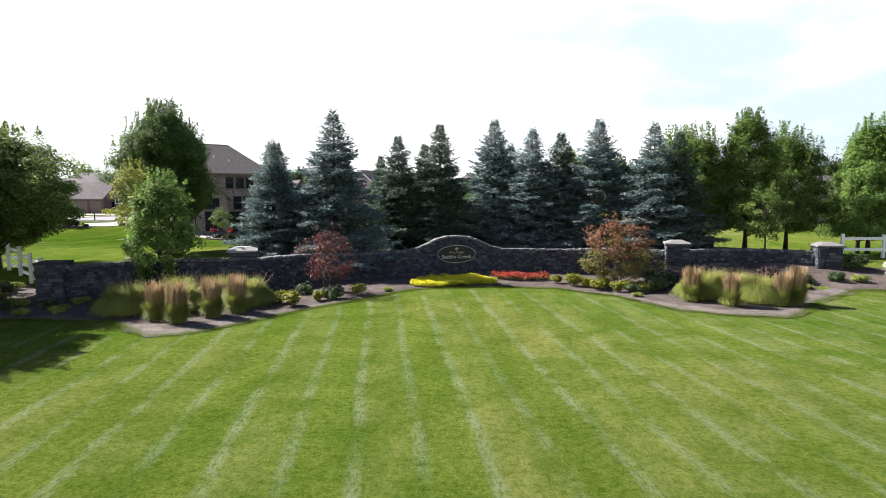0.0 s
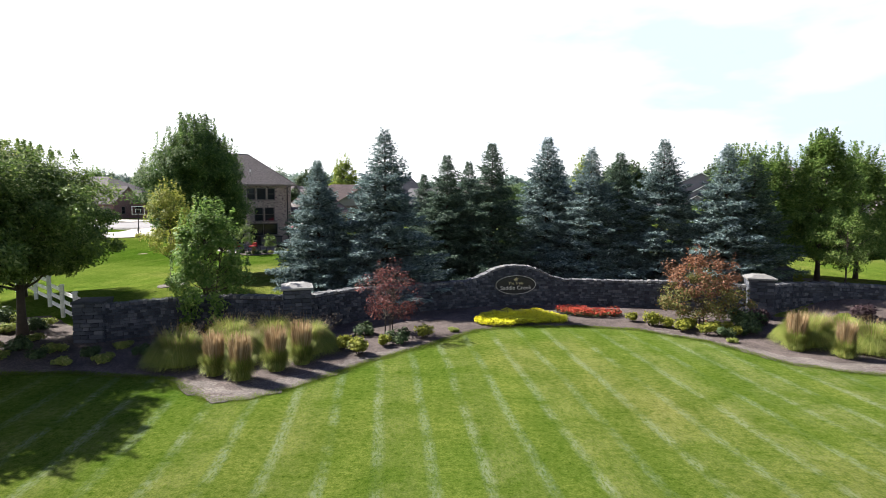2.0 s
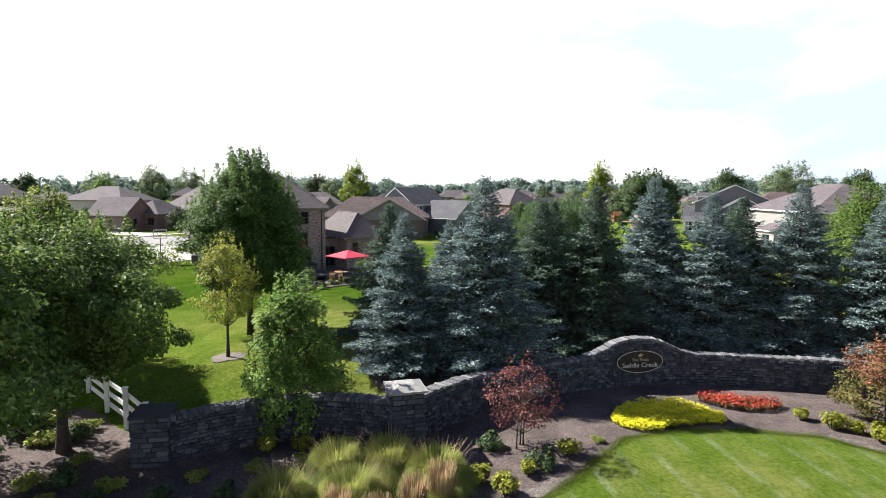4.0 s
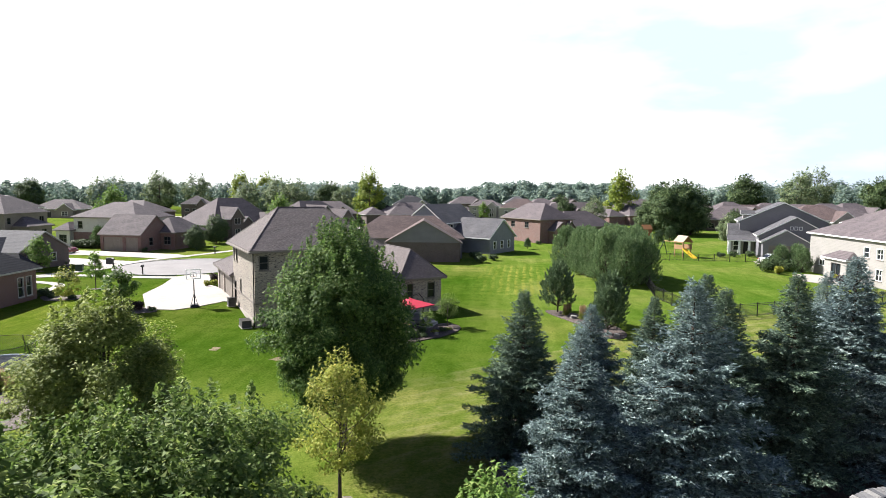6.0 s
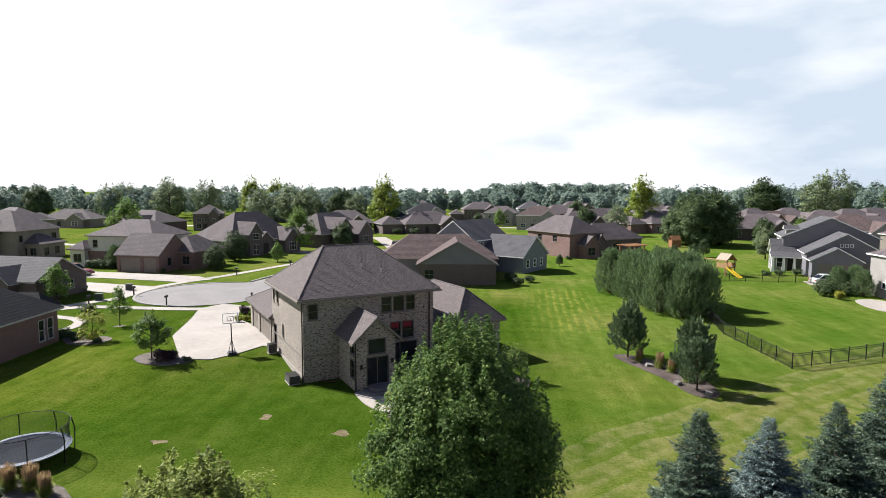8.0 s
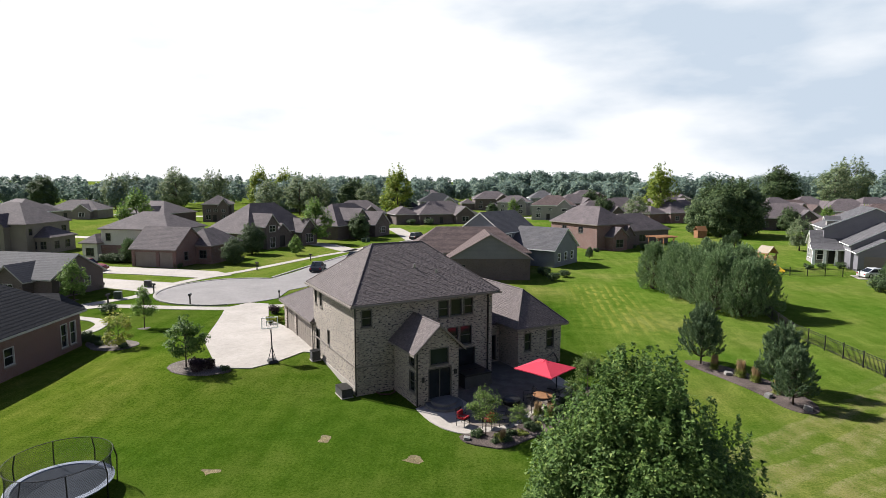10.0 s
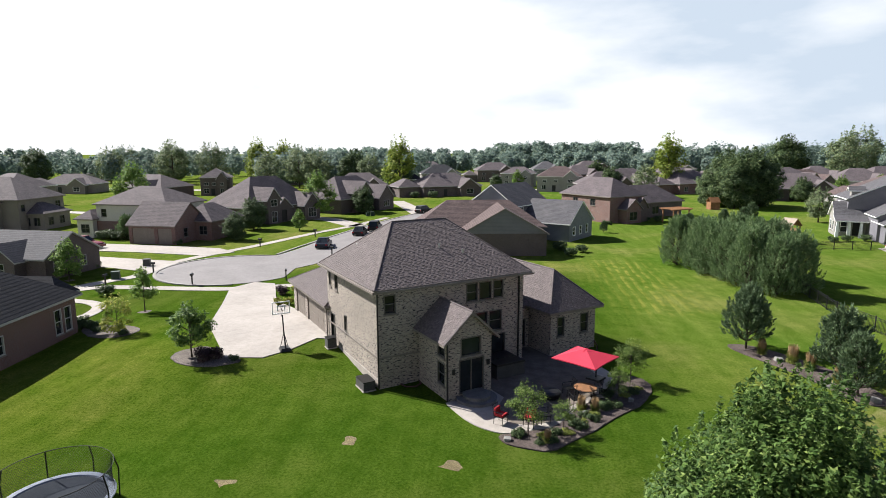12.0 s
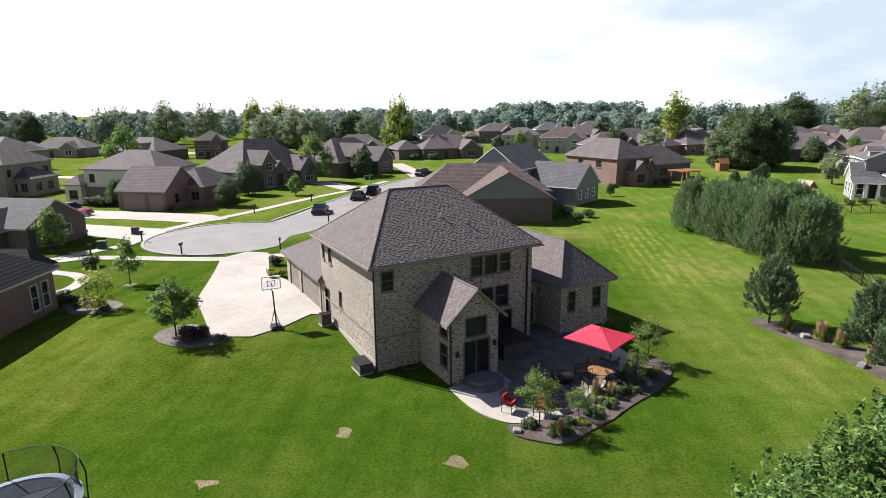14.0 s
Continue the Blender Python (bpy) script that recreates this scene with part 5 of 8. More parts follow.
def tree_data(name, seed, height, radius, bare, shape, clumps, per, leaf, leaf_m, trunk_r=None, tight=0.42, stems=1):
    """Meshes of trunk with limbs, and of crown."""
    rng = np.random.default_rng(seed)
    pts, tips, face = crown_points(rng, bare, height, radius, shape, clumps, per, tight)
    v, f = leaves(pts, leaf, rng, 0.35, 1.5, face)
    crown = np_mesh("crown", v, f, leaf_m)
    m = Mesh()
    tr = trunk_r or height * 0.016
    for s in range(stems):
        lean = rng.normal(size=2) * (0.03 if stems == 1 else 0.18) * height * 0.4
        base = Vector((0, 0, -0.15)) if stems == 1 else Vector((*(rng.normal(size=2) * 0.12), -0.15))
        line = [base + Vector((lean[0] * t * t, lean[1] * t * t, (height * 0.86 + 0.15) * t)) for t in np.linspace(0, 1, 7)]
        m.tube(line, [tr * (1.35 if k == 0 else 1) * (1 - 0.14 * k) / math.sqrt(stems) for k in range(7)], 9)
        for c in tips[s::max(1, stems * (2 if clumps > 60 else 1))][:26]:
            c = Vector(c)
            t = max(0.12, min(0.8, (c.z * 0.72) / (height * 0.86)))
            k = min(5, int(t * 6))
            p = line[k].lerp(line[k + 1], t * 6 - k)
            mid = p.lerp(c, 0.5) + Vector((0, 0, -0.06 * (c - p).length))
            m.tube([p, mid, c], [tr * 0.38 * (1 - t * 0.5), tr * 0.24, tr * 0.06], 5, caps=False)
    return m.data("trunk", BARK, True, False), crown


def plant(name, label, category, at, data, turn=0.0, scale=1.0, group="", sink=0.0):
    x, y = at
    ob = thing(name, label, category, pose(x, y, gz(x, y) - sink, 0, 0, turn) @ Matrix.Scale(scale, 4), group)
    for n, me in data:
        new(n, me).parent = ob
    return ob


def needle_tree(seed, height, radius, leaf_m, rise=-0.1, tufts=1.0, bare=0.12, droop=0.25, twig=0.3, full=0.85):
    """A conifer: trunk, whorls of boughs, and flat twigs along each bough."""
    rng = np.random.default_rng(seed)
    m = Mesh()
    m.tube([(0, 0, -0.15), (0, 0, height * 0.5), (0, 0, height * 0.97)], [height * 0.02, height * 0.012, 0.012], 8)
    C, D, L = [], [], []
    z = bare
    while z < height * 0.985:
        t = z / height
        reach = radius * ((1 - t) ** full) * (0.35 + 0.65 * min(1, t * 9 + 0.5))
        n = int(rng.integers(9, 13) * (0.6 + 0.4 * (1 - t)))
        a0 = rng.uniform(0, 6.28)
        for k in range(n):
            a = a0 + 2 * math.pi * k / n + rng.normal() * 0.16
            ln = max(0.1, reach * rng.uniform(0.5, 1.2) * (1 + 0.1 * math.sin(2 * a + seed)))
            steps_ = max(3, int(ln / 0.24 * tufts))
            s = np.linspace(0.18, 1, steps_) * ln
            up = rise + rng.normal() * 0.09 + 0.3 * t + 0.9 * t ** 4
            lift = rng.uniform(-0.1, 0.1)
            zz = z + lift + s * up - droop * s * (1 - s / ln * 0.8) * 0.5
            dirv = np.array([math.cos(a), math.sin(a), 0])
            side = np.array([-math.sin(a), math.cos(a), 0])
            spine = dirv[None] * s[:, None] + np.array([0, 0, 1.0])[None] * zz[:, None]
            if ln > 0.5 and k % 2 == 0:
                m.tube([(0, 0, z), tuple(spine[len(s) // 2]), tuple(spine[-1])], [0.028, 0.016, 0.006], 4, caps=False)
            for sg, far in ((0, 0.0), (-1, 0.25), (1, 0.25), (-1, 0.6), (1, 0.6), (-1, 0.95), (1, 0.95)):
                fan = (0.65 + 0.4 * rng.random(steps_))[:, None]
                d = dirv[None] * 0.75 + side[None] * sg * fan + np.array([0, 0, 1.0])[None] * (0.1 + 0.2 * rng.normal(size=steps_))[:, None]
                d /= np.linalg.norm(d, axis=1)[:, None]
                ll = twig * (0.34 + 0.66 * min(1.0, (1 - t) * 2.6 + 0.06)) * rng.uniform(0.6, 1.25, steps_) * (0.55 + 0.6 * (1 - np.abs(s / ln - 0.5)))
                spray = far * np.minimum(0.55, 0.4 * (ln - s) + 0.1)[:, None]
                C.append(spine + d * spray + np.array([0, 0, -0.25 if rise < 0.2 else 0.35]) * spray + rng.normal(size=spine.shape) * 0.025)
                D.append(d)
                L.append(ll)
        z += rng.uniform(0.14, 0.23) * (0.55 + 0.95 * (1 - t))
    C, D, L = np.concatenate(C), np.concatenate(D), np.concatenate(L)[:, None]
    n = len(C)
    w = np.cross(D, rng.normal(size=(n, 3)) * 0.4 + np.array([0, 0, 1.0]))
    w /= np.linalg.norm(w, axis=1)[:, None] + 1e-9
    # every twig carries finger-like tufts, side by side and one at its tip
    CC, DD, LL = [], [], []
    for q, (pos, sideways) in enumerate(((0.1, 0.9), (0.25, -0.9), (0.45, 0.8), (0.6, -0.8), (0.62, 0.0))):
        d = D + w * sideways + np.array([0, 0, 1.0]) * (rng.normal(size=(n, 1)) * 0.28 - 0.08)
        d /= np.linalg.norm(d, axis=1)[:, None]
        CC.append(C + D * L * pos)
        DD.append(d)
        LL.append(L * rng.uniform(0.38, 0.62, (n, 1)))
    C, D, L = np.concatenate(CC), np.concatenate(DD), np.concatenate(LL)
    n = len(C)
    w = np.cross(D, rng.normal(size=(n, 3)) * 0.7 + C * np.array([0.25, 0.25, 0.0]) + np.array([0, 0, 0.8]))
    w /= np.linalg.norm(w, axis=1)[:, None] + 1e-9
    wd = L * rng.uniform(0.13, 0.22, n)[:, None] * 1.15
    v = np.stack([C + w * wd, C + D * L, C - w * wd], 1).reshape(-1, 3)
    return [("trunk", m.data("trunk", BARK, True, False)), ("crown", np_mesh("crown", v, np.arange(3 * n).reshape(n, 3), leaf_m))]


def feather_tree(seed, height, radius, leaf_m, bare, sprays, per, reach):
    """A bushy evergreen built of upright feathery sprays round a short trunk."""
    rng = np.random.default_rng(seed)
    m = Mesh()
    m.tube([(0, 0, -0.15), (0.03, 0, height * 0.45), (0, 0.02, height * 0.9)], [height * 0.018, height * 0.012, 0.012], 8)
    C, D, S = [], [], []
    for k in range(sprays):
        t = rng.random() ** 0.85
        a = rng.uniform(0, 2 * math.pi)
        prof = math.sin(math.pi * min(1.0, 0.3 + 0.66 * t)) ** 0.7 * (1 + 0.14 * math.sin(3 * a + 4 * t + seed))
        r = radius * prof * rng.random() ** 0.4 * 0.86
        z = bare + (height - bare - reach * 0.5) * t
        p = np.array([r * math.cos(a), r * math.sin(a), z])
        out = np.array([math.cos(a), math.sin(a), 0.0])
        d = out * rng.uniform(0.25, 0.75) * (1.1 - 0.8 * t) + np.array([0, 0, 1.0]) * rng.uniform(0.55, 1.1) + rng.normal(size=3) * 0.12
        d /= np.linalg.norm(d)
        ln = reach * rng.uniform(0.6, 1.15)
        if k % 3 == 0:
            m.tube([(0, 0, max(bare * 0.8, z - r * 0.8)), tuple(p), tuple(p + d * ln * 0.7)], [0.03, 0.018, 0.005], 4, caps=False)
        f = rng.random((per, 1))
        C.append(p + d * ln * f + rng.normal(size=(per, 3)) * 0.13 * reach * (1.1 - f))
        D.append(d + rng.normal(size=(per, 3)) * 0.42 + out * 0.2)
        S.append(np.full((per, 1), rng.uniform(0.8, 1.25)))
    C, D, S = np.concatenate(C), np.concatenate(D), np.concatenate(S)
    C[:, 2] = np.maximum(C[:, 2], 0.05)
    n = len(C)
    D /= np.linalg.norm(D, axis=1)[:, None]
    w = np.cross(D, rng.normal(size=(n, 3)))
    w /= np.linalg.norm(w, axis=1)[:, None] + 1e-9
    ln = rng.uniform(0.13, 0.24, (n, 1)) * S
    v = np.stack([C + w * ln * 0.2, C + D * ln, C - w * ln * 0.2], 1).reshape(-1, 3)
    return [("trunk", m.data("trunk", BARK, True, False)), ("crown", np_mesh("crown", v, np.arange(3 * n).reshape(n, 3), leaf_m))]


def shrub_data(seed, radius, height, leaf, count, mat, lumps=9):
    """A low mound of leafy lumps on short stems."""
    rng = np.random.default_rng(seed)
    C = []
    for _ in range(lumps):
        a, r = rng.uniform(0, 6.28), radius * math.sqrt(rng.random()) * 0.72
        c = np.array([r * math.cos(a), r * math.sin(a), height * rng.uniform(0.35, 0.72)])
        p = rng.normal(size=(count // lumps, 3))
        p /= np.linalg.norm(p, axis=1)[:, None]
        C.append(c + p * np.array([radius * 0.45, radius * 0.45, height * 0.36]) * rng.uniform(0.5, 1.05, (len(p), 1)))
    C = np.concatenate(C)
    C[:, 2] = np.clip(C[:, 2], 0.02, None)
    v, f = leaves(C, leaf, rng, 0.35, 1.5, (C - np.array([0, 0, height * 0.35])) / radius)
    m = Mesh()
    for k in range(7):
        a = 6.28 * k / 7
        m.tube([(0.03 * math.cos(a), 0.03 * math.sin(a), -0.05), (radius * 0.5 * math.cos(a), radius * 0.5 * math.sin(a), height * 0.55)], [0.014, 0.006], 4, caps=False)
    return [("stem", m.data("stem", BARK, True, False)), ("foliage", np_mesh("foliage", v, f, mat))]


def grass_data(seed, radius, height, blades, green, plume=None, plumes=0, spread=0.95, curl=0.45, rise=(0.8, 1.3, 0.42, 0.014)):
    """Tall ornamental grass: arching blades, and upright plumes where it has them."""
    rng = np.random.default_rng(seed)

    def ribbons(n, h0, h1, lean, width, curl, base_r, seg=3):
        a = rng.uniform(0, 6.28, n)
        r0 = base_r * np.sqrt(rng.random(n))
        h = rng.uniform(h0, h1, n)
        ln = lean * rng.uniform(0.25, 1.0, n)
        V = []
        for k in range(seg + 1):
            t = k / seg
            out = r0 + ln * t ** 1.6
            zz = h * (t - curl * t ** 3 * (ln / max(lean, 1e-6)))
            c = np.stack([out * np.cos(a), out * np.sin(a), zz], 1)
            w = width * (1 - t * 0.85)
            sd = np.stack([-np.sin(a), np.cos(a), np.zeros(n)], 1) * w
            V += [c - sd, c + sd]
        V = np.stack(V, 1)
        m_ = V.shape[1]
        F = []
        for k in range(seg):
            F.append(np.stack([np.arange(n) * m_ + 2 * k, np.arange(n) * m_ + 2 * k + 1, np.arange(n) * m_ + 2 * k + 3, np.arange(n) * m_ + 2 * k + 2], 1))
        return V.reshape(-1, 3), np.concatenate(F)
    v, f = ribbons(blades, height * 0.62, height, radius * spread, 0.0085, curl, radius * 0.4, 4)
    v2, f2 = ribbons(blades * 2 // 3, height * 0.3, height * 0.8, radius * spread * 0.8, 0.009, 0.8, radius * 0.5, 4)
    v, f = np.concatenate([v, v2]), np.concatenate([f, f2 + len(v)])
    out = [("blades", np_mesh("blades", v, f, green))]
    if plumes:
        v, f = ribbons(plumes, height * rise[0], height * rise[1], radius * rise[2], rise[3], 0.02, radius * 0.4, 3)
        n = len(v) // 8
        V = v.reshape(n, 4, 2, 3)
        c = V.mean(2, keepdims=True)
        V[:] = c + (V - c) * np.array([0.25, 0.5, 2.2, 1.6])[None, :, None, None]
        out.append(("plumes", np_mesh("plumes", V.reshape(-1, 3), f, plume)))
    return out


def decid(name, label, category, at, seed, height, radius, bare, shape, clumps, per, leaf, mat, turn=0, trunk_r=None, tight=0.42, stems=1, group=""):
    t, c = tree_data(name, seed, height, radius, bare, shape, clumps, per, leaf, mat, trunk_r, tight, stems)
    return plant(name, label, category, at, [("trunk", t), ("crown", c)], turn, 1.0, group)


# trees near the entrance
decid("oak_tree", "spreading dark-green shade tree over the fence", "tree", (-19.2, 20.8), 11, 6.3, 3.3, 2.3, "round", 330, 330, 0.075, OAK, trunk_r=0.17, tight=0.36)
decid("shade_tree", "rounded olive-green tree standing in the lawn", "tree", (-24.7, 27.3), 12, 6.9, 2.25, 0.9, "round", 340, 300, 0.075, OAK_LIGHT, trunk_r=0.15, tight=0.34)
decid("maple_tree", "tall dense dark-green maple tree in the lawn", "tree", (-18.9, 33.3), 13, 8.2, 2.5, 2.25, "oval", 460, 360, 0.078, MAPLE, trunk_r=0.17, tight=0.38)
# Two unseen trees, added to cast the shadow over the left lawn and bed.
decid("shade_tree", "broad leafy tree added unseen to shade the left lawn", "tree", (-19.4, 16.4), 18, 7.2, 3.2, 2.0, "round", 300, 220, 0.1, OAK, trunk_r=0.16, tight=0.42)
decid("shade_tree", "broad leafy tree added unseen to shade the left lawn", "tree", (-23.2, 18.0), 20, 7.2, 3.0, 2.0, "round", 280, 200, 0.1, OAK, trunk_r=0.16, tight=0.42)
decid("young_tree", "slender young tree with thin yellowing leaves", "tree", (-17.7, 28.2), 14, 4.6, 1.15, 1.7, "oval", 70, 110, 0.07, YELLOWING, trunk_r=0.07, tight=0.24)
decid("birch_clump", "light-green many-stemmed small tree by the wall", "tree", (-12.9, 22.5), 15, 4.5, 1.25, 0.4, "oval", 130, 110, 0.09, LIME, trunk_r=0.07, tight=0.26, stems=4)
decid("plum_tree", "small sparse dark-red ornamental tree", "tree", (-6.0, 22.5), 16, 2.5, 1.05, 0.6, "round", 60, 42, 0.055, RUSSET, trunk_r=0.045, tight=0.2, stems=3)
low, red = tree_data("t", 17, 2.0, 1.7, 0.3, "round", 85, 80, 0.065, TURNING, 0.06, 0.24, 4), tree_data("t", 19, 2.75, 1.5, 1.3, "round", 60, 70, 0.065, BRONZE, 0.06, 0.22, 1)
plant("japanese_maple", "low spreading maple turning from green to red", "tree", (6.3, 25.2), [("trunk", low[0]), ("crown", low[1]), ("crown_top", red[1])])
for k, (x, y, h, r, s, mt) in enumerate([(15.0, 33.2, 7.3, 2.3, "cone", PEAR), (18.4, 35.6, 6.7, 2.1, "oval", PEAR), (21.6, 33.2, 7.2, 2.1, "cone", LIME), (12.6, 37.5, 6.6, 2.0, "oval", PEAR), (24.6, 39.0, 7.2, 2.4, "cone", PEAR), (28.5, 36.0, 6.8, 2.3, "oval", LIME), (12.4, 33.4, 6.2, 1.8, "oval", PEAR)]):
    decid("pear_tree", "upright leafy green tree on the open lawn", "tree", (x, y), 30 + k, h, r, 1.2, s, 240, 210, 0.085, mt, trunk_r=0.12, group="trees beside the entrance", tight=0.36)
decid("crabapple_tree", "small airy grey-green tree behind the wall", "tree", (14.8, 30.4), 41, 3.5, 1.1, 1.0, "round", 50, 80, 0.07, OAK, trunk_r=0.05, tight=0.24)

SPRUCES = [needle_tree(61, 7.6, 3.3, SPRUCE_BLUE, full=1.0, twig=0.27, tufts=1.75), needle_tree(62, 7.6, 3.15, SPRUCE_GREEN, full=1.05, twig=0.27, tufts=1.75), needle_tree(63, 7.6, 3.2, SPRUCE_BLUE, full=0.98, twig=0.27, tufts=1.75)]
for k, (x, y, top, kind) in enumerate([(-10.4, 28.3, 6.5, 0), (-7.2, 28.3, 7.9, 0), (-4.6, 32.6, 7.1, 1), (-2.2, 32.5, 7.7, 1), (0.9, 34.4, 8.1, 2), (3.0, 32.6, 7.4, 0), (4.7, 33.6, 7.3, 1), (6.6, 32.2, 7.8, 2), (9.1, 30.5, 7.4, 0), (10.4, 30.6, 7.0, 1), (-11.8, 32.9, 6.8, 1), (-9.0, 34.6, 6.0, 2), (-6.2, 35.8, 6.2, 1), (-3.6, 37.2, 7.0, 1), (2.0, 38.2, 7.0, 0), (5.6, 37.0, 6.8, 1)]):
    label = ("silvery blue-green spruce tree behind the entrance wall", "dark green spruce tree behind the entrance wall", "blue-grey spruce tree behind the entrance wall")[kind]
    plant("spruce_tree", label, "tree", (x, y), SPRUCES[kind], 47 * k % 360, (top - gz(x, y)) / 7.35, "row of spruces")

EVERGREEN = [feather_tree(71, 6.3, 2.5, PINE, 0.1, 420, 46, 1.1), feather_tree(72, 6.0, 2.4, PINE, 0.1, 400, 46, 1.1)]
for k, (x, y, s) in enumerate([(-2.4, 93.8, 0.92), (-0.6, 91.2, 0.98), (1.6, 96.5, 0.85), (0.0, 87.6, 1.0), (3.0, 90.5, 1.0), (2.2, 84.2, 1.02), (0.8, 81.6, 0.95), (4.8, 80.6, 0.98), (5.2, 86.0, 1.0), (2.7, 79.4, 0.95), (3.6, 87.6, 1.0), (0.4, 84.6, 0.98), (-0.6, 89.4, 0.95)]):
    plant("evergreen_tree", "bushy dark evergreen in a close planted row", "tree", (x, y), EVERGREEN[k % 2], 67 * k % 360, s, "row of evergreens")
SMALL_PINE = feather_tree(73, 4.4, 1.55, DARK_PINE, 0.75, 260, 44, 0.75)
for k, (x, y, s) in enumerate([(-7.0, 62.9, 1.0), (-3.4, 58.2, 0.95), (-4.1, 55.2, 0.8)]):
    plant("pine_tree", "young dark-green pine in a mulched bed", "tree", (x, y), SMALL_PINE, 80 * k, s, "pines in the bed")
for k, (x, y, s) in enumerate([(12, 118, 0.6), (15, 122, 0.65), (10, 128, 0.6), (17, 131, 0.7), (6.0, 112, 0.5), (22, 135, 0.7), (26, 141, 0.8), (-6, 122, 0.45), (13.0, 136.5, 0.4)]):
    plant("pine_tree", "small dark conifer on a far lawn", "tree", (x, y), SMALL_PINE, 50 * k, s, "far conifers")

# trees along the street
GENERIC = [[("trunk", a), ("crown", b)] for a, b in (tree_data("t", 81, 10, 3.8, 1.8, "round", 90, 55, 0.34, FAR_OAK, 0.2, 0.75), tree_data("t", 82, 10, 3.4, 1.6, "oval", 90, 55, 0.34, LIME, 0.2, 0.7), tree_data("t", 83, 10, 3.0, 1.5, "oval", 80, 55, 0.32, BRIGHT, 0.2, 0.65), tree_data("t", 84, 10, 4.2, 0.5, "round", 190, 90, 0.3, FAR_GREEN, 0.25, 0.8))]
SMALL = [[("trunk", a), ("crown", b)] for a, b in (tree_data("t", 91, 4.4, 1.15, 1.4, "cone", 60, 45, 0.13, LIME, 0.06, 0.26), tree_data("t", 92, 3.2, 1.15, 0.9, "round", 60, 50, 0.13, MAPLE, 0.06, 0.26), tree_data("t", 93, 2.6, 1.0, 0.3, "round", 40, 40, 0.12, YELLOWING, 0.05, 0.26))]
plant("young_tree", "slim young green tree in a mulch ring", "tree", (-54.9, 68.8), SMALL[0], 0, 0.86)
plant("small_tree", "small round-headed tree beside the driveway", "tree", (-44.2, 56.9), SMALL[1], 40, 1.05)
plant("small_tree", "thin yellow-green shrub tree in a bed", "tree", (-52.9, 62.2), SMALL[2], 10, 1.05)
for k, (x, y, g, s, label) in enumerate([(-65.2, 109.5, 3, .4, "narrow dark-green street tree"), (-67.5, 121.8, 3, .52, "bushy dark-green tree by a house"), (-61.5, 141.0, 1, .85, "leafy green tree by a house"), (-54.0, 150.5, 3, .55, "round dark tree by a house"), (-70.6, 80.1, 1, .4, "young green tree on the lawn"), (-59.0, 121.5, 1, .32, "slim young green street tree"), (-55.6, 212.0, 2, 1.62, "tall yellow-green tree above the roofs"), (33.4, 224.0, 2, 1.7, "tall yellow-green tree above the roofs"), (36.8, 170.0, 3, 1.3, "large dark-green tree on a lawn"), (32.6, 166.5, 3, 1.1, "large dark-green tree on a lawn"), (40.4, 171.0, 3, 1.15, "large dark-green tree on a lawn"), (35.0, 177.0, 3, 1.25, "large dark-green tree on a lawn"), (29.0, 172.0, 3, .7, "leafy dark-green tree on a lawn"), (33.0, 183.0, 0, .85, "grey-green tree on the lawn"), (37.6, 139.0, 0, .62, "low leafy tree beside a bed"), (-108, 150, 1, 1.0, "green tree on a far lawn"), (-126.0, 266, 2, 1.7, "tall yellow-green tree above the roofs"), (-118, 275, 2, 1.65, "tall yellow-green tree above the roofs"), (-166, 268, 0, 1.75, "tall broad tree at the wood's edge"), (-150, 272, 0, 1.65, "tall broad tree at the wood's edge"), (-200, 275, 0, 1.5, "broad tree at the wood's edge"), (-178, 290, 3, 1.5, "broad tree at the wood's edge"), (-90, 235, 0, 1.4, "broad grey-green tree behind houses"), (-100, 242, 0, 1.5, "broad grey-green tree behind houses"), (-78, 240, 3, 1.3, "dark broad tree behind houses"), (-106, 226, 0, 1.3, "broad grey-green tree behind houses"), (-70, 232, 0, 1.2, "broad grey-green tree behind houses"), (-62, 245, 3, 1.2, "dark broad tree behind houses"), (70, 190, 1, .6, "round yellow-green tree by houses"), (86, 200, 2, .6, "round yellow-green tree by houses"), (20, 200, 0, .9, "leafy tree among houses"), (12, 210, 3, .8, "leafy tree among houses"), (-16, 243, 1, .6, "small tree among houses"), (-24, 236, 3, .5, "small tree among houses"), (16, 262, 3, .9, "leafy tree among houses"), (132, 300, 0, 2.0, "tall spreading tree at the wood's edge"), (150, 320, 0, 2.3, "tall spreading tree at the wood's edge"), (116, 318, 3, 1.9, "tall spreading tree at the wood's edge"), (170, 300, 3, 1.8, "tall spreading tree at the wood's edge"), (-240, 280, 3, 1.4, "broad tree at the wood's edge"), (-215, 310, 0, 1.6, "broad tree at the wood's edge"), (58, 186, 3, .6, "dark leafy tree among houses"), (50, 190, 0, .6, "dark leafy tree among houses")]):
    plant("street_tree" if y < 160 else "far_tree", label, "tree", (x, y), GENERIC[g], 71 * k % 360, s)


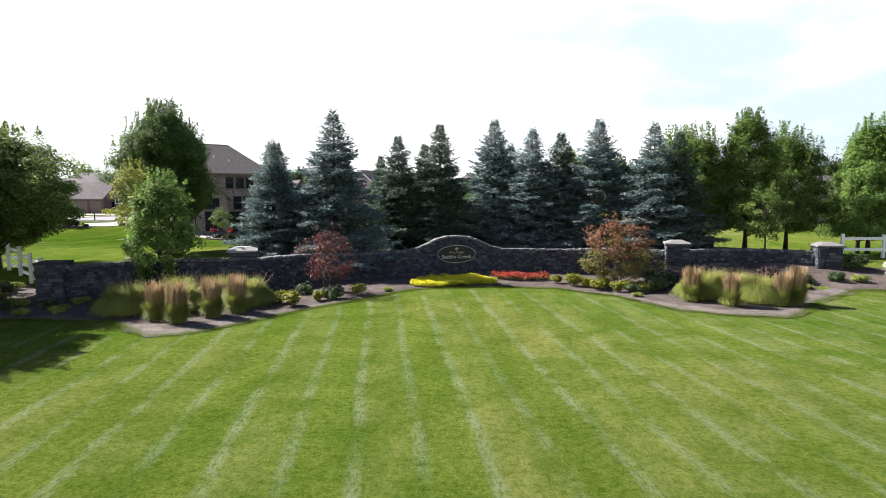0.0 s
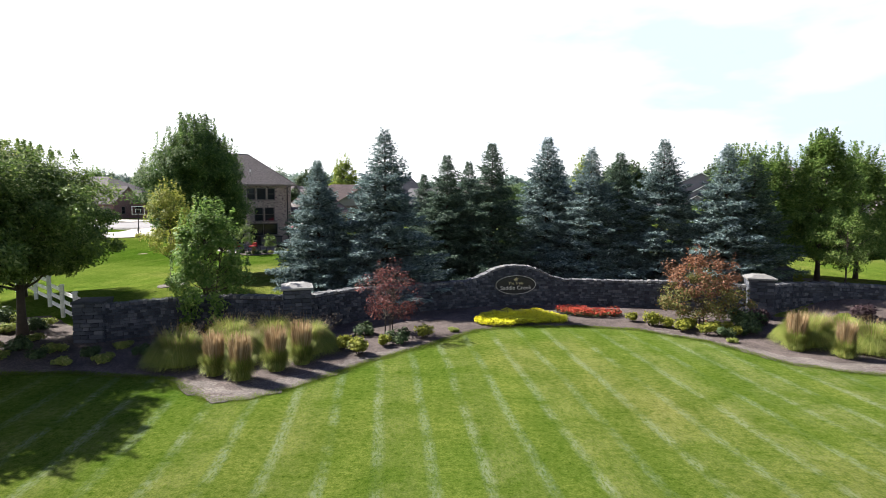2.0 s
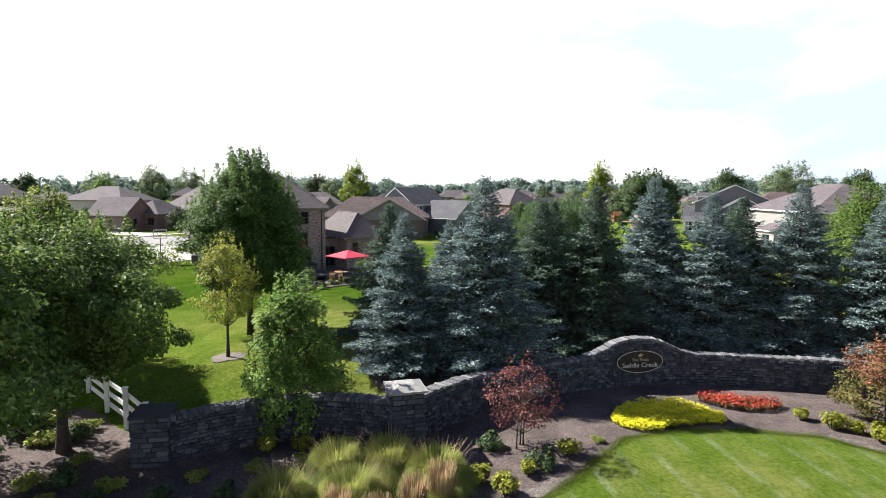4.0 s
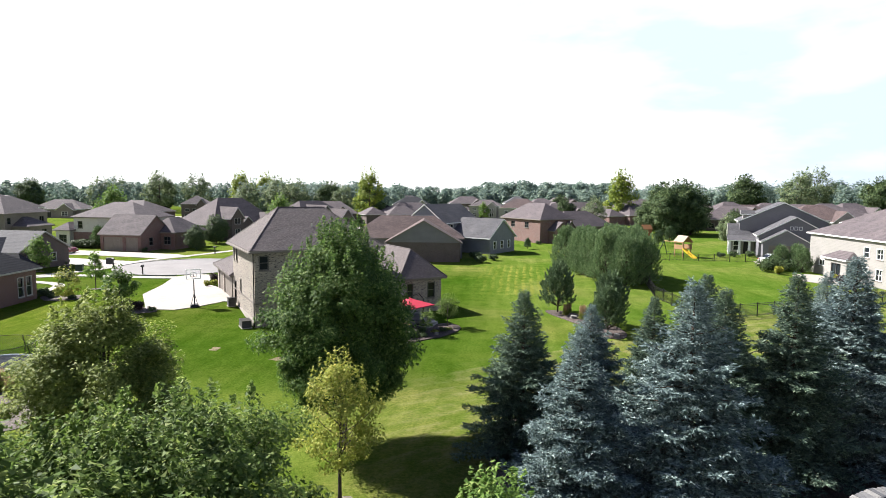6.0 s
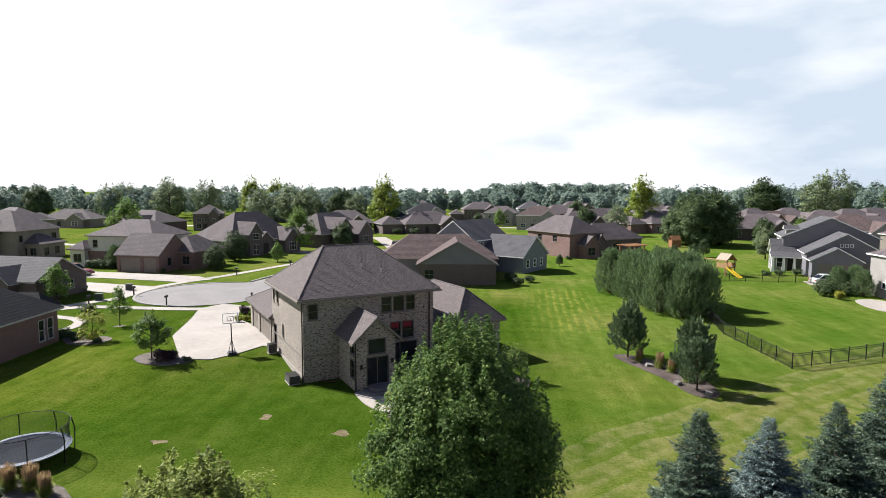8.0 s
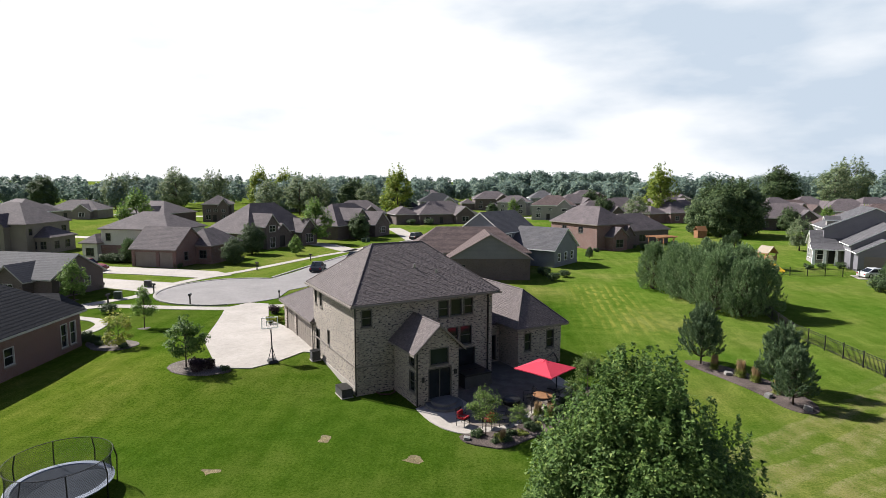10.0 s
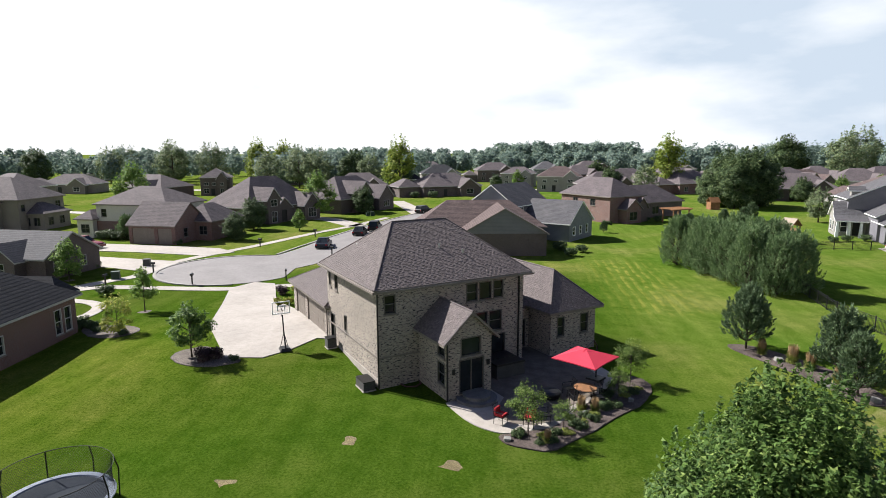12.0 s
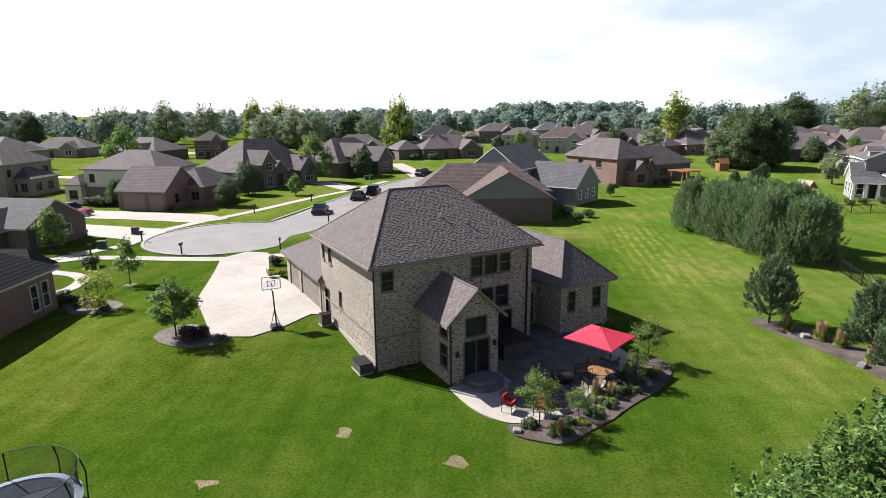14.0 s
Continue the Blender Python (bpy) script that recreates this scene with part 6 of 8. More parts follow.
# far woods along the skyline
def woods(label, bands, seed, mat, leaf, per):
    rng = np.random.default_rng(seed)
    C, O = [], []
    for x0, x1, y0, y1, h0, h1, n in bands:
        for _ in range(n):
            x, y = rng.uniform(x0, x1), rng.uniform(y0, y1)
            h = rng.uniform(h0, h1)
            r = h * rng.uniform(0.24, 0.36)
            k = per
            p = rng.normal(size=(k, 3))
            p /= np.linalg.norm(p, axis=1)[:, None]
            O.append(p * 1.1)
            lump = 1 + 0.28 * np.sin(p[:, :1] * 5 + x) * np.cos(p[:, 2:] * 6 + y) * np.cos(p[:, 1:2] * 4 + x)
            p = p * (0.72 + 0.28 * rng.random((k, 1)))
            C.append(np.array([x, y, h * 0.55]) + p * lump * np.array([r, r, h * 0.45]))
    C = np.concatenate(C)
    v, f = leaves(C, leaf, rng, 0.3, 1.2, np.concatenate(O))
    return tagged(new("woods", np_mesh("woods", v, f, mat)), label, "woods", kind="stuff")


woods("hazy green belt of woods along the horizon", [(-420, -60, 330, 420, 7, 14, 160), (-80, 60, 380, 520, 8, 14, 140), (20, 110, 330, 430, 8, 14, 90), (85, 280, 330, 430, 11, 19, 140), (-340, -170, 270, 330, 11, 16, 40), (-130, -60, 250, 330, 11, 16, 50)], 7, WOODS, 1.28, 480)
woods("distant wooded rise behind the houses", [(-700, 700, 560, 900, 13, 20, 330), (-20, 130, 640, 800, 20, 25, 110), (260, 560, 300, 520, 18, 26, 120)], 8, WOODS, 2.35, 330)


# ---- entrance wall and planting ----
def arc_pts(a0, a1, n):
    return [(ARC_C[0] + ARC_R * math.cos(math.radians(a0 + (a1 - a0) * k / n)), ARC_C[1] + ARC_R * math.sin(math.radians(a0 + (a1 - a0) * k / n))) for k in range(n + 1)]


def bow(p, q, sag, n):
    (x0, y0), (x1, y1) = p, q
    d = math.hypot(x1 - x0, y1 - y0)
    nx_, ny_ = -(y1 - y0) / d, (x1 - x0) / d
    return [(x0 + (x1 - x0) * t + nx_ * sag * 4 * t * (1 - t), y0 + (y1 - y0) * t + ny_ * sag * 4 * t * (1 - t)) for t in np.linspace(0, 1, n + 1)]


# a few rough stones, shared by all the walls
STONES = []
for k in range(5):
    bm = bmesh.new()
    bmesh.ops.create_cube(bm, size=1.0)
    bmesh.ops.bevel(bm, geom=bm.edges[:], offset=0.1, segments=1, affect="EDGES")
    rs = random.Random(k)
    for v in bm.verts:
        v.co += Vector((rs.uniform(-.05, .05), rs.uniform(-.06, .06), rs.uniform(-.06, .06)))
    me = bpy.data.meshes.new("stone")
    bm.to_mesh(me)
    bm.free()
    me.materials.append(STONE)
    STONES.append(me)


CAPSTONES = [me.copy() for me in STONES]
for me in CAPSTONES:
    me.materials.clear()
    me.materials.append(CAPROCK)


def stone_wall(label, line, heights, budget, thick=0.42, name="stone_wall"):
    """A wall along a line with coursed stones on its front and a coping on top. The front is to the right of the line's run."""
    wall = thing(name, label, "wall", pose(0, 0, 0))
    n = len(line)
    core, cope = Mesh(), Mesh()
    dirs = []
    for k in range(n):
        a, b = line[max(k - 1, 0)], line[min(k + 1, n - 1)]
        d = Vector((b[0] - a[0], b[1] - a[1])).normalized()
        dirs.append((d, Vector((d.y, -d.x))))

    def edge(k, off, z):
        return (line[k][0] + dirs[k][1].x * off, line[k][1] + dirs[k][1].y * off, z)
    t = thick / 2
    for k in range(n - 1):
        za, zb = heights[k], heights[k + 1]
        core.face([edge(k, t, -0.3), edge(k + 1, t, -0.3), edge(k + 1, t, zb), edge(k, t, za)])
        core.face([edge(k + 1, -t, -0.3), edge(k, -t, -0.3), edge(k, -t, za), edge(k + 1, -t, zb)])
        core.face([edge(k, t, za), edge(k + 1, t, zb), edge(k + 1, -t, zb), edge(k, -t, za)])
    core.face([edge(0, -t, -0.3), edge(0, t, -0.3), edge(0, t, heights[0]), edge(0, -t, heights[0])])
    core.face([edge(n - 1, t, -0.3), edge(n - 1, -t, -0.3), edge(n - 1, -t, heights[-1]), edge(n - 1, t, heights[-1])])
    part("wall_core", core, MORTAR, wall)
    rs = random.Random(len(line) * 7 + int(line[0][0] * 10))
    for k in range(n - 1):          # a course of upright stones along the top
        pa, pb = Vector((*line[k], heights[k])), Vector((*line[k + 1], heights[k + 1]))
        cnt = max(1, round((pb - pa).length / 0.16))
        for i in range(cnt):
            c = pa.lerp(pb, (i + 0.5) / cnt)
            d = dirs[k][0].lerp(dirs[k + 1][0], (i + 0.5) / cnt)
            h = 0.11 + rs.uniform(-0.018, 0.022)
            ob = new("coping_stone", CAPSTONES[rs.randrange(5)])
            ob.parent = wall
            ob.matrix_basis = Matrix.Translation((c.x, c.y, c.z + h / 2 - 0.02)) @ Matrix.Rotation(math.atan2(d.y, d.x), 4, "Z") @ Matrix.Rotation(-math.atan2(pb.z - pa.z, (pb - pa).xy.length), 4, "Y") @ Matrix.Diagonal(((pb - pa).length / cnt - 0.012, thick + 0.05 + rs.uniform(0, 0.04), h, 1))
    rest, count, z = Mesh(), 0, 0.0
    lens = [0]
    for a, b in zip(line, line[1:]):
        lens.append(lens[-1] + math.hypot(b[0] - a[0], b[1] - a[1]))

    def along(s):
        k = 0
        while k < n - 2 and lens[k + 1] < s:
            k += 1
        f = (s - lens[k]) / max(1e-6, lens[k + 1] - lens[k])
        p = Vector(line[k]).lerp(Vector(line[k + 1]), f)
        return p, dirs[k][0].lerp(dirs[min(k + 1, n - 1)][0], f).normalized(), heights[k] + (heights[k + 1] - heights[k]) * f
    unit = [[tuple(v.co) for v in me.vertices] for me in STONES]
    ufaces = [[tuple(p.vertices) for p in me.polygons] for me in STONES]
    while z < max(heights) - 0.03:
        rh = rs.uniform(0.09, 0.15)
        s = rs.uniform(-0.2, 0.0)
        while s < lens[-1]:
            w = rs.uniform(0.11, 0.24)
            p, d, top = along(min(max(s + w / 2, 0), lens[-1]))
            if z + rh * 0.6 < top and 0 <= s + w / 2 <= lens[-1]:
                nrm = Vector((d.y, -d.x))
                proud = rs.uniform(0.0, 0.06)
                hh = min(rh, top - z) - 0.016
                m = Matrix.Translation((p.x + nrm.x * (t - 0.03 + proud), p.y + nrm.y * (t - 0.03 + proud), z + hh / 2)) @ Matrix.Rotation(math.atan2(d.y, d.x), 4, "Z") @ Matrix.Diagonal((w - 0.018, 0.12, hh, 1))
                v = rs.randrange(5)
                if count < budget:
                    ob = new("stone", STONES[v])
                    ob.parent, ob.matrix_basis = wall, m
                    count += 1
                else:
                    k0_ = len(rest.v)
                    rest.v += [tuple(m @ Vector(c)) for c in unit[v]]
                    rest.f += [tuple(k0_ + i for i in f) for f in ufaces[v]]
            s += w
        z += rh
    # the back and far courses, joined
    z = 0.2
    while z < max(heights) - 0.03:
        rh = rs.uniform(0.1, 0.16)
        s = 0.0
        while s < lens[-1]:
            w = rs.uniform(0.2, 0.5)
            p, d, top = along(min(s + w / 2, lens[-1]))
            if z + rh * 0.6 < top:
                m = Matrix.Translation((p.x - d.y * (t - 0.03), p.y + d.x * (t - 0.03), z + rh / 2)) @ Matrix.Rotation(math.atan2(d.y, d.x), 4, "Z") @ Matrix.Diagonal((w - 0.018, 0.1, min(rh, top - z) - 0.016, 1))
                v = rs.randrange(5)
                k0_ = len(rest.v)
                rest.v += [tuple(m @ Vector(c)) for c in unit[v]]
                rest.f += [tuple(k0_ + i for i in f) for f in ufaces[v]]
            s += w
        z += rh
    rest.m = [0] * len(rest.f)
    if rest.f:
        part("stonework", rest.data("stonework", STONE, False, False), None, wall, kind="stuff")
    return wall


def pier(at, turn, height, width=0.95, label="square stone pier with a pale cap", cap=True):
    p = thing("stone_pier", label, "pier", pose(at[0], at[1], 0, 0, 0, turn), "stone piers")
    w = width / 2 - 0.05
    part("pier_core", Mesh().box(-w, -w, -0.3, w, w, height), MORTAR, p)
    rs = random.Random(int(at[0] * 10))
    z = 0.0
    while z < height - 0.02:
        rh = min(rs.uniform(0.1, 0.17), height - z)
        for side in range(4):
            s = -width / 2
            while s < width / 2 - 0.05:
                ln = min(rs.uniform(0.2, 0.45), width / 2 - s)
                if width / 2 - (s + ln) < 0.12:
                    ln = width / 2 - s
                m = Matrix.Rotation(math.pi / 2 * side, 4, "Z") @ Matrix.Translation((s + ln / 2, -w - rs.uniform(0.0, 0.03), z + rh / 2)) @ Matrix.Diagonal((ln - 0.015, 0.14, rh - 0.015, 1))
                ob = new("stone", STONES[rs.randrange(5)])
                ob.parent, ob.matrix_basis = p, m
                s += ln
        z += rh
    if cap:
        o = width / 2 + 0.1
        m = Mesh().box(-o, -o, height, o, o, height + 0.07).box(-o + 0.03, -o + 0.03, height + 0.07, o - 0.03, o - 0.03, height + 0.19, taper=0.55)
        part("cap", m, COPING, p, "pale sloped stone cap")
    else:
        part("cap", Mesh().box(-width / 2 - 0.04, -width / 2 - 0.04, height, width / 2 + 0.04, width / 2 + 0.04, height + 0.08), STONE, p)
    return p


SIGN_A = 104.1
arc = arc_pts(151.1, 57.0, 44)
arc_h = []
for k in range(45):
    off = abs((151.1 - (151.1 - 57.0) * k / 44) - SIGN_A) * math.pi / 180 * ARC_R
    arc_h.append(1.14 + 0.68 * (1 - smooth01(0.35, 2.5, off)) + 0.14 * smooth01(5.0, 9.0, off))
sign_wall = stone_wall("curved grey stone entrance wall with a humped centre", arc, arc_h, 300)
stone_wall("low grey stone wall curving away from the entrance", bow((-16.0, 20.5), (-9.6, 22.2), 1.0, 16), [1.2 + 0.12 * k / 16 for k in range(17)], 300)
stone_wall("low sunlit grey stone wall", bow((9.6, 27.3), (15.9, 26.9), 1.25, 16), [1.28] * 17, 300)
pier((-9.47, 22.33), 20, 1.72)
pier((9.29, 27.03), -12, 1.68)
pier((15.95, 27.0), -10, 1.62)
pier((11.5, 30.0), -12, 1.75, cap=False, label="square dark stone pier without a cap")
pier((-16.3, 20.6), 15, 1.38, cap=False, label="low square dark stone pier")

# the sign on the hump
sa = math.radians(SIGN_A)
sign_at = (ARC_C[0] + (ARC_R - 0.3) * math.cos(sa), ARC_C[1] + (ARC_R - 0.3) * math.sin(sa))
sign = thing("entrance_sign", "black oval entrance sign with gold lettering on the stone wall", "sign", pose(sign_at[0], sign_at[1], 1.0, 0, 0, SIGN_A - 90))
m = Mesh()
for rx, rz, y0, y1 in ((1.0, 0.47, 0.0, -0.05),):
    ring = [(rx * math.cos(a), rz * math.sin(a)) for a in np.linspace(0, 2 * math.pi, 48, endpoint=False)]
    m.face([(x, y1, z) for x, z in ring]).face([(x, y0, z) for x, z in ring][::-1])
    for k in range(48):
        (x, z), (x2, z2) = ring[k], ring[(k + 1) % 48]
        m.face([(x, y0, z), (x2, y0, z2), (x2, y1, z2), (x, y1, z)])
part("board", m, SIGN_BLACK, sign)
rimm = Mesh()
rimm.tube([(0.96 * math.cos(a), -0.05, 0.435 * math.sin(a)) for a in np.linspace(0, 2 * math.pi, 49)], [0.012] * 49, 6, caps=False)
part("rim", rimm, SIGN_SILVER, sign)


def lettering(name, text, size, x, z, parent, mat, width):
    cu = bpy.data.curves.new(name, "FONT")
    cu.body, cu.size, cu.extrude, cu.align_x, cu.align_y = text, size, 0.008, "CENTER", "CENTER"
    tmp = bpy.data.objects.new(name, cu)
    scene.collection.objects.link(tmp)
    bpy.context.view_layer.update()
    me = bpy.data.meshes.new_from_object(tmp.evaluated_get(bpy.context.evaluated_depsgraph_get()))
    bpy.data.objects.remove(tmp)
    xs = [v.co.x for v in me.vertices]
    me.transform(Matrix.Scale(width / (max(xs) - min(xs)), 4, (1, 0, 0)))
    me.materials.clear()
    me.materials.append(mat)
    ob = new(name, me)
    ob.parent = parent
    ob.matrix_basis = pose(x, -0.062, z, 90, 0, 0)
    return ob


lettering("lettering", "The Trails", 0.17, 0.0, 0.08, sign, SIGN_GOLD, 0.72)
lettering("lettering", "Saddle Creek", 0.26, 0.0, -0.14, sign, SIGN_SILVER, 1.5)
em = Mesh()
em.face([(-0.12, -0.06, 0.26), (0.0, -0.06, 0.2), (0.14, -0.06, 0.3), (0.05, -0.06, 0.3), (0.02, -0.06, 0.36), (-0.05, -0.06, 0.29)][::1])
em.box(-0.09, -0.062, 0.19, 0.09, -0.055, 0.205)
part("emblem", em, SIGN_GOLD, sign)

# beds
bed_front = [(-21, 16.4), (-17.5, 16.5), (-14.5, 16.9), (-11.3, 16.7), (-10.4, 15.9), (-9.4, 15.2), (-8.5, 15.3), (-7.5, 16.4), (-6.0, 18.9), (-4.7, 20.6), (-4.0, 21.6), (-2.7, 23.4), (-0.8, 24.2), (1.2, 24.4), (3.4, 24.1), (5.6, 22.4), (7.1, 19.9), (8.7, 19.1), (10.4, 18.9), (11.6, 20.1), (12.8, 21.8), (15.4, 24.0), (19, 23.6), (19.5, 26.6)]
bed_back = [(15.9, 27.2), (13, 28.2), (9.4, 27.4)] + arc_pts(60, 148, 12) + [(-10.5, 22.6), (-12.8, 22.9), (-16.3, 21.0), (-20.5, 23.8), (-23, 23)]
tagged(part("planting_bed", sheet(bed_front + bed_back, 0.012, 0.35, 0.1, 0.14, 0.05), MULCH), "brown mulch planting bed along the stone wall", "planting bed", kind="structure")
edge_l = [(-10.9, 16.4), (-10.1, 15.6), (-9.3, 15.1), (-8.5, 15.2), (-7.5, 16.3), (-6.4, 18.3), (-5.0, 20.3), (-4.6, 20.8), (-5.0, 20.9), (-6.6, 19.3), (-7.8, 17.4), (-8.6, 16.7), (-9.6, 16.6)]
edge_r = [(3.6, 24.0), (5.6, 22.4), (7.1, 19.85), (8.7, 19.05), (10.4, 18.85), (11.6, 20.0), (12.8, 21.7), (15.4, 23.9), (14.5, 24.6), (12.2, 22.4), (11.2, 20.4), (8.9, 20.1), (7.3, 21.0), (5.8, 23.0), (4.0, 24.5)]
for e in (edge_l, edge_r):
    tagged(part("mulch_edge", sheet(e, 0.02, 0.25, 0.1, 0.3, 0.03), GRAVEL), "strip of paler mulch at the bed's edge", "mulch", kind="structure")
spruce_bed = rounded([(-13.0, 36.2), (-13.2, 32.0), (-12.2, 27.5), (-10.2, 24.9), (-6.6, 27.0), (-2.4, 29.8), (4, 29.8), (8.8, 28.2), (12, 29.5), (12.5, 33), (8, 38.6), (0, 40), (-7, 38.6)], 2)
tagged(part("spruce_bed", sheet(spruce_bed, 0.04, 0.9, 0.1, 0.1), MULCH), "dark mulch under the spruces", "planting bed", kind="structure")
ring = lambda x, y, r: [(x + r * math.cos(a), y + r * math.sin(a)) for a in np.linspace(0, 2 * math.pi, 18, endpoint=False)]
for x, y, r in ((-17.7, 28.2, 0.85), (-54.9, 68.8, 0.6), (-70.6, 80.1, 0.6), (15.0, 33.2, 0.8)):
    tagged(part("mulch_ring", sheet(ring(x, y, r * 0.85), 0.015, 0.25, 0.1, 0.25), GRAVEL), "round pale mulch ring under a tree", "mulch", kind="structure")
for x, y, r in ((-26.4, 46.0, 0.5), (-35.8, 43.9, 0.38), (-31.4, 47.8, 0.4)):
    tagged(part("bare_patch", sheet([(a * 1.0, b) for a, b in ring(x, y, r)], 0.008, 0.14, 0.05, 0.4), BARE), "small bare straw-coloured patch in the lawn", "bare patch", kind="structure")

# turf creeping over the bed's edge
def fringe(line, seed, count, width):
    rng = np.random.default_rng(seed)
    line = np.array(densify(line, 0.3))
    p = line[rng.integers(0, len(line), count)] + rng.normal(size=(count, 2)) * np.array([width, width]) + rng.uniform(-0.15, 0.15, (count, 2))
    a = rng.uniform(0, 6.28, count)
    h, w = rng.uniform(0.025, 0.06, count), rng.uniform(0.004, 0.009, count)
    z = np.array([gz(x, y) for x, y in p])
    base = np.stack([p[:, 0], p[:, 1], z + 0.012], 1)
    sd = np.stack([np.cos(a), np.sin(a), 0 * a], 1) * w[:, None]
    tip = base + np.stack([rng.normal(size=count) * 0.04, rng.normal(size=count) * 0.04, h], 1)
    v = np.stack([base - sd, base + sd, tip], 1).reshape(-1, 3)
    return tagged(new("grass_fringe", np_mesh("grass_fringe", v, np.arange(3 * count).reshape(count, 3), TURF)), "ragged turf edge along the planting bed", "grass", kind="stuff")


fringe(bed_front[:-1] + bed_front[-2::-1], 140, 42000, 0.07)

# ornamental grasses
FOUNTAIN = [grass_data(k, 1.0, 1.5, 8400, GRASS_GREEN, GRASS_TAN, 160, 0.85, 0.95, (0.6, 0.86, 0.8, 0.004)) for k in (101, 102)]
FEATHER = [grass_data(k, 0.46, 0.95, 2200, GRASS_GREEN, GRASS_TAN, 760, 0.78, 0.4, (0.85, 1.4, 0.5, 0.011)) for k in (103, 104)]
for k, (x, y, s) in enumerate([(-11.8, 18.1, 1.0), (-10.9, 19.9, 1.0), (-9.6, 20.3, 1.0), (-8.3, 19.8, 1.0), (-10.2, 18.6, 0.95), (8.8, 22.4, 1.0), (10.0, 22.2, 1.0), (10.6, 21.6, 0.95), (9.4, 23.0, 0.95)]):
    plant("fountain_grass", "arching green ornamental grass clump", "grass clump", (x, y), FOUNTAIN[k % 2], 63 * k, s, "ornamental grasses")
for k, (x, y, s) in enumerate([(-10.2, 17.2, 1.0), (-9.25, 16.8, 1.05), (-8.6, 17.8, 1.05), (-8.05, 18.5, 1.05), (8.15, 21.6, 1.05), (9.25, 20.75, 0.95), (11.1, 21.0, 0.95), (11.75, 21.3, 1.1)]):
    plant("feather_grass", "upright feather grass with tan plumes", "grass clump", (x, y), FEATHER[k % 2], 51 * k, s, "ornamental grasses")

GOLD = shrub_data(111, 0.38, 0.5, 0.07, 900, GOLD_SHRUB)
DARK = shrub_data(112, 0.5, 0.6, 0.08, 1100, DARK_SHRUB)
PURPLE = shrub_data(113, 0.6, 0.75, 0.09, 1100, PURPLE_SHRUB)
BIGDARK = shrub_data(114, 0.9, 1.1, 0.11, 1800, DARK_SHRUB, 14)
for k, (x, y, s) in enumerate([(-7.2, 20.1, 1.0), (-6.5, 19.6, 1.15), (-4.6, 22.0, 1.0), (-5.9, 20.8, 0.8), (4.2, 24.8, 1.15), (3.6, 25.5, 0.8), (5.1, 23.8, 0.95), (5.9, 23.5, 0.9), (7.0, 24.4, 0.7), (4.7, 24.5, 0.9), (5.4, 24.2, 1.0), (5.6, 24.6, 0.8), (6.4, 23.9, 0.9), (6.9, 23.4, 0.8), (-13.4, 21.4, 1.0), (-12.4, 21.5, 0.9)]):
    plant("golden_shrub", "small golden-green mounded shrub in mulch", "shrub", (x, y), GOLD, 70 * k, s, "golden shrubs")
for k, (x, y, s) in enumerate([(-5.5, 21.2, 0.9), (-6.9, 22.2, 0.8), (7.5, 23.8, 1.0), (7.9, 24.9, 1.3), (6.5, 23.2, 0.7), (14.2, 25.3, 0.7), (15.4, 25.2, 0.7), (-19.4, 21.6, 0.9), (-15.0, 18.6, 0.6), (-16.5, 18.2, 0.6), (-13.5, 18.9, 0.6), (-17.8, 19.0, 0.8), (-21, 20.0, 1.0)]):
    plant("dark_shrub", "low dark-green leafy shrub in mulch", "shrub", (x, y), DARK, 40 * k, s, "dark shrubs")
for k, (x, y, s) in enumerate([(8.6, 25.4, 0.9), (9.8, 24.0, 1.0), (13.1, 26.0, 0.9), (-10.7, 21.4, 0.6), (-11.6, 21.8, 0.6)]):
    plant("purple_shrub", "dusky purple-leaved shrub by the wall", "shrub", (x, y), PURPLE, 33 * k, s, "purple shrubs")
HERB = shrub_data(116, 0.45, 0.3, 0.07, 700, GRASS_GREEN, 10)
for k, (x, y, s) in enumerate([(-14.2, 18.0, 0.9), (-15.2, 17.6, 0.8), (-16.4, 18.9, 1.0), (-17.6, 18.0, 0.9), (-18.6, 18.8, 1.1), (-19.6, 18.0, 1.0), (-14.6, 19.6, 0.8), (-13.2, 20.2, 0.9), (-12.0, 20.8, 0.9), (-11.2, 22.0, 0.8), (-18.2, 20.2, 0.9), (-20.2, 21.2, 1.2), (-19.6, 22.2, 1.1), (-21.2, 22.6, 1.2), (-3.6, 23.0, 0.6), (6.4, 22.4, 0.6), (13.8, 24.6, 0.8), (16.2, 25.0, 0.9)]):
    plant("ground_cover", "low yellow-green perennial clump in mulch", "plant", (x, y), HERB, 57 * k, s, "ground covers")
WHITEF = shrub_data(115, 0.7, 0.55, 0.07, 1400, FLOWER_WHITE, 12)
plant("white_flower_bush", "low bush covered with white flowers", "shrub", (17.6, 25.0), WHITEF, 0, 1.0, "white bushes")
plant("white_flower_bush", "low bush covered with white flowers", "shrub", (18.6, 26.2), WHITEF, 90, 1.0, "white bushes")
plant("dark_shrub", "rounded green shrub beside the pier", "shrub", (16.9, 26.6), BIGDARK, 10, 0.7, "dark shrubs")
plant("dark_shrub", "rounded green shrub beside the fence", "shrub", (-21.3, 21.8), BIGDARK, 10, 0.8, "dark shrubs")


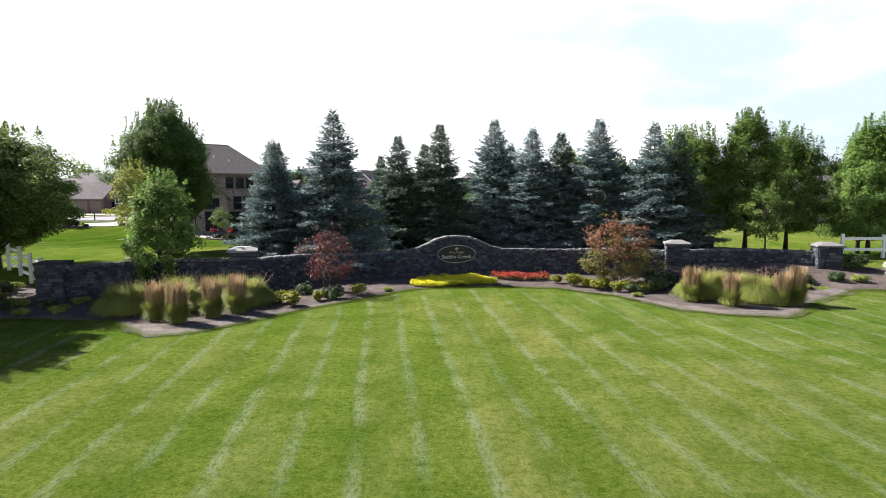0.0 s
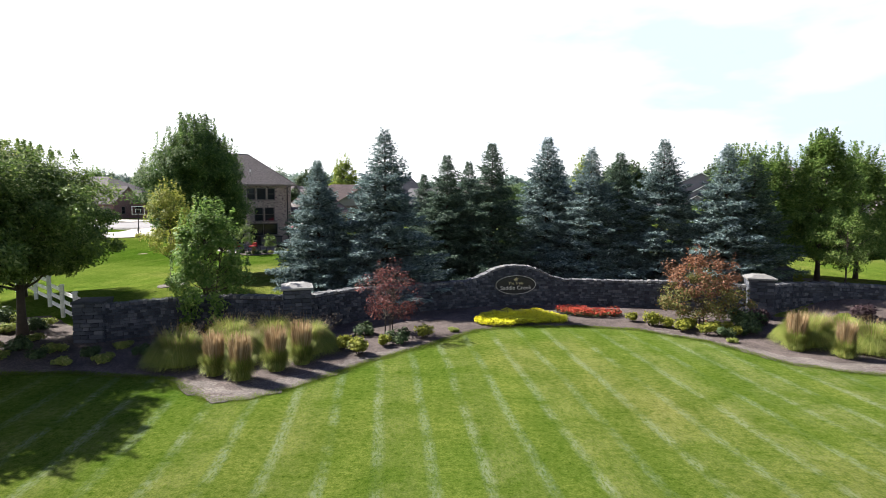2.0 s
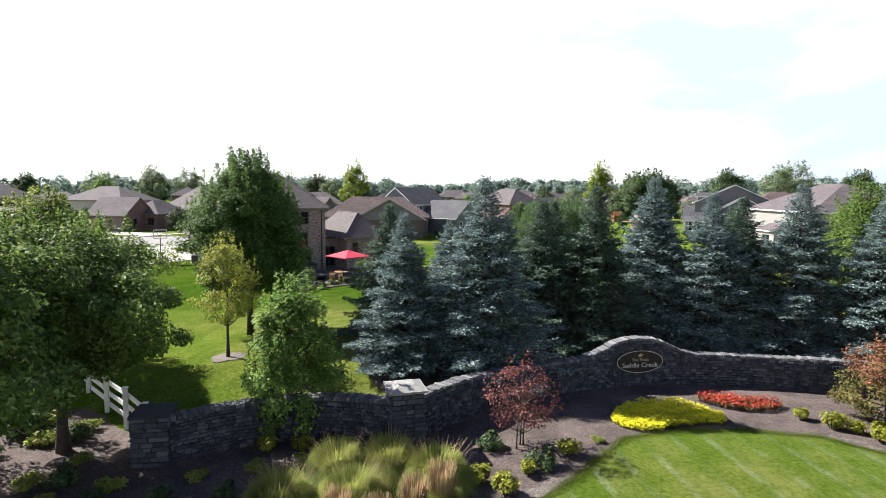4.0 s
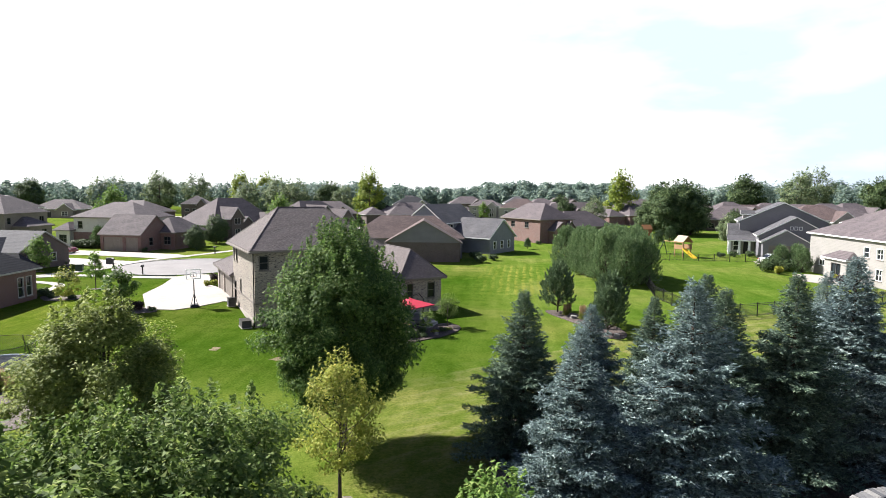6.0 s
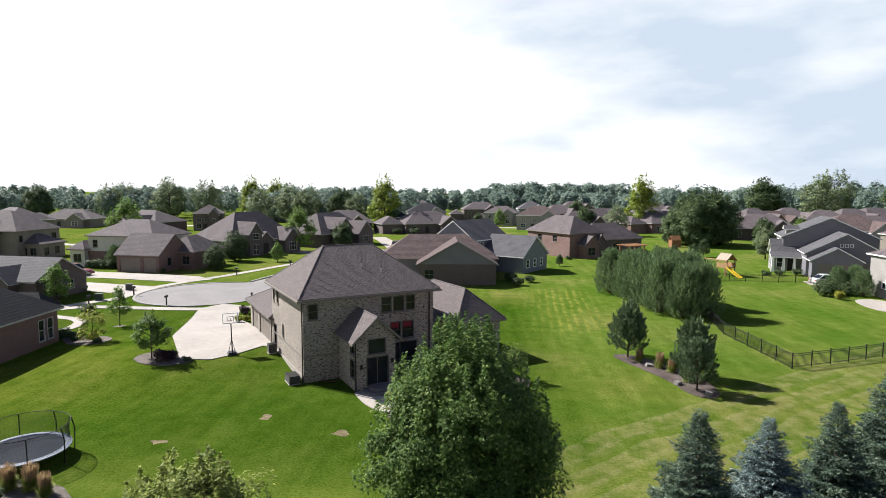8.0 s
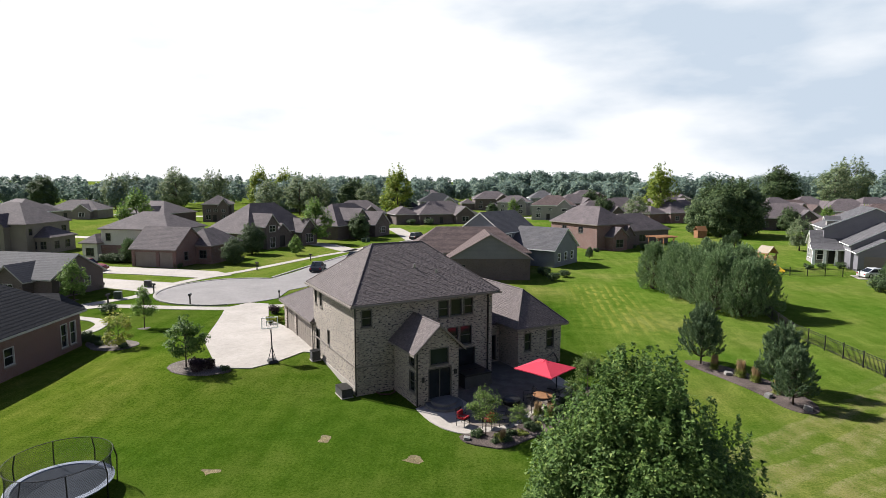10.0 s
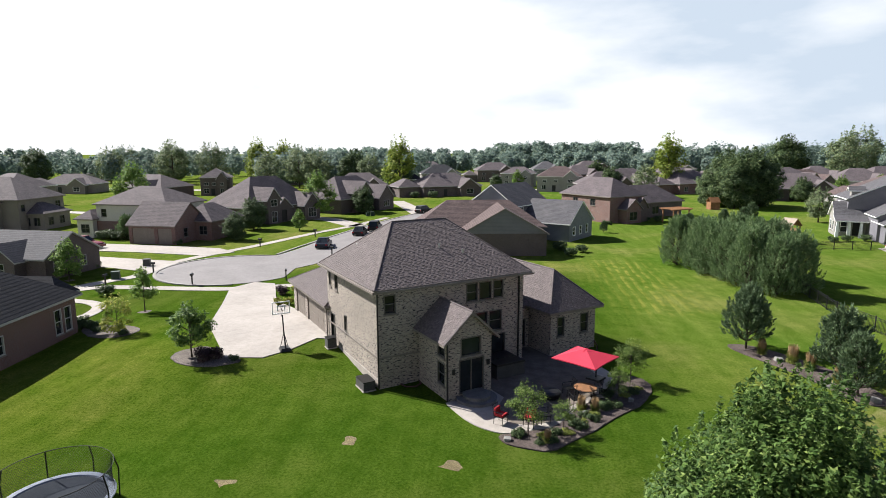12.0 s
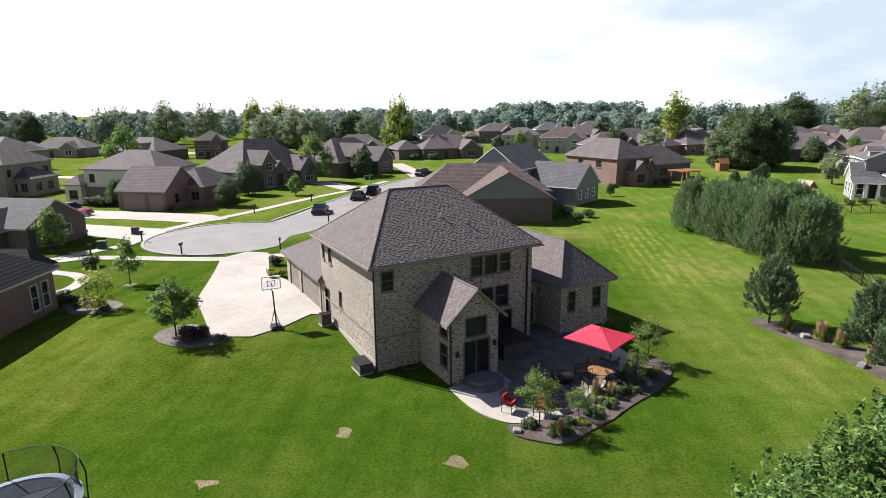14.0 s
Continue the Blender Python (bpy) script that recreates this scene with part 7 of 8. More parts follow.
def flower_carpet(name, label, poly, seed, count, height, leaf, mat, under):
    rng = np.random.default_rng(seed)
    xs, ys = [p[0] for p in poly], [p[1] for p in poly]
    C = []
    while len(C) < count:
        x, y = rng.uniform(min(xs), max(xs)), rng.uniform(min(ys), max(ys))
        if inside(x, y, poly):
            C.append((x, y, gz(x, y) + height * (0.35 + 0.65 * rng.random()) * (0.75 + 0.35 * noise.noise((x * 2, y * 2, 0)))))
    C = np.array(C)
    base = thing(name, label, "flower bed", pose(0, 0, 0))
    v, f = leaves(C, leaf, rng, 1.0, 1.1)
    new("blossoms", np_mesh("blossoms", v, f, mat)).parent = base
    C2 = C[: min(count // 2, 2600)] * np.array([1, 1, 0.7])
    v, f = leaves(C2, leaf * 1.2, rng, 0.5, 1.3)
    new("leaves", np_mesh("leaves", v, f, under)).parent = base
    return base


flower_carpet("yellow_flowers", "bright yellow flower carpet below the sign", rounded([(-3.1, 24.4), (-2.0, 23.7), (-0.6, 24.5), (1.0, 24.7), (0.9, 25.6), (-0.2, 26.7), (-1.4, 26.4), (-2.4, 25.7)], 2), 121, 11000, 0.36, 0.06, FLOWER_YELLOW, GOLD_SHRUB)
flower_carpet("red_flowers", "patch of red flowers beside the sign", rounded([(0.4, 27.2), (1.2, 26.3), (2.2, 25.9), (3.5, 26.3), (3.4, 26.9), (1.8, 27.2)], 2), 122, 1900, 0.42, 0.075, FLOWER_RED, DARK_SHRUB)


# white rail fence
fence = thing("rail_fence", "white three-rail wooden fence", "fence", pose(0, 0, 0))
posts = [(-17.0, 21.3), (-18.4, 22.5), (-19.8, 23.6), (-21.4, 24.9), (-23.2, 26.3), (-25.0, 27.8), (-27.0, 29.6)]
for x, y in posts:
    part("post", Mesh().box(-0.065, -0.065, -0.2, 0.065, 0.065, 1.32).box(-0.085, -0.085, 1.32, 0.085, 0.085, 1.37), WHITE, fence, at=pose(x, y, gz(x, y), 0, 0, 20))
for (xa, ya), (xb, yb) in zip(posts, posts[1:]):
    ln, an = math.hypot(xb - xa, yb - ya), math.degrees(math.atan2(yb - ya, xb - xa))
    for z in (0.35, 0.72, 1.1):
        part("rail", Mesh().box(0, -0.09, z - 0.075, ln, -0.05, z + 0.075), WHITE, fence, at=pose(xa, ya, gz(xa, ya), 0, 0, an))
rail2 = thing("rail_fence", "white rail fence beyond the pier", "fence", pose(0, 0, 0))
for k in range(4):
    part("post", Mesh().box(-0.065, -0.065, -0.2, 0.065, 0.065, 1.2), WHITE, rail2, at=pose(18.6 + 2.2 * k, 30.4 + 0.3 * k, gz(18.6 + 2.2 * k, 30.4 + 0.3 * k)))
    for z in (0.4, 0.95):
        if k < 3:
            part("rail", Mesh().box(0, -0.09, z - 0.07, 2.22, -0.05, z + 0.07), WHITE, rail2, at=pose(18.6 + 2.2 * k, 30.4 + 0.3 * k, gz(18.6 + 2.2 * k, 30.4 + 0.3 * k), 0, 0, 7.8))


# ---- round the brick house ----
HM = pose(HOUSE_AT[0], HOUSE_AT[1], 0, 0, 0, math.degrees(HOUSE_TURN))


def hp(u, v):
    p = HM @ Vector((u, v, 0))
    return (p.x, p.y)


patio = curve([hp(2.4, -3.6), (-27.0, 52.0), (-26.2, 50.7), (-25.5, 49.9), (-24.8, 49.4), (-24.0, 49.15), (-22.8, 49.5), (-21.4, 50.1), (-20.6, 51.2), (-20.2, 52.2), (-19.4, 53.0), (-18.4, 54.4), (-17.7, 55.8), (-17.3, 57.6), hp(14, -0.65)], 3) + [hp(12.2, -0.4), hp(12.2, 1.7), hp(10.3, 1.7), hp(10.3, 0.1), hp(5.5, 0.1), hp(5.5, -3.5)]
tagged(part("patio", sheet(patio, 0.05, 0.8), CONCRETE), "pale concrete patio with a curved edge", "patio", kind="structure")
garden = rounded([(-24.4, 48.9), (-24.1, 48.2), (-23.3, 47.8), (-21.9, 47.5), (-21.0, 48.4), (-19.8, 49.5), (-18.6, 50.9), (-17.5, 52.0), (-16.4, 53.0), (-15.2, 55.4), (-15.6, 57.0), (-17.2, 57.2), (-17.6, 55.6), (-18.4, 54.2), (-19.4, 52.8), (-20.3, 51.9), (-21.4, 50.0), (-22.8, 49.4), (-23.6, 49.1)], 1)
tagged(part("planting_bed", sheet(garden, 0.065, 0.6, 0.1, 0.08, 0.08), MULCH), "brown mulch bed beside the patio", "planting bed", kind="structure")
terrace = [hp(5.6, -4.6), (-24.6, 51.2), (-23.6, 50.2), (-22.6, 50.1), (-21.6, 50.6), (-20.9, 51.6), (-20.4, 52.5), (-19.6, 53.3), (-18.6, 54.7), (-17.95, 56.0), hp(13.7, -1.2), hp(12.1, -0.7), hp(12.1, 1.6), hp(10.4, 1.6), hp(10.4, -0.02), hp(5.6, -0.02)]
tagged(part("paver_terrace", sheet(terrace, 0.062, 0.8), STAMPED), "brown stamped-concrete terrace beside the house wall", "patio", kind="structure")
stp = thing("round_steps", "round grey stone steps at the patio door", "steps", pose(*hp(4.15, -4.0), 0, 0, 0, math.degrees(HOUSE_TURN)))
part("step", Mesh().lathe([(1.15, 0.0), (1.15, 0.2), (1.1, 0.22)], 28), PAVER, stp)
part("step", Mesh().lathe([(0.8, 0.2), (0.8, 0.38), (0.76, 0.4)], 28), PAVER, stp)

umb = thing("patio_umbrella", "red cantilever patio umbrella, opened", "umbrella", pose(-19.3, 55.0, 0.06, 0, 0, 52))
top, rim_z, half = 2.42, 1.9, 1.4
c = Mesh()
cor = [(-half, -half), (half, -half), (half, half), (-half, half)]
for k in range(4):
    a, b = cor[k], cor[(k + 1) % 4]
    mid = ((a[0] + b[0]) / 2 * 0.96, (a[1] + b[1]) / 2 * 0.96)
    for p, q in ((a, mid), (mid, b)):
        c.face([(*p, rim_z), (*q, rim_z), (0, 0, top)])
        c.face([(*q, rim_z - 0.012), (*p, rim_z - 0.012), (0, 0, top - 0.02)])
        c.face([(*p, rim_z - 0.06), (*q, rim_z - 0.06), (*q, rim_z), (*p, rim_z)])
canopy = part("canopy", c, UMBRELLA, umb)
part("vent", Mesh().lathe([(0.3, top - 0.08), (0.02, top + 0.03)], 4), UMBRELLA, canopy)
for a, b in cor:
    part("rib", Mesh().tube([(0, 0, top - 0.04), (a, b, rim_z - 0.02)], [0.014, 0.01], 6), DARKMETAL, umb)
part("pole", Mesh().tube([(1.75, 0.2, 0.1), (1.75, 0.2, 2.1), (1.2, 0.14, 2.6), (0, 0, top + 0.05)], [0.045, 0.045, 0.04, 0.03], 10), DARKMETAL, umb)
part("base_plate", Mesh().box(1.3, -0.25, 0, 2.2, 0.65, 0.1, taper=0.08), DARKMETAL, umb)


def patio_chair(at, turn, cushion, label):
    ch = thing("patio_chair", label, "chair", pose(*at, gz(*at) + 0.06, 0, 0, turn), "patio chairs")
    for x in (-0.27, 0.27):
        for y in (-0.26, 0.26):
            part("leg", Mesh().tube([(x, y, 0), (x * 0.95, y * 0.95, 0.42)], [0.02, 0.02], 6), DARKMETAL, ch)
        part("armrest", Mesh().tube([(x, -0.28, 0.42), (x, -0.28, 0.64), (x, 0.28, 0.66)], [0.02] * 3, 6), DARKMETAL, ch)
    part("seat", Mesh().box(-0.29, -0.28, 0.4, 0.29, 0.28, 0.44), DARKMETAL, ch)
    back = Mesh()
    for k in range(7):
        x = -0.26 + 0.087 * k
        back.tube([(x, 0.27, 0.43), (x, 0.36, 0.95)], [0.012, 0.012], 5)
    back.tube([(-0.28, 0.36, 0.95), (0.28, 0.36, 0.95)], [0.02, 0.02], 6)
    part("backrest", back, DARKMETAL, ch)
    if cushion:
        part("cushion", Mesh().box(-0.26, -0.25, 0.44, 0.26, 0.25, 0.54, taper=0.06).box(-0.24, 0.17, 0.54, 0.24, 0.29, 0.8, taper=0.05), RED_CUSHION, ch, "bright red cushion")
    return ch


patio_chair((-24.2, 50.2), 60, True, "metal patio chair with red cushions")
patio_chair((-22.75, 50.0), -20, True, "metal patio chair with red cushions")
patio_chair((-22.0, 50.5), -70, False, "dark metal chair by the red cushioned chairs")
for k, (u, v) in enumerate([(-20.1, 52.6), (-18.9, 52.9), (-18.8, 54.2), (-20.3, 54.0)]):
    patio_chair((u, v), 90 * k + 20, False, "dark metal dining chair on the patio")
tab = thing("patio_table", "dark metal patio table with a brown top beside the umbrella", "table", pose(-19.5, 53.4, 0.066))
part("tabletop", Mesh().lathe([(0.62, 0.70), (0.64, 0.72), (0.62, 0.74)], 24), CEDAR, tab, "brown slatted tabletop")
for k in range(4):
    a = math.pi / 4 + k * math.pi / 2
    part("leg", Mesh().tube([(0.5 * math.cos(a), 0.5 * math.sin(a), 0), (0.35 * math.cos(a), 0.35 * math.sin(a), 0.7)], [0.02, 0.02], 6), DARKMETAL, tab)
tub = thing("hot_tub", "dark covered hot tub against the shaded house wall", "hot tub", pose(*hp(7.7, -1.35), 0.062, 0, 0, math.degrees(HOUSE_TURN)))
part("cabinet", Mesh().box(-1.05, -1.0, 0, 1.05, 1.0, 0.8, taper=0.03), GREYBOX, tub)
for sg in (-1, 1):
    part("cover", Mesh().box(-1.07, min(0.01 * sg, 1.03 * sg), 0.8, 1.07, max(0.01 * sg, 1.03 * sg), 0.9, taper=0.03), BLACK, tub, "folded black vinyl cover")
pit = thing("fire_pit", "round dark covered fire pit on the terrace", "fire pit", pose(-21.4, 53.5, 0.062))
part("bowl", Mesh().lathe([(0.45, 0.0), (0.56, 0.1), (0.6, 0.32), (0.58, 0.38)], 24), DARKMETAL, pit)
part("cover", Mesh().lathe([(0.58, 0.38), (0.45, 0.45), (0.1, 0.5)], 24), BLACK, pit)

t_, c_ = tree_data("t", 131, 2.3, 0.95, 0.95, "round", 52, 70, 0.055, OAK, 0.04, 0.2)
SHRUB_TREE = [("trunk", t_), ("crown", c_)]
for u, v, s, lab in ((-22.9, 48.9, 1.05, "small grey-green weeping tree in the patio bed"), (-21.1, 49.7, 0.62, "small grafted weeping shrub tree"), (-17.7, 53.4, 0.75, "small grafted weeping shrub tree"), (-16.4, 56.2, 1.0, "small airy grey-green tree by the patio")):
    plant("garden_tree", lab, "tree", (u, v), SHRUB_TREE, u * 40, s)
for k, (u, v, s) in enumerate([(-23.4, 48.9, 0.7), (-21.8, 48.5, 0.7), (-20.2, 50.0, 0.8), (-19.4, 50.9, 0.7), (-18.6, 52.4, 0.95), (-17.9, 52.6, 0.7), (-18.2, 54.0, 0.8), (-20.6, 50.8, 0.6), (-22.4, 48.2, 0.5), (-16.6, 54.4, 0.7), (-18.66, 52.32, 0.8), (-20.47, 50.2, 0.8), (-23.3, 48.95, 0.75), (-21.5, 49.3, 0.6), (-19.9, 51.3, 0.6)]):
    plant("garden_shrub", "rounded dark-green shrub in the patio bed", "shrub", (u, v), DARK, 50 * k, s, "patio shrubs")
for k, (u, v, sc) in enumerate([(-22.2, 48.9, 0.8), (-20.9, 49.3, 0.9), (-19.3, 51.4, 0.9), (-20.0, 50.7, 0.7), (-17.2, 54.0, 0.9), (-16.3, 55.0, 0.8)]):
    plant("ground_cover", "low green perennial clump in the patio bed", "plant", (u, v), HERB, 57 * k, sc, "patio perennials")
for k, (u, v, sc) in enumerate([(-19.9, 52.0, 0.7), (-19.2, 51.9, 0.65), (-22.0, 48.4, 0.55)]):
    plant("feather_grass", "tan ornamental grass clump in the patio bed", "grass clump", (u, v), FEATHER[k % 2], 51 * k, sc, "patio grasses")
ROCK = STONES[1].copy()
ROCK.materials.clear()
ROCK.materials.append(COPING)
for k, (u, v) in enumerate([(-23.9, 48.4), (-19.7, 51.6), (-17.0, 53.4)]):
    x, y = u, v
    ob = new("garden_rock", ROCK)
    ob.matrix_basis = pose(x, y, gz(x, y) + 0.12, 10, 5, 40 * k) @ Matrix.Diagonal((0.34, 0.28, 0.2, 1))
    tagged(ob, "pale garden rock in the mulch", "rock", "garden rocks")


def ac_unit(u, v, label, sx=0.75, sy=0.75, h=0.75):
    x, y = hp(u, v)
    a = thing("air_conditioner", label, "air conditioner", pose(x, y, gz(x, y), 0, 0, math.degrees(HOUSE_TURN)), "outdoor units")
    b = Mesh().box(-sx / 2, -sy / 2, 0.0, sx / 2, sy / 2, 0.06)
    part("pad", b, CONCRETE, a)
    body = Mesh().box(-sx / 2 + .05, -sy / 2 + .05, 0.06, sx / 2 - .05, sy / 2 - .05, h - 0.03)
    for k in range(8):
        z = 0.1 + (h - 0.18) * k / 8
        part("louver", Mesh().box(-sx / 2 + .03, -sy / 2 + .03, z, sx / 2 - .03, sy / 2 - .03, z + 0.035), GREYBOX, a)
    part("cabinet", body, GREYBOX, a)
    part("top_grille", Mesh().box(-sx / 2 + .02, -sy / 2 + .02, h - 0.04, sx / 2 - .02, sy / 2 - .02, h), DARKMETAL, a)


ac_unit(-0.65, 0.6, "wide dark utility unit by the house corner", 0.8, 1.3, 0.6)
ac_unit(-0.55, 7.2, "square dark air conditioner against the wall", 0.7, 0.7, 0.75)
ww = thing("window_well", "curved rusty window well at the wall", "window well", pose(*hp(1.9, -0.5), 0, 0, 0, math.degrees(HOUSE_TURN)))
part("liner", Mesh().tube([(-0.6, 0.4, 0.1), (-0.5, -0.1, 0.1), (0, -0.35, 0.1), (0.5, -0.1, 0.1), (0.6, 0.4, 0.1)], [0.05] * 5, 6), worn("rusty_liner", (0.06, 0.03, 0.025), 0.8, 0.3, 3, 20), ww)

# basketball stand
bx, by = -38.6, 58.7
hoop = thing("basketball_stand", "portable basketball stand with a clear backboard", "basketball hoop", pose(bx, by, gz(bx, by) + 0.06, 0, 0, 30) @ Matrix.Scale(0.8, 4))
part("base", Mesh().box(-0.45, -0.55, 0, 0.45, 0.55, 0.24, taper=0.25), BLACK, hoop)
part("pole", Mesh().tube([(0, -0.35, 0.2), (0, 0.25, 1.5), (0, 0.5, 2.9)], [0.07, 0.06, 0.055], 10), BLACK, hoop)
part("brace", Mesh().tube([(-0.3, 0.4, 0.2), (0, 0.28, 1.45)], [0.03, 0.03], 6).tube([(0.3, 0.4, 0.2), (0, 0.28, 1.45)], [0.03, 0.03], 6), BLACK, hoop)
for z in (2.75, 3.35):
    part("arm", Mesh().tube([(0, 0.45, z - 0.1), (0, 1.1, z + 0.05)], [0.035, 0.035], 6), BLACK, hoop)
bb = Mesh().box(-0.68, 1.1, 2.9, 0.68, 1.13, 3.85)
board = part("backboard", bb, clear_mat("clear_backboard"), hoop)
fr = Mesh()
for a, b_, c2, d2 in ((-0.75, -0.67, 2.83, 3.92), (0.67, 0.75, 2.83, 3.92), (-0.67, 0.67, 2.83, 2.91), (-0.67, 0.67, 3.84, 3.92), (-0.33, -0.26, 3.1, 3.55), (0.26, 0.33, 3.1, 3.55), (-0.33, 0.33, 3.5, 3.57)):
    fr.box(a, 1.085, c2, b_, 1.15, d2)
part("board_frame", fr, WHITE, board)
part("rim", Mesh().tube([(0.23 * math.cos(a), 1.42 + 0.23 * math.sin(a), 3.05) for a in np.linspace(0, 6.2832, 21)], [0.012] * 21, 6, caps=False), CEDAR, hoop)

# small bed with shrubs beside the driveway
drive_bed = rounded([(-46.1, 57.4), (-44.6, 55.6), (-42.2, 55.2), (-40.4, 56.6), (-41.8, 57.2), (-43.4, 58.6), (-44.6, 59.2)], 2)
tagged(part("planting_bed", sheet(drive_bed, 0.05, 0.5, 0.1, 0.08, 0.05), GRAVEL), "small mulch bed at the driveway's corner", "planting bed", kind="structure")
for k, (x, y, s) in enumerate([(-43.2, 56.2, 1.3), (-42.5, 56.7, 1.1), (-41.2, 56.6, 0.7)]):
    plant("dark_shrub", "dark spreading shrub at the driveway's edge", "shrub", (x, y), PURPLE if k < 2 else DARK, 70 * k, s)
garage_bed = [(-46.4, 77.6), (-44.9, 73.6), (-42.3, 70.3), (-41.0, 72.0), (-43.4, 76.8), (-45.2, 79.0)]
tagged(part("planting_bed", sheet(garage_bed, 0.05, 0.8, 0.1, 0.05), LAWN), "strip of lawn between drive and garage", "lawn", kind="structure")
for k, (x, y, m_, s) in enumerate([(-45.2, 75.4, PURPLE, 1.3), (-44.0, 76.4, GOLD, 1.6), (-42.8, 71.2, GOLD, 1.4), (-43.4, 70.6, GOLD, 1.2), (-41.9, 72.6, GOLD, 1.2), (-44.2, 71.9, GOLD, 1.1)]):
    plant("entry_shrub", "low shrub in the bed beside the garage", "shrub", (x, y), m_, 64 * k, s, "garage shrubs")
for k, (x, y, s) in enumerate([(-57.9, 64.9, 1.2), (-57.0, 63.8, 1.2), (-56.1, 63.9, 1.1), (-55.0, 62.8, 0.8), (-52.2, 61.8, 0.8), (-63.6, 77.0, 0.0), (-62.3, 74.2, 1.4)]):
    if s:
        plant("dark_shrub", "clipped round dark shrub by a house", "shrub", (x, y), BIGDARK if s > 1.25 else DARK, 64 * k, s * 0.7 if s > 1.25 else s, "clipped shrubs")
tagged(part("planting_bed", sheet(rounded([(-57.4, 64.2), (-55.8, 62.2), (-53.6, 61.0), (-51.6, 61.4), (-51.4, 63.2), (-54.2, 64.6)], 2), 0.05, 0.5, 0.1, 0.1, 0.05), GRAVEL), "pale mulch bed beside the brown house", "planting bed", kind="structure")
tagged(part("planting_bed", sheet(rounded([(-8.3, 63.8), (-7.6, 61.6), (-5.4, 57.6), (-4.8, 54.2), (-3.2, 53.6), (-2.4, 56), (-3.4, 59.6), (-6.2, 63.8)], 2), 0.05, 0.6, 0.1, 0.1, 0.05), MULCH), "long mulch bed with young pines", "planting bed", kind="structure")
for k, (x, y, s) in enumerate([(-6.4, 61.8, 0.8), (-5.2, 60.2, 1.0), (-4.6, 59.2, 0.9), (-4.2, 57.0, 0.8), (-6.0, 62.8, 0.7)]):
    plant("feather_grass", "tan ornamental grass clump among the pines", "grass clump", (x, y), FEATHER[k % 2], 64 * k, s, "grasses among the pines")
for k, (x, y) in enumerate([(-5.9, 60.5), (-5.0, 56.4), (-3.6, 54.4)]):
    ob = new("garden_rock", ROCK)
    ob.matrix_basis = pose(x, y, gz(x, y) + 0.14, 10, 5, 40 * k) @ Matrix.Diagonal((0.5, 0.38, 0.3, 1))
    tagged(ob, "pale garden rock in the mulch", "rock", "garden rocks")


def mailbox(at, turn):
    x, y = at
    mb = thing("mailbox", "dark metal mailbox on a post", "mailbox", pose(x, y, gz(x, y), 0, 0, turn), "mailboxes")
    part("post", Mesh().box(-0.06, -0.06, -0.1, 0.06, 0.06, 1.25), BLACK, mb)
    b = Mesh()
    pts = [(-0.11, 1.05), (0.11, 1.05), (0.11, 1.2), (0.08, 1.27), (0, 1.3), (-0.08, 1.27), (-0.11, 1.2)]
    for y0 in (-0.3, 0.28):
        q = [(a, y0, z) for a, z in pts]
        b.face(q if y0 < 0 else q[::-1])
    for k in range(7):
        p, q = pts[k], pts[(k + 1) % 7]
        b.face([(p[0], -0.3, p[1]), (p[0], 0.28, p[1]), (q[0], 0.28, q[1]), (q[0], -0.3, q[1])])
    part("box", b, BLACK, mb)


for at, turn in (((-56.0, 78.9), 10), ((-63.8, 84.7), 60), ((-47.0, 81.9), 20), ((-58.8, 103.5), 70), ((-53.8, 114.0), 70), ((-46.2, 97.0), 250), ((-64.9, 77.9), 0)):
    mailbox(at, turn)
for x, y, lab, mt in ((-67.0, 88.6, "dark utility cabinet on the verge", GREYBOX), (-66.0, 81.2, "small dark green utility box", GREEN_PLASTIC), (-51.8, 145.0, "green wheeled bin on a lawn", GREEN_PLASTIC), (-50.9, 145.6, "green wheeled bin on a lawn", GREEN_PLASTIC)):
    ub = thing("utility_box", lab, "box", pose(x, y, 0, 0, 0, 20))
    part("body", Mesh().box(-0.4, -0.35, 0, 0.4, 0.35, 0.8, taper=0.06), mt, ub)
    part("lid", Mesh().box(-0.42, -0.37, 0.8, 0.42, 0.37, 0.87), mt, ub)

# trampoline
tr = thing("trampoline", "round trampoline with a black safety net", "trampoline", pose(-41.2, 41.2, 0))
part("mat", Mesh().lathe([(1.75, 0.60), (1.75, 0.62)], 36), TRAMPBED, tr)
part("pad", Mesh().lathe([(2.05, 0.58), (2.07, 0.64), (1.8, 0.66), (1.76, 0.6)], 36, lid=False), worn("pad_blue_grey", (0.1, 0.12, 0.16), 0.6, 0.1, 1, 10), tr, "blue-grey spring pad")
part("top_ring", Mesh().tube([(2.05 * math.cos(a), 2.05 * math.sin(a), 1.8) for a in np.linspace(0, 6.2832, 41)], [0.018] * 41, 6, caps=False), DARKMETAL, tr)
for k in range(8):
    a = k * math.pi / 4
    part("pole", Mesh().tube([(2.15 * math.cos(a), 2.15 * math.sin(a), 0), (2.2 * math.cos(a), 2.2 * math.sin(a), 1.2), (2.05 * math.cos(a), 2.05 * math.sin(a), 1.8)], [0.028] * 3, 7), DARKMETAL, tr)
net = Mesh()
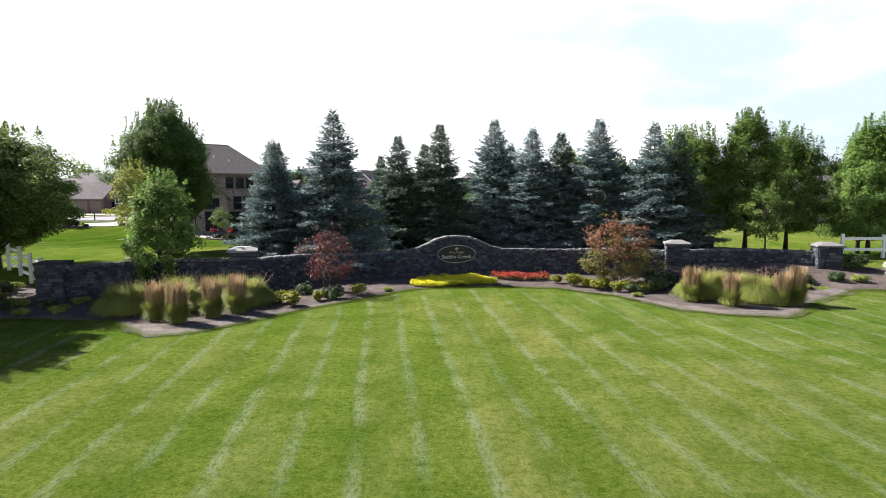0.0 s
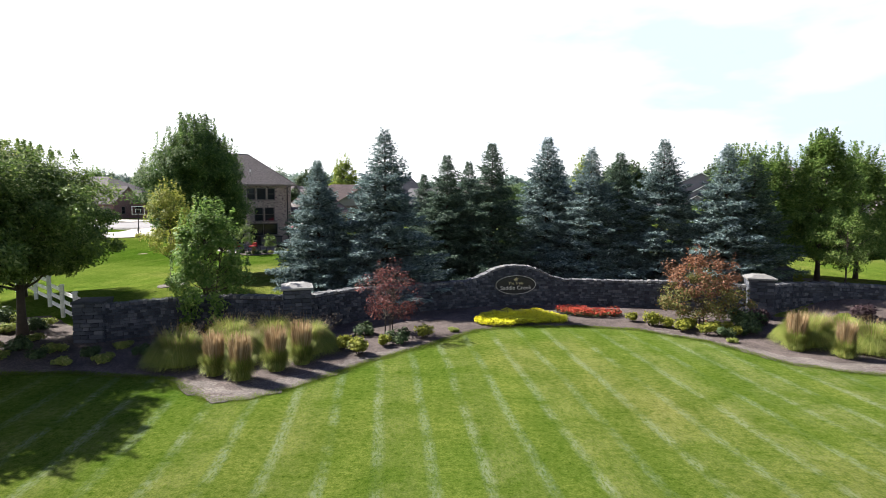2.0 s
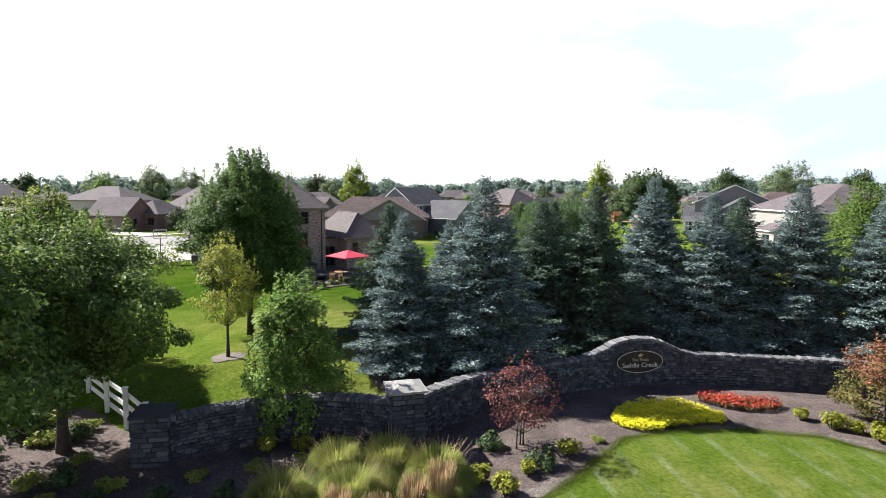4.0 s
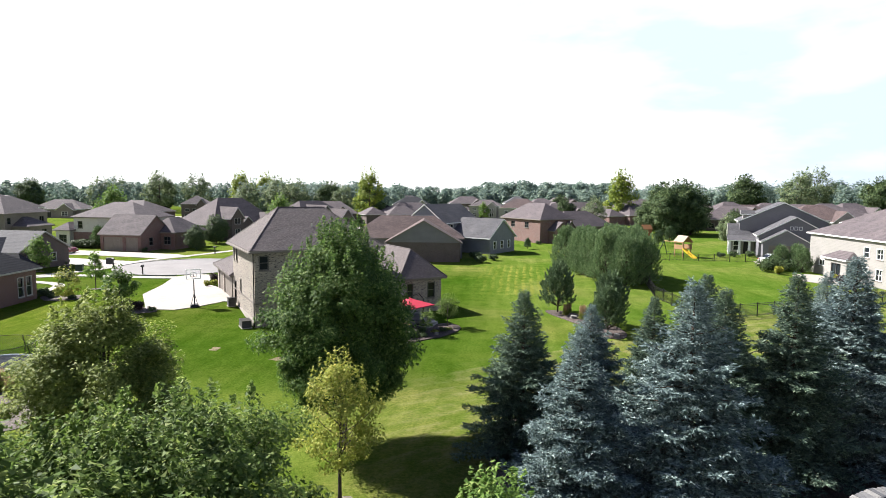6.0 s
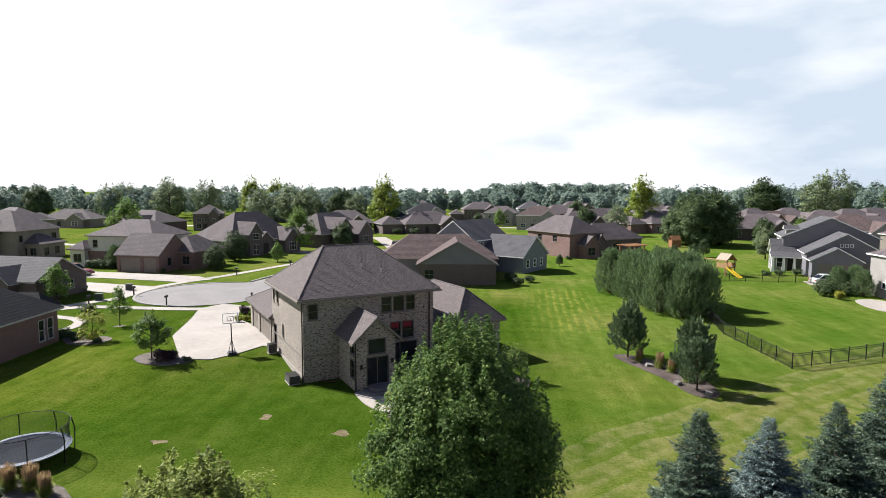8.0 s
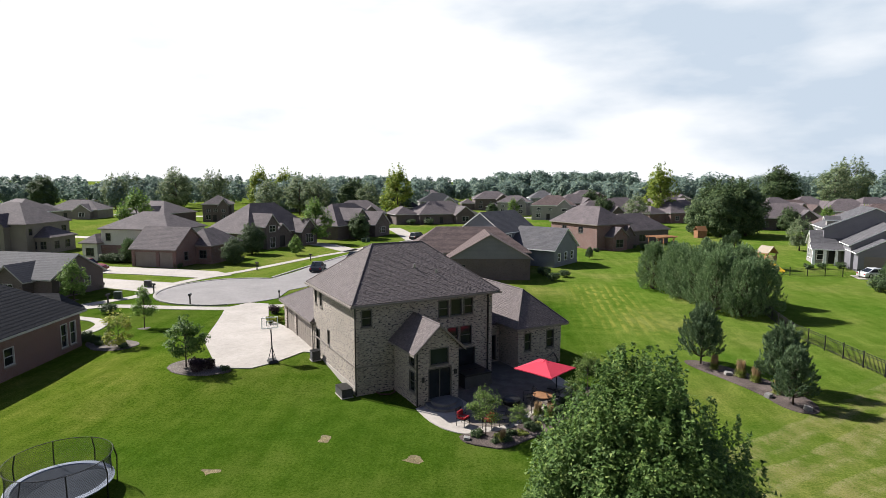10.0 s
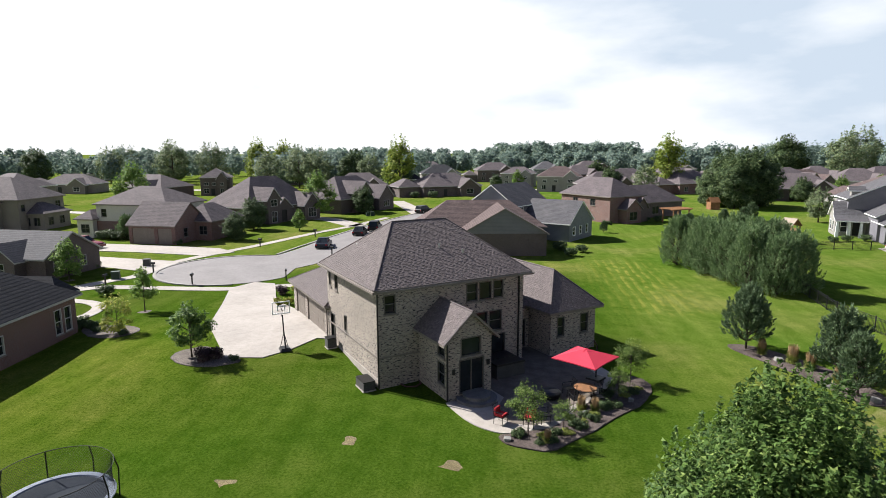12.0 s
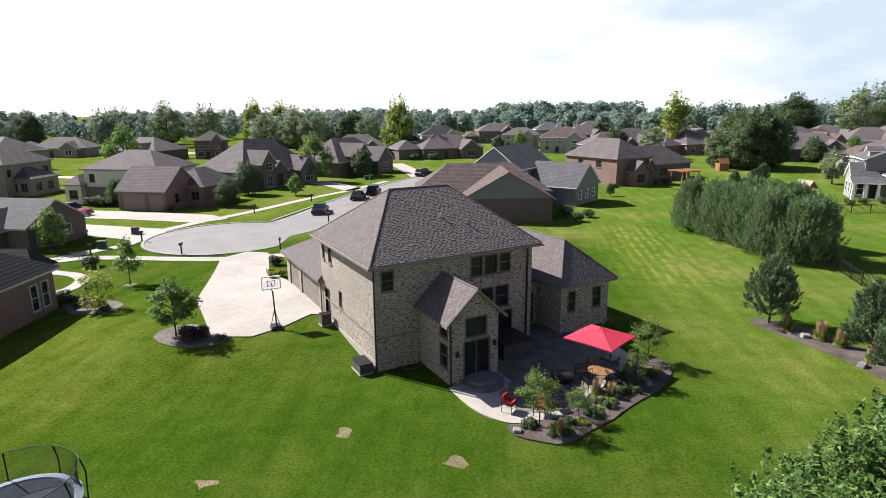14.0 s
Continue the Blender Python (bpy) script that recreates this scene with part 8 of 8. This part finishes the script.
for k in range(120):
    a, b_ = 6.2832 * k / 120, 6.2832 * (k + 9) / 120
    net.tube([(2.0 * math.cos(a), 2.0 * math.sin(a), 0.66), (2.0 * math.cos(b_), 2.0 * math.sin(b_), 1.78)], [0.005, 0.005], 3, caps=False)
    net.tube([(2.0 * math.cos(b_), 2.0 * math.sin(b_), 0.66), (2.0 * math.cos(a), 2.0 * math.sin(a), 1.78)], [0.005, 0.005], 3, caps=False)
part("net", net, BLACK, tr, "black mesh safety net")

# mulch bed beside the trampoline
side_bed = rounded([(-42.0, 39.0), (-38.2, 39.6), (-36.0, 38.0), (-34.0, 36.0), (-33.6, 34.2), (-35.6, 33.4), (-39.6, 34.2), (-42.4, 36.2)], 2)
tagged(part("planting_bed", sheet(side_bed, 0.03, 0.4, 0.1, 0.2, 0.05), GRAVEL), "pale mulch bed with shrubs beside the trampoline", "planting bed", kind="structure")
for k, (x, y, sc) in enumerate([(-38.6, 38.6, 1.0), (-37.6, 38.2, 0.85), (-39.6, 38.5, 0.95)]):
    plant("feather_grass", "dry tan ornamental grass beside the trampoline", "grass clump", (x, y), FEATHER[k % 2], 51 * k, sc, "grasses by the trampoline")
for k, (x, y, sc) in enumerate([(-37.4, 35.9, 0.9), (-39.0, 36.2, 1.1), (-36.0, 35.2, 0.55)]):
    plant("dark_shrub", "leafy dark shrub in the side bed", "shrub", (x, y), BIGDARK, 70 * k, sc, "side bed shrubs")

# black metal fence across the right-hand lawns
mf = thing("metal_fence", "low black metal picket fence round a lawn", "fence", pose(0, 0, 0))


def fence_run(pts, gap):
    for (xa, ya), (xb, yb) in zip(pts, pts[1:]):
        ln, an = math.hypot(xb - xa, yb - ya), math.degrees(math.atan2(yb - ya, xb - xa))
        n = max(1, round(ln / gap))
        for k in range(n + 1):
            t = k / n
            part("post", POST, None, mf, at=pose(xa + (xb - xa) * t, ya + (yb - ya) * t, 0, 0, 0, an))
        for k in range(n):
            part("fence_panel", PANEL, None, mf, kind="stuff", at=pose(xa + (xb - xa) * k / n, ya + (yb - ya) * k / n, 0, 0, 0, an) @ Matrix.Diagonal((ln / n / 2.0, 1, 1, 1)))


POST = Mesh().box(-0.035, -0.035, -0.1, 0.035, 0.035, 1.3).data("post", BLACK)
pm = Mesh()
for z in (0.15, 1.0, 1.16):
    pm.box(0, -0.015, z, 2.0, 0.015, z + 0.03)
for k in range(17):
    pm.box(0.06 + k * 0.117, -0.008, 0.05, 0.076 + k * 0.117, 0.008, 1.2)
PANEL = pm.data("fence_panel", BLACK)
fence_run([(9.5, 106.5), (4.0, 72.0), (5.0, 61.2), (10.5, 63.6), (16.0, 66.2), (24, 70.2), (31, 74)], 2.0)
fence_run([(9.5, 106.5), (18, 106.8), (27.5, 106.4), (31.5, 105.6)], 2.4)

# play set
ps = thing("play_set", "wooden play set with a tan roof and yellow slide", "play set", pose(20.0, 113.4, 0, 0, 0, -62))
for x in (-0.9, 0.9):
    for y in (-0.9, 0.9):
        part("post", Mesh().box(x - .07, y - .07, 0, x + .07, y + .07, 2.7), TANWOOD, ps)
part("deck", Mesh().box(-1, -1, 1.35, 1, 1, 1.45), TANWOOD, ps)
part("roof", gable_roof(-1, 1, -1, 1, 2.6, 0.9, "u", 0.15), [worn("tan_canvas", (0.24, 0.2, 0.155), 0.8, 0.1, 2, 15), TANWOOD], ps)
for y in (-0.97, 0.97):
    part("rail", Mesh().box(-1, y - 0.03, 1.45, 1, y + 0.03, 2.1), TANWOOD, ps)
sl = Mesh()
channel = ((-1.15, -0.05), (-0.45, -0.05), (-0.45, 0.22), (-0.51, 0.22), (-0.51, 0.03), (-1.09, 0.03), (-1.09, 0.22), (-1.15, 0.22))
for k in range(13):
    u = k / 12
    drop = 1.4 * (1 - u) ** 1.25 + 0.06
    sl.v += [(1.0 + 2.6 * u, y, drop + z) for y, z in channel]
for k in range(12):
    for i in range(8):
        j = (i + 1) % 8
        sl.f.append((k * 8 + i, k * 8 + j, k * 8 + 8 + j, k * 8 + 8 + i))
        sl.m.append(0)
for k, step in ((0, -1), (96, 1)):
    for quad in ((0, 1, 4, 5), (1, 2, 3, 4), (0, 5, 6, 7)):
        sl.f.append(tuple(k + i for i in quad[::step]))
        sl.m.append(0)
part("slide", sl, YELLOW_PLASTIC, ps, "yellow plastic slide")
part("swing_beam", Mesh().tube([(-1, 0, 2.4), (-4.4, 0, 2.4)], [0.08, 0.08], 8), TANWOOD, ps)
for y in (-1.1, 1.1):
    part("leg", Mesh().tube([(-4.4, 0, 2.4), (-4.7, y, 0)], [0.07, 0.07], 8), GREEN_PLASTIC, ps)
for x in (-2.2, -3.4):
    part("swing", Mesh().tube([(x, -0.2, 2.4), (x, -0.2, 0.6)], [0.015, 0.015], 4).tube([(x, 0.2, 2.4), (x, 0.2, 0.6)], [0.015, 0.015], 4).box(x - 0.1, -0.25, 0.55, x + 0.1, 0.25, 0.6), GREEN_PLASTIC, ps)
pg = thing("pergola", "red-brown wooden pergola on a small patio", "pergola", pose(10.4, 137.2, 0, 0, 0, 30))
for x in (-2, 2):
    for y in (-1.3, 1.3):
        part("post", Mesh().box(x - .1, y - .1, 0, x + .1, y + .1, 2.5), CEDAR, pg)
for y in (-1.3, 1.3):
    part("beam", Mesh().box(-2.6, y - 0.05, 2.5, 2.6, y + 0.05, 2.7), CEDAR, pg)
for k in range(11):
    part("slat", Mesh().box(-2.5 + 0.5 * k - 0.03, -1.8, 2.7, -2.5 + 0.5 * k + 0.03, 1.8, 2.85), CEDAR, pg)
ps2 = thing("garden_shed", "orange-brown timber garden play house", "shed", pose(27.0, 164.0, 0, 0, 0, 10) @ Matrix.Scale(0.8, 4))
part("wall", Mesh().box(-1.4, -1.2, 0, 1.4, 1.2, 2.2), CEDAR, ps2)
part("roof", gable_roof(-1.4, 1.4, -1.2, 1.2, 2.2, 1.2, "u", 0.2), [CEDAR, CEDAR], ps2)

# beds and patio of the cream house and of the craftsman house
tagged(part("patio", sheet(rounded([(26, 86.6), (27.5, 83.8), (31.6, 82.6), (31.8, 92.8), (27.5, 93)], 2), 0.05, 1.0), CONCRETE), "small pale patio by the cream house", "patio", kind="structure")
for k, (x, y, m_, s) in enumerate([(25.6, 95.0, BIGDARK, 1.6), (27.2, 97.0, BIGDARK, 1.7), (28.8, 96.0, BIGDARK, 1.5), (26.0, 92.6, GOLD, 2.2), (30.8, 85.2, GOLD, 2.0), (29.0, 83.6, PURPLE, 1.6), (31.0, 88.0, GOLD, 1.6), (26.6, 113.8, DARK, 1.5), (29.0, 114.6, BIGDARK, 0.9), (32.0, 115.0, BIGDARK, 1.0), (34.6, 115.2, DARK, 1.5), (-14.5, 99.0, BIGDARK, 1.1), (-15.4, 103.2, BIGDARK, 1.2), (-12.6, 102.0, BIGDARK, 1.0), (-3.0, 133.0, DARK, 1.3), (7.4, 138.2, BIGDARK, 1.2), (5.6, 139.6, DARK, 1.3), (-72.0, 104.6, DARK, 1.3), (-77.0, 122.0, BIGDARK, 1.0), (-84.0, 108.6, BIGDARK, 1.5), (-85.6, 109.0, BIGDARK, 1.6), (-87.2, 109.4, BIGDARK, 1.4), (-74.4, 87.4, DARK, 1.3), (-72.6, 87.0, DARK, 1.4), (-80.0, 90.0, BIGDARK, 1.0), (-86.0, 97.0, BIGDARK, 1.3), (-52.6, 166.0, BIGDARK, 1.4), (-55.0, 163.0, BIGDARK, 1.4), (-48.5, 195.0, BIGDARK, 1.8), (-43.0, 196.0, BIGDARK, 1.9)]):
    plant("garden_bush", "leafy garden bush beside a house", "shrub", (x, y), m_, 64 * k, s)
for k, (x, y, s) in enumerate([(30.4, 95.2, 0.75), (31.4, 98.6, 0.8), (29.2, 98.8, 0.75), (-83.2, 109.4, 0.85), (-81.8, 109.4, 0.8), (-80.6, 109.6, 0.8)]):
    plant("arborvitae", "narrow upright dark evergreen by a house", "tree", (x, y), EVERGREEN[1], 50 * k, s * 0.75)


# vehicles
def car(at, turn, paint, label, kind="car"):
    c = thing("pickup_truck" if kind == "pickup" else "car", label, "vehicle", pose(*at, 0.06, 0, 0, turn))
    ln, w = (5.4, 0.95) if kind == "pickup" else ((4.7, 0.93) if kind == "suv" else (4.6, 0.9))
    h1 = 0.98 if kind != "car" else 0.84
    prof = [(-ln / 2 + 0.1, 0.24), (-ln / 2, 0.42), (-ln / 2 + 0.02, h1 - 0.16), (-ln / 2 + 0.14, h1 - 0.03), (-ln / 2 + 0.7, h1), (ln / 2 - 1.35, h1), (ln / 2 - 0.6, h1 - 0.08), (ln / 2 - 0.15, h1 - 0.2), (ln / 2, h1 - 0.36), (ln / 2 - 0.02, 0.4), (ln / 2 - 0.14, 0.24)]
    b = Mesh()
    mid = 0.24
    cross = [(-w * 0.9, 1.0), (-w, 0.86), (-w, 0.0), (w, 0.0), (w, 0.86), (w * 0.9, 1.0)]
    for x, z in prof[1:-1]:
        b.v += [(x, y, mid + (z - mid) * f) for y, f in cross]
    n_ = len(prof) - 2
    for i in range(n_ - 1):
        for j in range(6):
            p, q = i * 6 + j, i * 6 + (j + 1) % 6
            b.f.append((p, q, q + 6, p + 6))
    b.f += [tuple(range(6))[::-1], tuple((n_ - 1) * 6 + j for j in range(6))]
    b.m = [0] * len(b.f)
    body = part("body", b, paint, c)
    roof_z = {"car": 1.4, "suv": 1.72, "pickup": 1.76}[kind]
    x0, x1 = {"car": (-1.85, 1.0), "suv": (-2.25, 0.95), "pickup": (-0.95, 0.95)}[kind]
    r0, r1 = (x0 + (0.85 if kind == "car" else 0.25), x1 - 0.85)
    lo, hi, t_ = h1 - 0.02, roof_z - 0.05, w * 0.74
    part("cabin", Mesh().face([(x0, -w * .93, lo), (x1, -w * .93, lo), (r1, -t_, hi), (r0, -t_, hi)]).face([(x1, w * .93, lo), (x0, w * .93, lo), (r0, t_, hi), (r1, t_, hi)]).face([(x1, -w * .93, lo), (x1, w * .93, lo), (r1, t_, hi), (r1, -t_, hi)]).face([(x0, w * .93, lo), (x0, -w * .93, lo), (r0, -t_, hi), (r0, t_, hi)]), paint, c)
    part("roof", Mesh().box(r0 - 0.05, -t_ - 0.02, hi - 0.02, r1 + 0.05, t_ + 0.02, roof_z, taper=0.06), paint, c)

    def pane(name, a, b_, c_, d):
        q = [Vector(p) for p in (a, b_, c_, d)]
        mid_ = sum(q, Vector()) / 4
        n = (q[1] - q[0]).cross(q[3] - q[0]).normalized() * 0.012
        q = [mid_ + (p - mid_) * 0.86 for p in q]
        m = Mesh().face([p + n for p in q]).face([p - n for p in q][::-1])
        part(name, m, GLASS, c)
    pane("windscreen", (x1, -w * .93, lo), (x1, w * .93, lo), (r1, t_, hi), (r1, -t_, hi))
    pane("rear_window", (x0, w * .93, lo), (x0, -w * .93, lo), (r0, -t_, hi), (r0, t_, hi))
    xm, rm_ = x0 * 0.45 + x1 * 0.55, (r0 + r1) / 2
    for sg in (-1, 1):
        for (p, q), (s, u) in (((x0, r0), (xm, rm_)), ((xm, rm_), (x1, r1))):
            quad = [(p, sg * w * .93, lo), (s, sg * w * .93, lo), (u, sg * t_, hi), (q, sg * t_, hi)]
            pane("side_window", *(quad if sg < 0 else [quad[1], quad[0], quad[3], quad[2]]))
    if kind == "pickup":
        part("bed_rail", Mesh().box(-2.6, -w, h1, -1.0, -w + 0.08, h1 + 0.14).box(-2.6, w - 0.08, h1, -1.0, w, h1 + 0.14).box(-2.66, -w, h1, -2.58, w, h1 + 0.14), paint, c)
    for x in (-ln / 2 + 0.85, ln / 2 - 0.85):
        for sg in (-1, 1):
            y = sg * (w - 0.1)
            wh = part("wheel", Mesh().tube([(x, y - 0.11, 0.33), (x, y + 0.11, 0.33)], [0.33, 0.33], 18), TYRE, c)
            part("rim", Mesh().tube([(x, y - 0.12, 0.33), (x, y + 0.12, 0.33)], [0.2, 0.2], 14), STEEL, wh)
    for sg in (-1, 1):
        part("headlight", Mesh().box(ln / 2 - 0.06, sg * w * 0.72 - 0.16, h1 - 0.4, ln / 2 + 0.015, sg * w * 0.72 + 0.16, h1 - 0.26), STEEL, c)
        part("tail_light", Mesh().box(-ln / 2 - 0.015, sg * w * 0.8 - 0.12, h1 - 0.34, -ln / 2 + 0.06, sg * w * 0.8 + 0.12, h1 - 0.16), RED_CUSHION, c)
    return c


car((-49.4, 104.0), 98, CAR_NAVY, "dark blue saloon car parked at the kerb")
car((-47.0, 117.0), 92, CAR_BLACK, "black saloon car parked at the kerb")
car((-45.6, 122.6), 92, CAR_BLACK, "black off-road car parked at the kerb", "suv")
car((-83.9, 100.6), -8, CAR_RED, "dark red pickup truck on a driveway", "pickup")
car((31.8, 105.9), 5, CAR_SILVER, "silver car parked before a garage")
car((-40.4, 152.0), 60, CAR_BLACK, "dark car parked on a far drive", "suv")
car((-66.0, 146.0), 150, CAR_BLACK, "dark car on a driveway", "suv")
paved("driveway", [(28.6, 104.4), (46, 102.6), (46, 108), (29.4, 107.9)], 0.05, CONCRETE, "pale driveway before the craftsman house", "driveway", 2)
